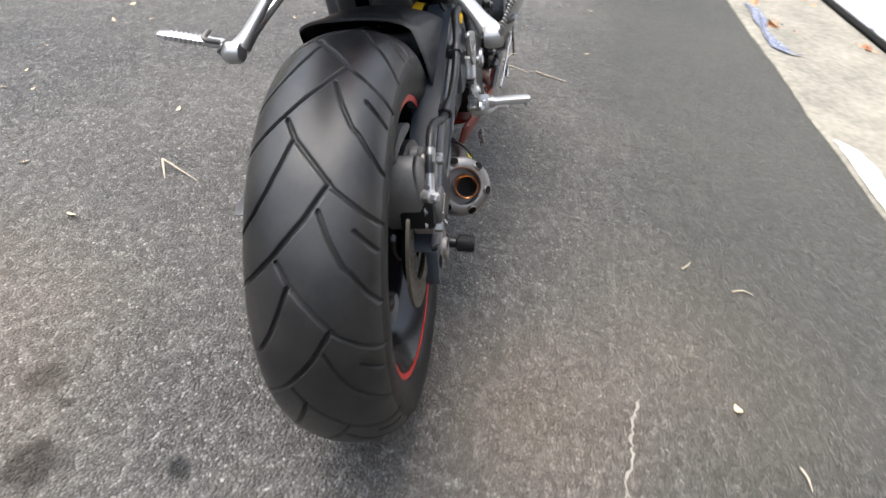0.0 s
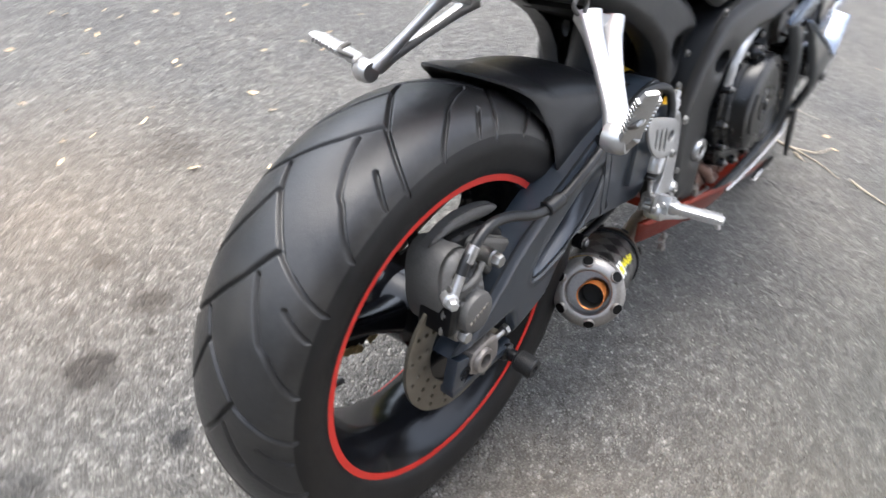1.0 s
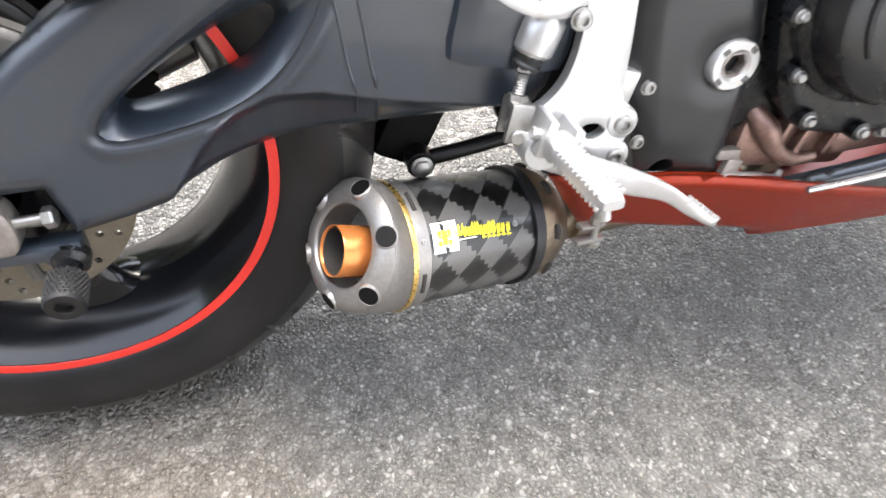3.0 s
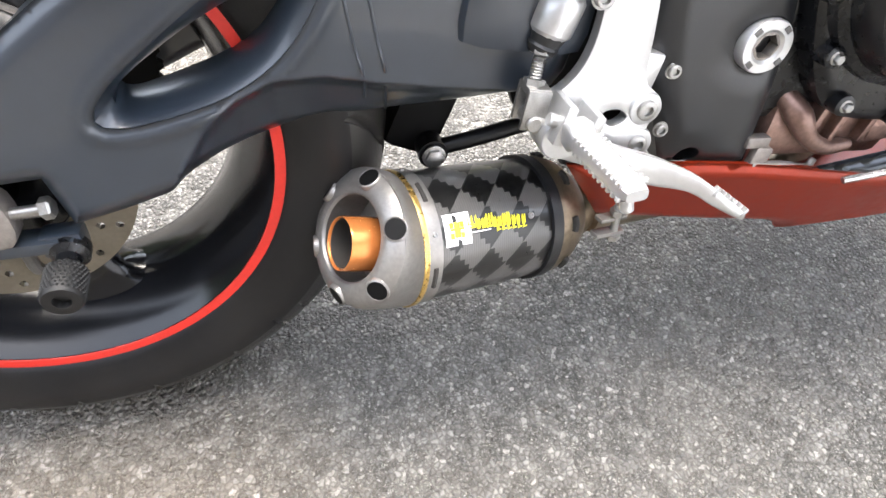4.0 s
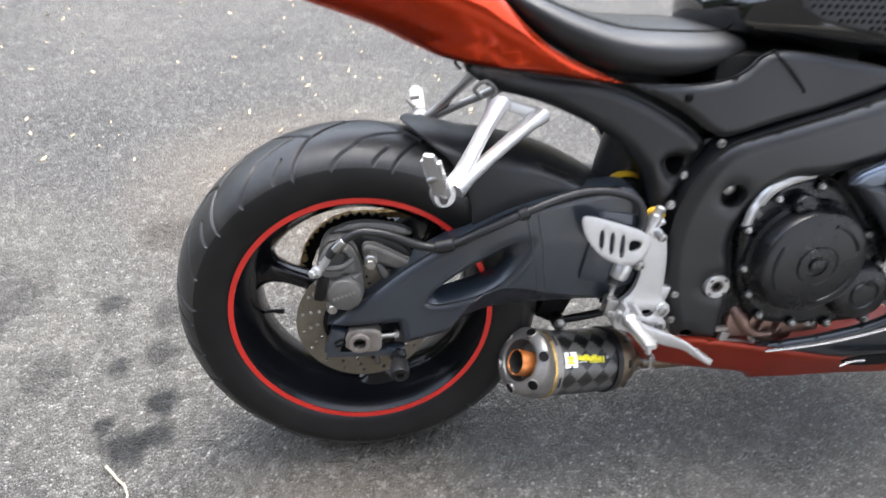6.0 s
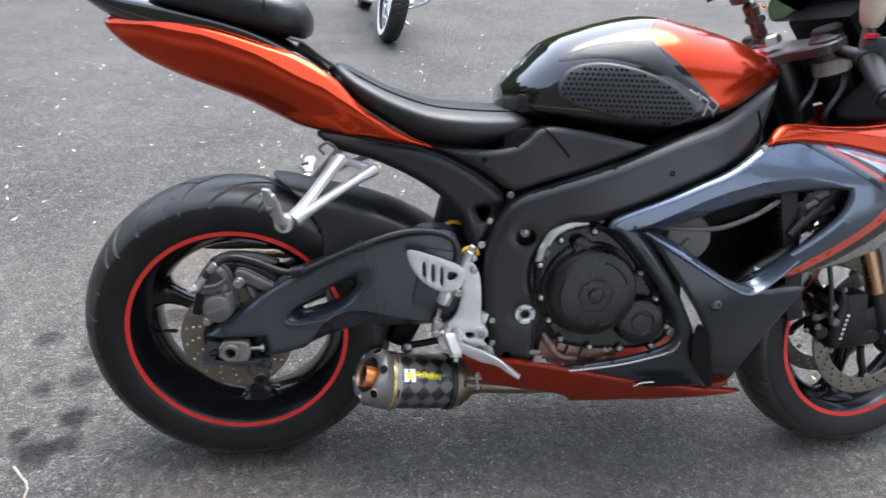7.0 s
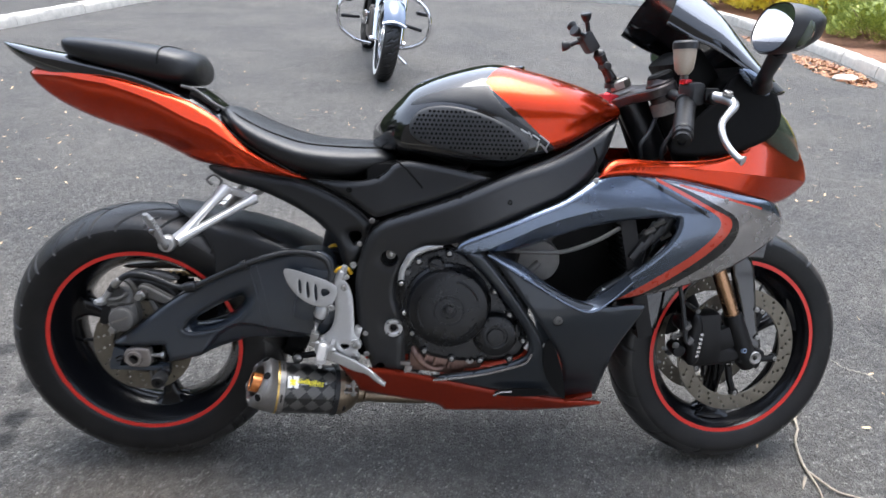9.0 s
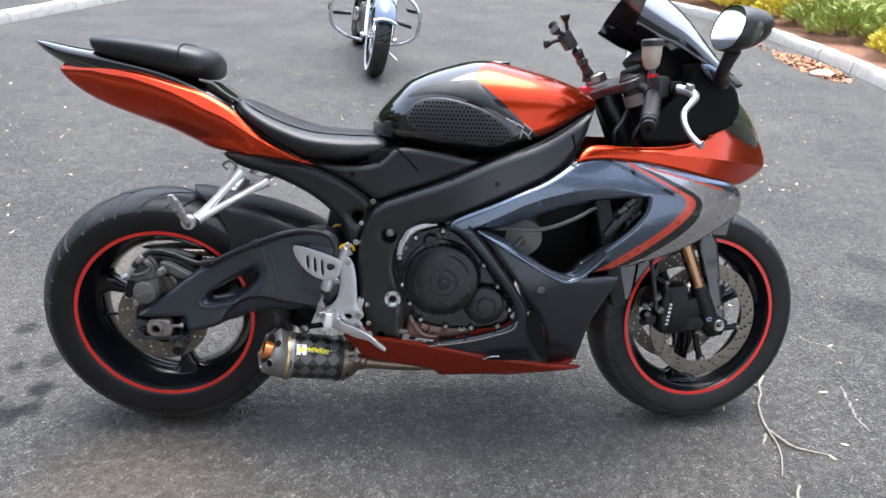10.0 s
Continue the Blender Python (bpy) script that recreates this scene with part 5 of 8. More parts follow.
for o_, i_ in zip(LIP, LIP_IN):
    y0 = float(low_depth(np.array([o_.x]), np.array([o_.z]))[0])
    out_n = (o_ - i_).normalized()
    rings.append([Vector((c.x, y0 + dy, c.z)) for c, dy in ((o_ + out_n * .006, .004), (o_ + out_n * .003, -.0015), (o_, -.004), (o_.lerp(i_, .25), -.003), (o_.lerp(i_, .6), .008), (i_, .026), (i_ + out_n * .002, .027), (o_.lerp(i_, .5), .012), (o_ + out_n * .003, .005))])
Geo().add(*rings_mesh(rings)).make("opening_lip", M_GREY, lower, "grey metallic lip of the opening", 50)
IN = [(.7, .58, -.222), (.8, .5, -.225), (.87, .36, -.205), (.77, .3, -.19), (.66, .28, -.18), (.95, .24, -.185), (.92, .35, -.21)]
INNER = rounded([(.704, .587), (.774, .515), (.847, .420), (.874, .362), (.862, .328), (.774, .298), (.655, .277), (.80, .245), (.965, .225), (.940, .284), (.907, .364), (.846, .466), (.772, .560), (.755, .575)], sharp=(0, 6, 8), times=2)
in_depth = thin_plate(IN)
inner = panel("inner_fairing", INNER, lambda x, z: in_depth(x, z) + 0.004, M_GREY_DARK, bike, "graphite inner fairing round the engine cover", thick=0.005, step=0.012, roll=0.008, width=0.010, mirror=True)
# highlight along the rolled edge, drawn as a thin silver tube
Geo().add(*hose([(.662, -.186, .277), (.72, -.192, .286), (.775, -.197, .297), (.83, -.203, .314), (.862, -.208, .329), (.873, -.21, .35)], .003, 8)).make("edge_trim", M_SILVER, inner, "silver strip drawn for the highlight on the rolled edge")
# scoop and vent are flat: near-black sheets give the shade inside them
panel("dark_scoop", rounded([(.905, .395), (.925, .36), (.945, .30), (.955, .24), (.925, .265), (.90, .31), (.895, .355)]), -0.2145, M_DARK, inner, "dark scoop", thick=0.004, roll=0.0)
panel("vent_mouth", rounded([(.79, .252), (.83, .262), (.90, .262), (.93, .248), (.88, .243), (.82, .243)]), -0.1965, M_DARK, inner, "near-black sheet for the shade in the vent mouth", thick=0.004, roll=0)
Geo().add(*hose([(.795, -.198, .246), (.812, -.199, .254), (.835, -.2, .256)], .0025, 8)).make("vent_edge", M_SILVER, inner)
p = Vector((.917, -.243, .440))
Geo().add(*turned([(0.0145, -.004), (0.0145, 0), (0.012, 0.002), (0.011, -0.001)], p + Vector((0, .004, 0)), RIGHT, 28)).make("screw_well", M_DARK, lower)
screw(p + Vector((0, .003, 0)), RIGHT, .0085, lower, material=M_CALIPER)
for x, z in ((.985, .728), (1.27, .689), (1.395, .645)):
    q = float(up_depth(np.array([x]), np.array([z]))[0])
    screw((x, q + .001 + 1.4 * (z - .635) ** 2 + .5 * max(0, x - 1.25) ** 2, z), RIGHT, .0045, upper)
for x, z, pr, dp in ((.90, .37, inner, in_depth),):
    screw((x, float(dp(np.array([x]), np.array([z]))[0]) + .002, z), RIGHT, .004, pr)

BEL = [(.45, .27, -.12), (.6, .27, -.155), (.8, .24, -.170), (.96, .21, -.168), (.68, .17, -.12), (.5, .2, -.10), (.85, .17, -.13), (1.04, .2, -.16)]
BELLY = rounded([(.448, .281), (.50, .281), (.585, .285), (.72, .263), (.835, .236), (.965, .222), (1.056, .212), (1.05, .200), (.982, .190), (.90, .180), (.799, .170), (.694, .166), (.677, .188), (.581, .196), (.496, .207)], sharp=(0, 11, 14), times=2)
belly = panel("belly_pan", BELLY, thin_plate(BEL), M_BELLY, bike, "dull orange belly pan", thick=0.004, step=0.014, roll=0.008, width=0.014, mirror=True)
Geo().add(*lofted([(.69, .178, .095, .01, .010, 2.5), (.75, .172, .108, .01, .010, 2.5), (.9, .175, .125, .012, .012, 2.5), (1.04, .21, .13, .02, .015, 2.5)], 4, 24)).make("belly_floor", M_BELLY, belly)

# nose
NO = [(1.0, .73, -.205), (1.1, .77, -.178), (1.25, .77, -.165), (1.36, .82, -.125), (1.45, .80, -.080), (1.52, .75, -.040), (1.55, .72, -.020), (1.24, .72, -.195), (1.38, .69, -.152), (1.46, .685, -.10)]
NOSE = rounded([(.990, .733), (1.015, .768), (1.06, .772), (1.115, .766), (1.258, .770), (1.32, .792), (1.385, .838), (1.45, .838), (1.508, .80), (1.542, .75), (1.545, .712), (1.50, .685), (1.43, .666), (1.33, .690), (1.235, .718), (1.066, .742)], sharp=(0, 6), times=2)
no_depth = thin_plate(NO)


NOSE_RIDGE = [(1.06, .757), (1.167, .757), (1.281, .748), (1.382, .737), (1.46, .726), (1.535, .713)]


def nose_crease(x, z):
    """The flank tucks under below a ridge that falls towards the front, and leans in above it."""
    line = np.interp(x, [a for a, _ in NOSE_RIDGE], [b for _, b in NOSE_RIDGE])
    w = np.clip((x - 1.03) / 0.12, 0, 1)
    return w * (0.42 * np.clip(line - z, 0, .08) + 0.22 * np.clip(z - line, 0, .06))


nose = panel("nose_fairing", NOSE, no_depth, M_ORANGE, bike, "glossy burnt orange nose fairing", thick=0.005, step=0.011, roll=0.007, width=0.011, swell=nose_crease, creases=[NOSE_RIDGE], mirror=True)
# headlamp bowl between the halves, with its lens
hl = []
for x, zc, hw, t, b, n in catmull_rows([(1.33, .86, .130, .06, .06, 2.2), (1.39, .845, .120, .06, .07, 2.2), (1.45, .815, .085, .055, .07, 2.2), (1.50, .775, .045, .04, .05, 2.2), (1.52, .755, .015, .015, .02, 2.2)], 5):
    hl.append(section(x, zc, hw, t, b, n, 40))
headlamp = Geo().add(*rings_mesh(hl)).make("headlamp", M_LENS, bike, "clear headlamp lens in the nose")
Geo().add(*lofted([(1.27, .86, .125, .055, .07, 2.2), (1.36, .85, .112, .055, .06, 2.2), (1.44, .815, .078, .050, .05, 2.2), (1.49, .78, .035, .03, .03, 2.2)], 4, 32)).make("headlamp_bowl", M_BLACK_GLOSS, headlamp)

# -- screen: a bubble in dark surround --
def bubble(name, rows, material, parent, label, a0=-90, a1=90, thick=0.003, inset=0.0, border=0):
    W = 28
    V = []
    for x, z, hw, drop, back in catmull_rows(rows, 5):
        rg = []
        for j in range(W + 1):
            a = radians(a0 + (a1 - a0) * j / W)
            rg.append(Vector((x - back * (1 - math.cos(a)), (hw - inset) * math.sin(a), z - drop * (1 - math.cos(a)) - inset)))
        V.append(rg)
    n, U = W + 1, len(V) - 1
    v = [p for r in V for p in r]
    f = [(i * n + j, i * n + j + 1, (i + 1) * n + j + 1, (i + 1) * n + j) for i in range(U) for j in range(W)]
    k = len(v)
    v2 = [p + Vector((-0.4, 0, -0.9)) * thick for p in v]
    loop = list(range(n)) + [i * n + n - 1 for i in range(1, U + 1)] + [U * n + j for j in range(n - 2, -1, -1)] + [i * n for i in range(U - 1, 0, -1)]
    f += [tuple(k + i for i in t[::-1]) for t in f[:U * W]] + [(b, a, a + k, b + k) for a, b in zip(loop, loop[1:] + loop[:1])]
    fm = [int(j < border or j >= W - border) for i in range(U) for j in range(W)]
    fm = fm + fm + [1] * (len(f) - 2 * len(fm))
    return finish(name, v + v2, f, material, parent, label, 50, mats=[material, M_BLACK_GLOSS], face_mats=fm)


SCREEN = [(1.17, 1.15, .142, .105, .05), (1.228, 1.116, .146, .10, .05), (1.275, 1.076, .15, .078, .05), (1.353, .986, .155, .032, .055), (1.43, .92, .14, .012, .06)]
screen = bubble("windscreen", SCREEN, M_SCREEN, bike, "dark smoked windscreen", -90, 90, border=3)
bubble("screen_base", [(1.375, .962, .153, .026, .057), (1.40, .944, .149, .020, .058), (1.425, .925, .143, .014, .06)], M_PLASTIC, screen, "gloss black screen base", -95, 95, 0.004, 0.0)
for s_ in (-1, 1):
    Geo().add(*hose([(1.12, s_ * .142, 1.045), (1.178, s_ * .146, 1.016), (1.225, s_ * .15, .998), (1.298, s_ * .155, .954), (1.37, s_ * .14, .908)], .004, 8)).make("screen_edge", M_BLACK_GLOSS, screen, "rolled screen edge")
# inner cowl and instruments
g = Geo().add(*block((1.30, 0.0, .90), (.14, .24, .09), spin(0, -30, 0), 0.2)).add(*block((1.22, 0.0, .955), (.06, .20, .085), spin(0, -40, 0), 0.25))
g.make("instrument_panel", M_DARK, bike, "black instrument panel")
for s in (-1, 1):
    panel("cowl_inner", rounded([(1.15, .80), (1.17, .772), (1.30, .782), (1.40, .83), (1.37, .93), (1.28, .962), (1.25, .90), (1.20, .85)]), 0.145 * s, M_DARK, bike, "black inner cowl", thick=0.004)
SIDE_COWL = rounded([(1.268, .957), (1.294, .963), (1.341, .936), (1.355, .905), (1.333, .906), (1.294, .932)], times=2)
panel("cowl_corner", SIDE_COWL, lambda x, z: -0.168 + (x - 1.27) * 0.15, M_GREY, bike, "grey cowl corner below the mirror", thick=0.006, roll=0.006, mirror=True)

# -- mirrors --
def mirror_unit(s):
    stalk = Geo().add(*hose([(1.325, s * .165, .925), (1.312, s * .19, .936), (1.300, s * .22, .950), (1.300, s * .25, .985)], .014, 14, 6, radii=[.020, .016, .014, .017]))
    ob = stalk.make("mirror_stalk", M_PLASTIC, bike, "black mirror stalk")
    c = Vector((1.272, s * .270, 1.027))
    d = Vector((.96, s * -.02, -.22)).normalized()
    side = Vector((0, s, -.1))
    side = (side - d * side.dot(d)).normalized()
    up = d.cross(side)
    up = up if up.z > 0 else -up

    def outline(k, h, lift=Vector((0, 0, 0))):
        return [c + d * h + lift + side * (0.066 * k * math.copysign(abs(math.cos(q)) ** 0.85, math.cos(q))) + up * (0.046 * k * math.copysign(abs(math.sin(q)) ** 0.85, math.sin(q))) for q in np.linspace(0, 2 * math.pi, 40, endpoint=False)]

    lift = Vector((.012, 0, .012))
    rings = [outline(.95, .002), outline(1.0, -.003), outline(1.03, .004), outline(1.0, .022, lift * .3), outline(.86, .045, lift * .8), outline(.60, .062, lift * 1.2), outline(.15, .072, lift * 1.4)]
    Geo().add(*rings_mesh(rings)).make("mirror_shell", M_PLASTIC, ob, "black mirror housing")
    Geo().add(*rings_mesh([outline(.945, .001), outline(.945, -.0012)])).make("mirror_glass", M_MIRROR, ob, "mirror glass")
    # a clear turn signal lens in the outer end
    ln = [[c + side * (0.050 + k) + d * (0.026 + 0.3 * k) + up * (r * math.sin(q)) + d * (r * 0.6 * math.cos(q)) for q in np.linspace(0, 2 * math.pi, 20, endpoint=False)] for k, r in ((0.0, 0.028), (0.012, 0.022), (0.018, 0.009))]
    Geo().add(*rings_mesh(ln)).make("signal_lens", M_LENS, ob, "clear turn signal lens")


mirror_unit(-1)
mirror_unit(1)

# -- tank --
TANK = [(.522, .79, .05, .028, .018, 2.4), (.545, .79, .105, .055, .028, 2.6), (.58, .795, .145, .086, .038, 2.7), (.62, .80, .168, .113, .05, 2.7), (.70, .805, .194, .137, .072, 2.7), (.78, .808, .207, .150, .083, 2.7), (.85, .808, .207, .140, .066, 2.8), (.93, .825, .188, .104, .045, 2.9), (1.0, .845, .148, .062, .022, 2.8), (1.055, .858, .095, .024, .012, 2.5)]
v, f = lofted(TANK, 10, 72)
bm = bmesh.new()
bv = [bm.verts.new(p) for p in v]
for t in f:
    bm.faces.new([bv[i] for i in t])
cuts = [((.767, 0, .901), (.657, 0, .753)), ((.857, 0, 0), (1, -.64, 0)), ((.857, 0, 0), (1, .64, 0)), ((.79, 0, 0), (1, 0, .12))]
for co, no in cuts[:3]:
    bmesh.ops.bisect_plane(bm, geom=bm.verts[:] + bm.edges[:] + bm.faces[:], plane_co=co, plane_no=no)
bmesh.ops.recalc_face_normals(bm, faces=bm.faces)
tank_me = bpy.data.meshes.new("fuel_tank")
for face in bm.faces:
    c = face.calc_center_median()
    face.material_index = int(.657 * (c.x - .767) + .753 * (c.z - .901) > 0 and c.x + .64 * abs(c.y) > .857)
    face.smooth = True
bm.to_mesh(tank_me)
bm.free()
tank_me.materials.append(M_BLACK_GLOSS)
tank_me.materials.append(M_ORANGE)
tank = new("fuel_tank", tank_me)
tank.parent = bike
tank["label"] = "gloss black fuel tank with burnt orange front"
TS = np.array(catmull_rows(TANK, 10))


def tank_side(x, z, lift=0.0):
    zc, hw, t, b, n = (np.interp(x, TS[:, 0], TS[:, k]) for k in (1, 2, 3, 4, 5))
    h = np.where(z > zc, t, b)
    q = np.clip(np.abs(z - zc) / h, 0, 0.97)
    return -hw * (1 - q ** n) ** (1 / n) - lift


PAD = rounded([(.598, .836), (.628, .866), (.689, .872), (.777, .847), (.836, .806), (.842, .785), (.806, .758), (.703, .776), (.607, .798)], times=2)
pad = panel("grip_pad", PAD, lambda x, z: tank_side(x, z, 0.004), M_PAD, tank, "black studded rubber tank pad", thick=0.006, step=0.012, roll=0.003, width=0.005, mirror=True)
studs = Geo()
for i in range(40):
    for j in range(14):
        x, z = .60 + i * .0085 + (j % 2) * .00425 + .006 * j * 0, .752 + j * .0088
        q = np.array([[x, z]])
        if inside(q, PAD)[0] and away(q, PAD)[0] > 0.006:
            y = float(tank_side(np.array([x]), np.array([z]), 0.004)[0])
            studs.add(*turned([(0.0031, 0), (0.0026, 0.0016), (0.0012, 0.0021)], (x, y, z), RIGHT, 6))
tagged(studs.make("pad_studs", M_DARK, pad, "small rubber studs"), kind="stuff")
# matt knee recess above the pad
KNEE = rounded([(.597, .866), (.628, .888), (.683, .904), (.760, .911), (.769, .889), (.797, .858), (.855, .818), (.905, .788), (.86, .800), (.83, .826), (.785, .849), (.724, .870), (.664, .878), (.625, .870)], sharp=(3, 7), times=2)
panel("knee_recess", KNEE, lambda x, z: tank_side(x, z, 0.0012), M_PLASTIC, tank, "matt black knee recess", thick=0.003, step=0.01, roll=0.001, width=0.004, mirror=True)
# emblem beside the pad, drawn as plain slanted strokes with a pale rim
for k, (x0, z0, x1, z1, w) in enumerate(((.822, .828, .838, .819, .004), (.838, .824, .846, .812, .003), (.846, .818, .862, .808, .004), (.862, .816, .882, .802, .004), (.882, .802, .876, .790, .004), (.876, .790, .862, .800, .004), (.860, .806, .856, .784, .0045), (.868, .796, .882, .782, .0045))):
    pts = []
    for s in np.linspace(0, 1, 4):
        x, z = x0 + (x1 - x0) * s, z0 + (z1 - z0) * s
        pts.append((x, float(tank_side(np.array([x]), np.array([z]), 0.0006)[0]), z))
    Geo().add(*hose(pts, w * 0.42, 6, 2)).make("emblem_stroke", M_ALU, tank, "pale emblem stroke")
# filler cap
g = Geo().add(*turned([(0.045, -.01), (0.045, 0.004), (0.042, 0.007), (0.03, 0.007), (0.028, 0.005), (0.0, 0.005)], (.815, 0, .948), (-0.04, 0, 1), 40))
g.make("filler_cap", M_BLACK_GLOSS, tank, "black filler cap")

# -- seats --
SEAT = [(.192, .838, .045, .012, .012, 2.2), (.215, .828, .085, .024, .028, 2.3), (.255, .803, .116, .030, .036, 2.4), (.31, .777, .136, .032, .040, 2.5), (.38, .755, .148, .034, .046, 2.5), (.46, .747, .150, .036, .044, 2.5), (.53, .750, .136, .030, .034, 2.4), (.565, .752, .112, .020, .024, 2.3), (.588, .752, .06, .008, .010, 2.2)]
seat = Geo().add(*lofted(SEAT, 8, 48)).make("rider_seat", M_SEAT, bike, "black vinyl rider seat")
SS = np.array(catmull_rows(SEAT, 8))


def seat_top(x, yy):
    zc, hw, t, n = (np.interp(x, SS[:, 0], SS[:, k]) for k in (1, 2, 3, 5))
    return zc + t * (1 - min(.98, abs(yy) / hw) ** n) ** (1 / n)


for s in (-1, 1):
    Geo().add(*hose([(x, s * yy, seat_top(x, yy) + .0005) for x, yy in ((.205, .045), (.24, .080), (.30, .098), (.38, .106), (.46, .106), (.52, .098), (.56, .075), (.582, .03))], .0020, 8)).make("piping", M_DARK, seat, "black seam piping")
PILL = [(-.127, .972, .05, .010, .012, 2.6), (-.107, .968, .08, .019, .024, 2.9), (-.06, .960, .092, .027, .030, 3.1), (.01, .949, .097, .033, .036, 3.2), (.07, .938, .10, .037, .038, 3.2), (.108, .931, .098, .038, .037, 3.0), (.134, .927, .088, .036, .034, 2.7), (.150, .924, .066, .027, .026, 2.5), (.157, .923, .04, .014, .014, 2.3)]
pillion = Geo().add(*lofted(PILL, 8, 48)).make("pillion_seat", M_SEAT, bike, "black vinyl pillion pad")
PS = np.array(catmull_rows(PILL, 8))
r = [Vector(p) for p in section(*[float(np.interp(.085, PS[:, 0], PS[:, k])) for k in range(6)], segs=40)]
Geo().add(*hose([Vector((p.x + 0.035 * (p.z - .94), p.y * 1.004, .934 + (p.z - .934) * 1.01)) for p in r[0:21]], .0018, 6, 1)).make("seam", M_DARK, pillion, "stitched seam")

# -- tail --
TAIL_T = [(-.213, .913), (-.197, .925), (-.152, .929), (-.066, .919), (.012, .903), (.076, .884), (.126, .870), (.171, .848), (.207, .826), (.229, .800), (.265, .766), (.315, .737), (.395, .705)]
TAIL_B = [(.34, .711), (.248, .724), (.151, .733), (.095, .752), (.045, .779), (-.022, .801), (-.106, .831), (-.165, .862), (-.206, .897)]
TAIL = rounded(TAIL_T + TAIL_B, sharp=(0, 12), times=2)
TL = [(-.205, .91, -.034), (-.17, .92, -.050), (-.1, .89, -.078), (0, .89, -.100), (.1, .855, -.114), (.2, .79, -.124), (.3, .735, -.126), (.39, .705, -.122), (.0, .86, -.098), (.1, .80, -.110), (-.1, .85, -.076), (.2, .74, -.120)]
tail_depth = thin_plate(TL)
RIDGE = [(-.205, .909), (-.119, .907), (-.07, .899), (-.024, .893), (.023, .879), (.069, .864), (.096, .851), (.14, .829), (.187, .810), (.206, .797), (.252, .769), (.299, .744), (.347, .722), (.386, .710)]
TUCK = [(.10, .757), (.16, .765), (.215, .757), (.262, .735)]


def tail_crease(x, z):
    """A ridge along the tail: the flank tucks under below it and the shoulder falls in above it; a scallop low down at the front."""
    mid = np.interp(x, [a for a, _ in RIDGE], [b for _, b in RIDGE])
    low = np.interp(x, [a for a, _ in TUCK], [b for _, b in TUCK])
    w = np.clip((x - .10) / .02, 0, 1) * np.clip((.262 - x) / .03, 0, 1)
    d = np.clip(mid - z, 0, .12)
    return 0.12 * d + 4.2 * d * d + 0.6 * np.clip(z - mid, 0, .1) - 0.45 * w * np.clip(low - z, 0, .03)


tail = panel("tail_fairing", TAIL, tail_depth, M_ORANGE, bike, "glossy burnt orange tail fairing", thick=0.004, step=0.010, roll=0.006, width=0.010, swell=tail_crease, creases=[RIDGE], mirror=True)
core = Geo().add(*lofted([(-.268, .972, .006, .003, .003, 2.2), (-.24, .962, .03, .010, .018, 2.3), (-.18, .944, .055, .018, .035, 2.4), (-.08, .925, .078, .022, .05, 2.6), (.05, .895, .086, .022, .065, 2.6), (.15, .845, .086, .025, .075, 2.6), (.25, .775, .09, .025, .055, 2.6), (.38, .70, .09, .02, .03, 2.5)], 6, 40)).make("tail_unit", M_BLACK_GLOSS, bike, "gloss black tail unit")
Geo().add(*lofted([(-.16, .905, .035, .008, .010, 2.4), (-.05, .856, .050, .015, .010, 2.4), (.10, .792, .060, .02, .010, 2.4), (.25, .728, .078, .02, .015, 2.4)], 4, 28)).make("undertray", M_PLASTIC, core, "black undertray")
g = Geo().add(*hose([(-.050, -.045, .852), (-.052, -.050, .832), (-.035, -.050, .818), (-.015, -.050, .818), (-.018, -.045, .838)], .003, 8)).make("helmet_hook", M_PLASTIC, core, "small black hook under the tail")
# bright seam strap between the seats
Geo().add(*hose([(.125, -.088, .893), (.15, -.075, .885), (.18, -.07, .862), (.205, -.062, .846)], .0035, 8)).make("seat_strap", M_CALIPER, core)
Geo().add(*block((.165, 0, .862), (.07, .13, .02), spin(0, 38, 0), 0.3)).make("seat_bridge", M_BLACK_GLOSS, core)

# -- side covers and subframe --
SUBF = rounded([(.15, .735), (.271, .716), (.392, .703), (.531, .625), (.512, .584), (.487, .502), (.465, .505), (.455, .53), (.442, .574), (.389, .627), (.282, .678), (.201, .694)], times=2)
SUB_D = thin_plate([(.16, .74, -.085), (.4, .7, -.118), (.53, .62, -.135), (.48, .52, -.12), (.29, .69, -.10)])
subf = panel("subframe", SUBF, SUB_D, M_PLASTIC, bike, "matt black subframe side", holes=[rounded([(.468, .592), (.498, .598), (.502, .58), (.49, .562), (.478, .57)], times=2)], thick=0.03, step=0.014, roll=0.012, width=0.02, mirror=True)
for x, z, r_ in ((.483, .522, .006), (.497, .570, .005)):
    screw((x, -.128, z), RIGHT, r_, subf)
COVER = rounded([(.39, .708), (.45, .707), (.50, .708), (.55, .722), (.575, .757), (.64, .752), (.772, .728), (.72, .700), (.66, .674), (.604, .658), (.55, .636), (.527, .632), (.472, .674)], sharp=(0, 6), times=2)
COV_D = thin_plate([(.39, .7, -.128), (.56, .75, -.155), (.63, .7, -.168), (.77, .725, -.2), (.6, .655, -.168), (.47, .68, -.14)])
side_cover = panel("side_cover", COVER, COV_D, M_PLASTIC, bike, "matt black side cover below the seat", thick=0.006, step=0.013, roll=0.008, width=0.014, mirror=True)
screw((.477, -.142, .690), RIGHT, .005, side_cover, material=M_DARK)
Geo().add(*hose([(.575, -.16, .757), (.60, -.165, .735), (.625, -.168, .708), (.63, -.168, .70)], .002, 6)).make("cover_joint", M_DARK, side_cover)
g = Geo().add(*block((.45, 0, .66), (.20, .20, .10), spin(0, 20, 0), 0.2)).add(*block((.62, 0, .70), (.22, .28, .10), None, 0.2))
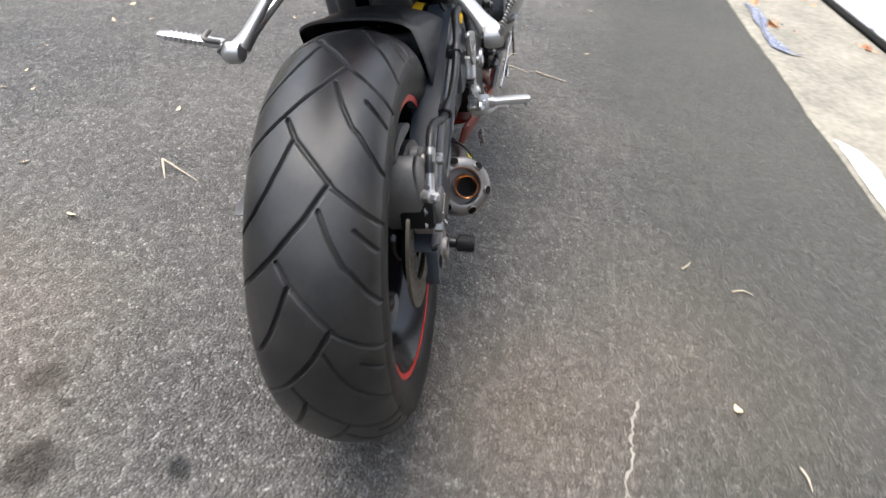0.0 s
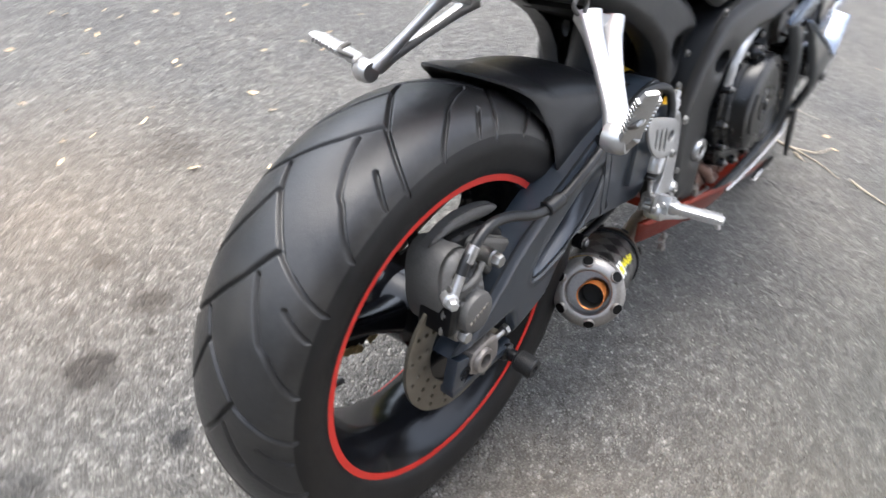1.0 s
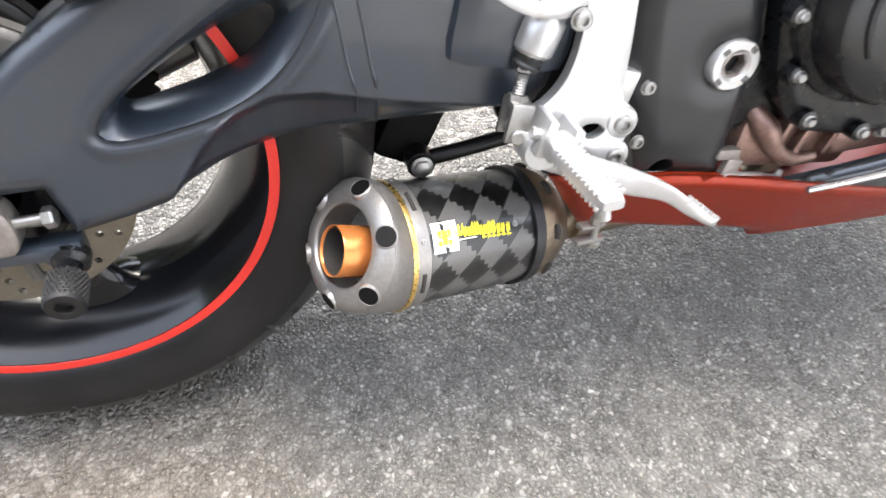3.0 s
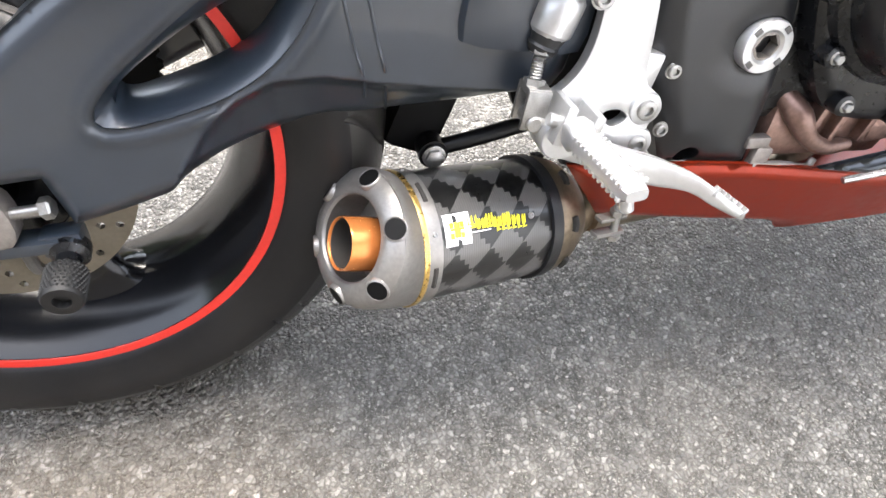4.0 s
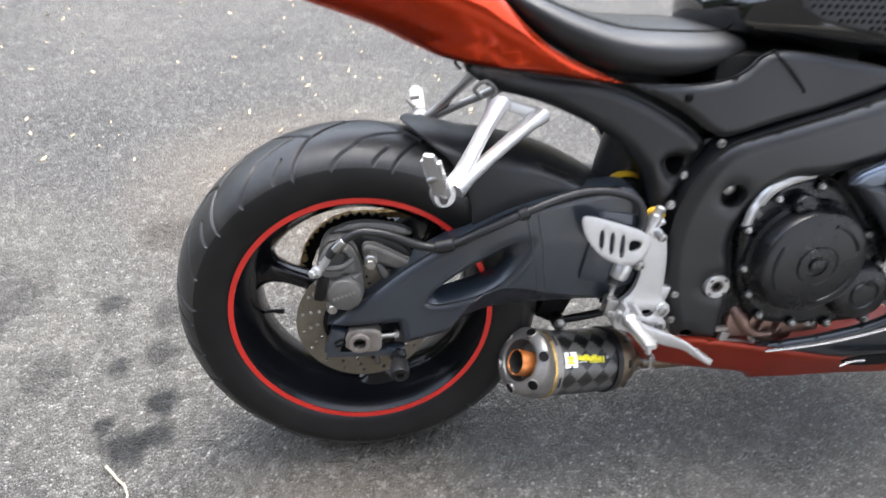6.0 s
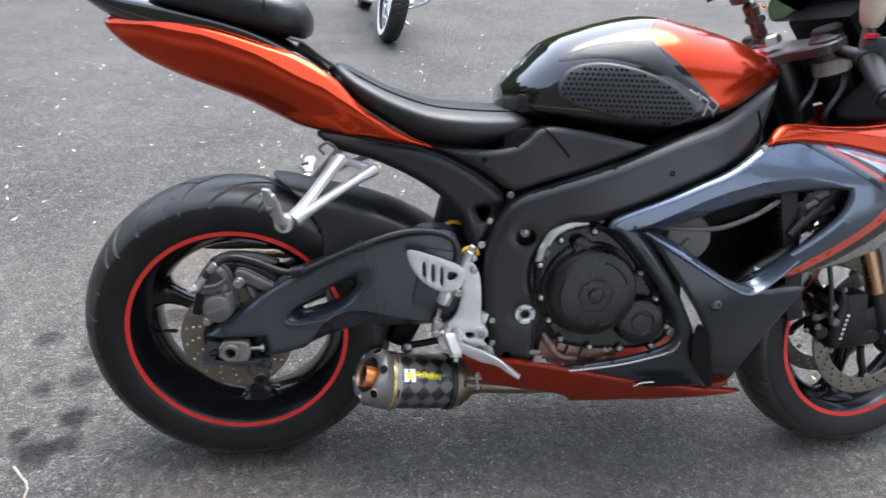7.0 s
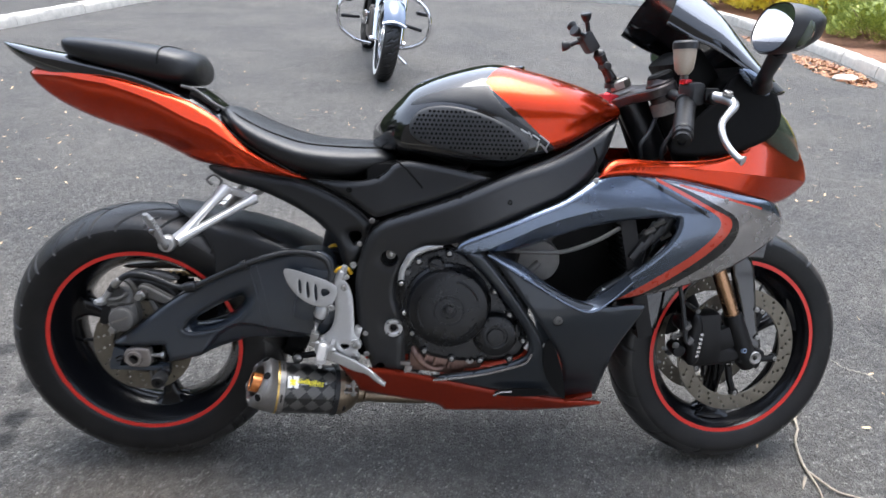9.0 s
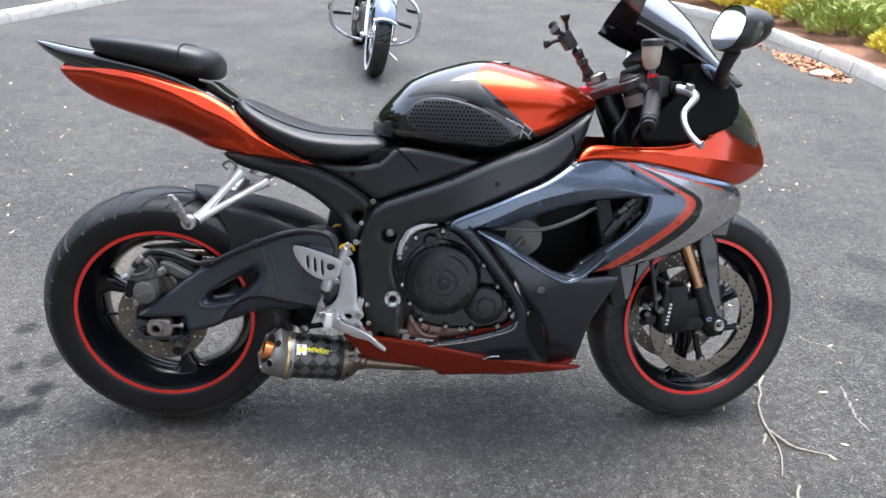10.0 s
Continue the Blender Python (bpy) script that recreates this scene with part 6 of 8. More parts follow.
g.make("battery_box", M_DARK, bike, "black box under the seat")

# -- passenger footrests --
def passenger_rest(s, folded, out):
    y = lambda a: s * a
    f3 = lambda x, a, z: Vector((x, s * a, z))
    g = Geo()
    foot, knee = f3(.120, out, .585), f3(.135, out - .006, .588)
    for top in (f3(.212, .110, .684), f3(.272, .110, .664)):
        d = top - knee
        rings = []
        for k in range(7):
            t = k / 6
            w = .0145 - .004 * math.sin(math.pi * t) + (.003 if k in (0, 6) else 0)
            p = knee.lerp(top, t)
            _, a, b = axes(d)
            rings.append([p + a * (w * math.copysign(abs(math.cos(q)) ** .6, math.cos(q))) + b * (w * .65 * math.copysign(abs(math.sin(q)) ** .6, math.sin(q))) for q in np.linspace(0, 2 * math.pi, 16, endpoint=False)])
        g.add(*rings_mesh(rings))
    g.add(*block(f3(.242, .108, .672), (.075, .012, .016), spin(0, 18, 0), 0.3))
    g.add(*turned([(0.014, -.014), (0.017, -.008), (0.017, .008), (0.014, .014)], foot, (0.1, s, 0), 24))
    ob = g.make("passenger_footrest", M_ALU, bike, "bright alloy passenger footrest bracket")
    if folded:
        tip, root = f3(.098, .252, .652), f3(.118, out + .014, .587)
    else:
        tip, root = f3(.118, .300, .622), f3(.118, out + .012, .600)
    d = tip - root
    _, a, b = axes(d)
    rings = []
    for t, w in ((0, .0115), (.08, .013), (.2, .0115), (.9, .010), (1, .0075)):
        p = root.lerp(tip, t)
        rings.append([p + a * (w * math.copysign(abs(math.cos(q)) ** .5, math.cos(q))) + b * (w * .42 * math.copysign(abs(math.sin(q)) ** .5, math.sin(q))) for q in np.linspace(0, 2 * math.pi, 16, endpoint=False)])
    pg = Geo().add(*rings_mesh(rings))
    peg = pg.make("peg", M_ALU, ob, "bright passenger peg")
    for k in range(9):
        p = root.lerp(tip, .25 + k * .075)
        for w in (-.011, .011):
            pts, fs = block((0, 0, 0), (.0034, .005, .0075), None, .1)
            Geo().add([Matrix((d.normalized(), a, b)).transposed() @ Vector(q) + p + a * w for q in pts], fs).make("tread_tooth", M_ALU, peg)
    pin = Geo().add(*rod(foot + Vector((0, s * .004, -.012)), foot + Vector((0, s * .022, .008)), .007, 14)).add(*hose([foot + Vector((-.01, s * .012, .02)), foot + Vector((-.02, s * .03, .03)), foot + Vector((0, s * .03, .035))], .004, 8))
    pin.make("hinge_pin", M_CALIPER if s > 0 else M_BOLT, ob, "hinge pin and spring")
    Geo().add(*hose([f3(.185, .112, .69), f3(.175, .112, .702), f3(.19, .112, .712), f3(.205, .112, .70), f3(.2, .112, .688)], .003, 8)).make("strap_hook", M_CALIPER, ob, "small strap hook")


passenger_rest(-1, True, .210)
passenger_rest(1, False, .190)

# -- rider's right footrest, brake pedal and master cylinder --
HANG = rounded([(.440, .482), (.452, .494), (.468, .490), (.482, .462), (.486, .40), (.485, .362), (.500, .354), (.502, .338), (.492, .330), (.494, .312), (.486, .302), (.470, .305), (.448, .330), (.42, .334), (.400, .332), (.398, .356), (.425, .366), (.441, .39), (.446, .43)], times=2)
hanger = panel("footrest_hanger", HANG, lambda x, z: -0.1455 - 0.10 * np.clip(.37 - z, 0, .07), M_ALU, bike, "satin alloy footrest hanger plate", holes=[rounded([(.452, .345), (.468, .347), (.478, .338), (.462, .330)], times=2)], thick=0.010, step=0.010, roll=0.0004, width=0.0012)
HEEL = rounded([(.333, .518), (.352, .518), (.40, .503), (.440, .488), (.452, .474), (.446, .45), (.434, .432), (.402, .434), (.372, .450), (.346, .480)], times=2)
slits = [rounded([(x0, z0), (x0 + .0075, z0 - .002), (x0 + .0085, z1), (x0 + .001, z1 + .002)], times=1) for x0, z0, z1 in ((.366, .496, .462), (.383, .491, .452), (.400, .486, .445))]
slits.append(rounded([(.416, .476), (.432, .474), (.436, .463), (.420, .455), (.414, .462)], times=2))
heel = panel("heel_guard", HEEL, -0.1535, M_ALU, hanger, "satin alloy heel guard with slots", holes=slits, thick=0.004, step=0.009, roll=0.0003, width=0.0012)
for x, z, r_ in ((.437, .432, .0065), (.466, .478, .006)):
    screw((x, -.1545, z), RIGHT, r_, hanger)
for x, z in ((.489, .344), (.487, .315)):
    Geo().add(*turned([(0.0135, 0), (0.0125, 0.003), (0.0105, 0.0035)], (x, -.147, z), RIGHT, 28)).make("counterbore", M_ALU, hanger)
    screw((x, -.149, z), RIGHT, .0078, hanger, h=.005)
Geo().add(*block((.492, -.132, .368), (.016, .016, .030), spin(0, 15, 0), .2)).make("frame_lug", M_ALU, hanger)
# black sheet added so that the gap behind the footrest stays dark
guard = panel("inner_guard", rounded([(.40, .30), (.42, .50), (.52, .50), (.60, .42), (.60, .285), (.50, .275)]), -.06, M_DARK, bike, "black sheet added to darken the gap behind the footrest", thick=.01)
# master cylinder, its clevis and push rod
g = Geo().add(*rod((.462, -.134, .510), (.444, -.136, .472), .0105, 18)).add(*rod((.467, -.134, .522), (.460, -.134, .504), .008, 6)).add(*rod((.452, -.136, .488), (.474, -.136, .499), .0055, 10))
mc = g.make("rear_master_cylinder", M_ALU, bike, "silver rear brake master cylinder")
Geo().add(*turned([(.0125, 0), (.0150, .003), (.0155, .012), (.0155, .026), (.0135, .029), (.0135, .040), (.010, .044)], (.409, -.138, .404), (.38, .02, 1), 12)).make("cylinder_body", M_ALU, mc, "faceted silver cylinder body")
Geo().add(*turned([(0.013, 0), (0.012, .004), (0.0105, .008), (0.0115, .010), (0.009, .015), (0.006, .016)], (.410, -.138, .406), (-.4, 0, -1), 20)).make("rubber_boot", M_PLASTIC, mc, "black rubber boot")
prof = [(.0040, 0)]
for i in range(14):
    prof += [(.0050, .002 + i * .002), (.0041, .003 + i * .002)]
push = Geo().add(*turned(prof, (.405, -.140, .396), (-.007, -.006, -.028), 14)).make("push_rod", M_BOLT, mc, "threaded push rod")
for q in ((.400, -.1445, .376), (.4052, -.1405, .397)):
    Geo().add(*turned([(0.008, 0), (0.008, .005)], q, (-.25, -.2, -1), 6)).make("lock_nut", M_BOLT, push)
g = Geo().add(*block((.3985, -.155, .357), (.018, .004, .03), spin(0, 10, 0), .3)).add(*block((.3985, -.137, .357), (.018, .004, .03), spin(0, 10, 0), .3)).add(*block((.4005, -.146, .370), (.018, .02, .006), spin(0, 10, 0), .3))
g.add(*rod((.397, -.160, .348), (.397, -.132, .348), .006, 14))
g.make("clevis", M_BOLT, mc, "clevis joint with pin")
# pedal pivot and lever arm
g = Geo().add(*turned([(0.0155, -.012), (0.017, -.008), (0.017, .012), (0.0155, .016)], (.417, -.150, .337), RIGHT, 28))
g.add(*hose([(.399, -.150, .348), (.408, -.152, .342), (.42, -.158, .336)], .009, 12))
rows = []
for x, y_, z, w, h in catmull_rows([(.418, -.158, .334, .007, .013), (.455, -.165, .317, .0045, .0105), (.488, -.172, .305, .0045, .0110), (.517, -.185, .298, .0045, .0070), (.533, -.195, .289, .0055, .0060), (.547, -.200, .280, .007, .0045), (.557, -.203, .2735, .005, .003)], 4):
    rows.append([Vector((x + 0.3 * h * math.sin(q), y_ + w * math.copysign(abs(math.cos(q)) ** .4, math.cos(q)), z + h * math.copysign(abs(math.sin(q)) ** .4, math.sin(q)))) for q in np.linspace(0, 2 * math.pi, 16, endpoint=False)])
g.add(*rings_mesh(rows))
pedal = g.make("brake_pedal", M_ALU, bike, "bright alloy rear brake pedal")
for i in range(6):
    p = Vector((.533, -.197, .295)).lerp(Vector((.556, -.206, .278)), i / 5)
    Geo().add(*block(p, (.0025, .005, .008), spin(0, 35, 0), .1)).make("pedal_tread", M_ALU, pedal)
# rider's peg
root, tip = Vector((.421, -.172, .348)), Vector((.426, -.258, .350))
d, a, b = axes(tip - root)
g = Geo()
rings = []
for t, w, h in ((0, .010, .010), (.12, .011, .011), (.2, .0105, .0065), (.9, .0098, .0058), (1, .0075, .004)):
    p = root.lerp(tip, t)
    rings.append([p + a * (w * math.copysign(abs(math.cos(q)) ** .5, math.cos(q))) + b * (h * math.copysign(abs(math.sin(q)) ** .5, math.sin(q))) for q in np.linspace(0, 2 * math.pi, 16, endpoint=False)])
g.add(*rings_mesh(rings))
basis = Matrix((d, a, b)).transposed()
teeth = []
for k in range(11):
    p = root.lerp(tip, .25 + k * .067)
    for s in (-1, 1):
        for hgt in (-1, 1):
            pts, fs = block((0, 0, 0), (.0026, .0030, .0035), None, .15)
            teeth.append(([basis @ Vector(q) + p + a * (s * .0085) + b * (hgt * .0052) for q in pts], fs))
peg = g.make("rider_peg", M_ALU, bike, "serrated alloy rider footpeg")
for pts, fs in teeth:
    Geo().add(pts, fs).make("tread_tooth", M_ALU, peg)
g = Geo().add(*block((.414, -.160, .352), (.008, .03, .03), spin(0, 20, 0), .25)).add(*block((.436, -.160, .342), (.008, .03, .03), spin(0, 20, 0), .25)).add(*rod((.404, -.166, .356), (.446, -.166, .337), .0048, 12))
g.make("peg_hinge", M_ALU, peg, "peg hinge fork and pin")
Geo().add(*rod(tip + Vector((-.002, .008, -.006)), tip + Vector((-.001, .006, -.016)), .0045, 14, .0015)).make("peg_feeler", M_ALU, peg, "lean feeler under the peg")

# -- silencer --
can_a, can_b = Vector((.246, -.1185, .2296)), Vector((.496, -.0535, .1850))
cd = (can_b - can_a).normalized()
_, cu, cv = axes(cd)
L0 = (can_b - can_a).length


def can_point(s, ang, r):
    return can_a + cd * s + (cu * math.cos(ang) + cv * math.sin(ang)) * r


CR = 0.0572
sleeve_n, sleeve_m = 64, 24
verts, uvs, faces = [], [], []
for i in range(sleeve_m + 1):
    s = .070 + (.200 - .070) * i / sleeve_m
    r = CR * (1.0 + 0.02 * math.sin(math.pi * i / sleeve_m)) * (1 - .02 * i / sleeve_m)
    for j in range(sleeve_n + 1):
        ang = 2 * math.pi * j / sleeve_n
        verts.append(can_point(s, ang, r))
        uvs.append((j / sleeve_n, i / sleeve_m))
n = sleeve_n + 1
faces = [(i * n + j, (i + 1) * n + j, (i + 1) * n + j + 1, i * n + j + 1) for i in range(sleeve_m) for j in range(sleeve_n)]
silencer = finish("silencer", verts, faces, M_CARBON, bike, "carbon fibre silencer with machined end cap", 60)
layer = silencer.data.uv_layers.new(name="UVMap")
for lp in silencer.data.loops:
    layer.data[lp.index].uv = uvs[lp.vertex_index]
# end cap: a bent collar that turns the round mouth up and outwards, with drilled scallops round the outlet
MOUTH, MOUTH_N = Vector((.263, -.126, .245)), Vector((.794, .376, -.478)).normalized()
PIPE, PIPE_N = Vector((.2518, -.135, .2487)), Vector((.89, .242, -.387)).normalized()


def bent_ring(t, r, off, n=72):
    """A ring of the cap: t = 0 square to the can at its band, t = 1 in the plane of the mouth."""
    nrm = cd.lerp(MOUTH_N, t).normalized()
    c = (can_a + cd * .0555).lerp(MOUTH, t) + nrm * off
    a = (Vector((0, 0, 1)) - nrm * nrm.z).normalized()
    b = nrm.cross(a)
    return [c + (a * math.cos(q) + b * math.sin(q)) * r for q in np.linspace(0, 2 * math.pi, n, endpoint=False)]


CAP_ROWS = [(0, .0592, .001), (0.08, .0594, 0), (.3, .0596, 0), (.55, .0595, 0), (.75, .0590, .001), (.88, .0580, .002), (1, .0562, .0055), (1, .0535, .0025), (1, .0500, .0002), (1, .0450, -.0018), (1, .0400, -.0026), (1, .0374, -.0020), (1, .0357, 0), (1, .0360, .006), (1, .0375, .022), (1, .0375, .034), (1, .001, .034)]
cap = Geo().add(*rings_mesh([bent_ring(*r) for r in CAP_ROWS], False)).make("end_cap", M_CAP, silencer, "grey machined end cap")
for k in range(6):
    q = radians(-7 + 60 * k)
    a = (Vector((0, 0, 1)) - MOUTH_N * MOUTH_N.z).normalized()
    rad = a * math.cos(q) + MOUTH_N.cross(a) * math.sin(q)
    nrm = (rad * .62 - MOUTH_N * .78).normalized()
    p = MOUTH + rad * .0510 + MOUTH_N * .0012
    t = nrm.cross(MOUTH_N).normalized()
    w = t.cross(nrm)
    rings = [[p + nrm * h + t * (q1 * math.cos(v_)) + w * (q1 * math.sin(v_)) for v_ in np.linspace(0, 2 * math.pi, 20, endpoint=False)] for h, q1 in ((-.003, .0104), (.0010, .0098), (.0017, .0088), (.0012, .0084))]
    hole = Geo().add(*rings_mesh(rings, False)).make("scallop", M_CAP, cap, "drilled scallop")
    # shade of the hole, painted as a near-black disc on the cap
    Geo().add(*rings_mesh([rings[3], [v_ + nrm * .0004 for v_ in rings[3]]])).make("scallop_floor", M_DARK, hole)
for s0, s1, r, mm, nm, lb in ((.0555, .060, .0604, M_BRASS, "gold_band", "gold heat-tinted band"), (.060, .0725, .0598, M_CAP, "clamp_band", "slotted steel band"), (.186, .197, .0602, M_PLASTIC, "mount_strap", "black mounting strap")):
    Geo().add(*turned([(r - .006, s0), (r, s0), (r + .0003, (s0 + s1) / 2), (r, s1), (r - .006, s1)], can_a, cd, 72, closed=True)).make(nm, mm, silencer, lb)
for k in range(10):
    a = 2 * math.pi * k / 10
    if k % 2:
        screw(can_point(.066, a, .0596), can_point(0, a, 1) - can_point(0, a, 0), .0022, silencer, h=.002, name="rivet")
    else:
        pts = [can_point(.066, a + q, .0599) for q in np.linspace(-.16, .16, 7)]
        # band slot as a dark strip, its shade put into the colour
        Geo().add(*hose(pts, .0022, 6, 2)).make("band_slot", M_SOOT_SHADE, silencer)
# outlet
Geo().add(*turned([(.0205, .001), (.0215, .0003), (.0222, .002), (.0225, .045), (.0200, .045), (.0200, .002)], PIPE, PIPE_N, 48, closed=True)).make("outlet", M_COPPER, silencer, "copper-coloured outlet pipe")
Geo().add(*turned([(.0200, .0025), (.0197, .0025), (.0197, .04), (.0, .04), (.0, .041), (.0200, .041)], PIPE, PIPE_N, 40, closed=True)).make("outlet_soot", M_SOOT_SHADE, silencer)
# front cone, clamp, strap bolt
Geo().add(*turned([(.0575, .198), (.0575, .208), (.053, .222), (.042, .238), (.030, .248), (.026, .27)], can_a, cd, 56)).make("inlet_cone", M_STEEL_HOT, silencer, "heat-tinted steel inlet cone")
for k in range(8):
    a = 2 * math.pi * (k + .5) / 8
    # cone slot as a dark strip, its shade put into the colour
    Geo().add(*hose([can_point(.212, a - .12, .0567), can_point(.213, a, .0571), can_point(.212, a + .12, .0567)], .0035, 6)).make("cone_slot", M_SOOT_SHADE, silencer)
sb = Geo().add(*block((.478, -.150, .230), (.030, .010, .004), spin(0, 8, 12), .25)).add(*block((.480, -.148, .244), (.028, .010, .004), spin(0, 8, 12), .25)).make("strap_lug", M_CAP, silencer, "steel strap lugs")
Geo().add(*rod((.484, -.150, .220), (.484, -.150, .258), .0035, 12)).add(*turned([(.0065, 0), (.0065, .005)], (.484, -.150, .248), (0, 0, 1), 6)).add(*turned([(.0065, 0), (.0065, .005)], (.484, -.150, .222), (0, 0, 1), 6)).make("strap_bolt", M_BOLT, silencer, "strap clamp bolt")
Geo().add(*hose([(.50, -.070, .186), (.56, -.048, .170), (.64, -.030, .159), (.74, -.02, .162), (.82, 0, .20)], .017, 16)).make("link_pipe", M_STEEL_HOT, silencer, "heat-tinted link pipe")
# maker's label: white square with a yellow figure and a yellow stroke band, drawn as plain shapes
def wrapped(name, s0, s1, a0, a1, lift, material, label, skew=0.0):
    v, f = [], []
    for lv in (lift, lift - .0008):
        for i in range(5):
            for j in range(9):
                s = s0 + (s1 - s0) * i / 4
                a = a0 + (a1 - a0) * j / 8 + skew * i / 4
                v.append(can_point(s, a, CR * (1.0 + 0.02 * math.sin(math.pi * (s - .07) / .13)) * (1 - .02 * (s - .07) / .13) + lv))
    for i in range(4):
        for j in range(8):
            q = (i * 9 + j, (i + 1) * 9 + j, (i + 1) * 9 + j + 1, i * 9 + j + 1)
            f += [q, tuple(45 + k for k in q[::-1])]
    return finish(name, v, f, material, silencer, label, smooth=True)
# label: angle 0 faces right, negative angles lie higher
wrapped("label_white", .0765, .1010, -.875, -.415, .0006, M_STICK_W, "white square of the maker's label")
wrapped("label_black", .0850, .0885, -.875, -.72, .0010, M_STICK_K, "black stroke on the label", skew=.05)
wrapped("label_black", .0875, .0915, -.52, -.415, .0010, M_STICK_K, "black stroke on the label", skew=.05)
wrapped("label_figure", .0850, .0905, -.745, -.53, .0013, M_STICK_Y, "yellow figure on the label")
wrapped("label_figure", .0815, .0945, -.665, -.635, .0014, M_STICK_Y, "yellow figure on the label")
for s0 in (.0812, .0912):
    wrapped("label_figure", s0, s0 + .0032, -.75, -.67, .0014, M_STICK_Y, "yellow figure on the label")
    wrapped("label_figure", s0, s0 + .0032, -.60, -.52, .0014, M_STICK_Y, "yellow figure on the label")
for k, (w, h0, h1) in enumerate(((.011, .10, .02), (.0032, .05, .05), (.004, .05, .05), (.008, .11, .045), (.0032, .05, .05), (.004, .05, .05), (.0035, .09, .05), (.0035, .10, .05), (.004, .05, .05), (.0032, .05, .05), (.004, .05, .05))):
    s = (.0985, .1075, .1120, .1165, .1235, .1280, .1330, .1375, .1425, .1475, .1530)[k]
    mid = -.655 + .0045 * k
    for q in ((0, w * .55) if w < .0045 else (0, w * .35, w * .7)):
        wrapped("label_stroke", s + q, s + q + .0014, mid - h0, mid + h1, .0008, M_STICK_Y, "yellow lettering band, unreadable", skew=-.055)
    wrapped("label_stroke", s, s + w * .8, mid + h1 * .55, mid + h1 * .55 + .022, .0009, M_STICK_Y, "yellow lettering band, unreadable", skew=-.01)
wrapped("label_stroke", .0975, .1180, -.690, -.672, .0009, M_STICK_Y, "yellow lettering band, unreadable", skew=.02)
for k in range(6):
    s = .1265 + k * .0054
    wrapped("label_stroke", s, s + .0015, -.585 + .004 * k, -.515 + .004 * k, .0008, M_STICK_Y, "yellow lettering band, unreadable", skew=-.045)
    wrapped("label_stroke", s, s + .0038, -.545 + .004 * k, -.528 + .004 * k, .0009, M_STICK_Y, "yellow lettering band, unreadable", skew=-.01)
wrapped("label_stroke", .1020, .1200, -.575, -.560, .0008, M_STICK_W, "fine white line on the label")
screw(can_point(.163, -.66, CR * 1.008), can_point(0, -.66, 1) - can_point(0, -.66, 0), .0024, silencer, h=.002, name="rivet")
# embossed word on the end cap
for k, ch in enumerate("MAGNESIUM"):
    a = -.075 - k * .066
    rad = cu * math.cos(a) + cv * math.sin(a)
    nrm = (rad * .99 - cd * .13).normalized()
    tang = (-cu * math.sin(a) + cv * math.cos(a))
    upv = nrm.cross(-tang)
    m4 = Matrix((-tang, upv, nrm)).transposed().to_4x4()
    m4.translation = can_a + cd * .036 + rad * .0583
    lettering(ch, .0062, m4, M_CASE, cap, "cap_letter", "raised letter on the cap")

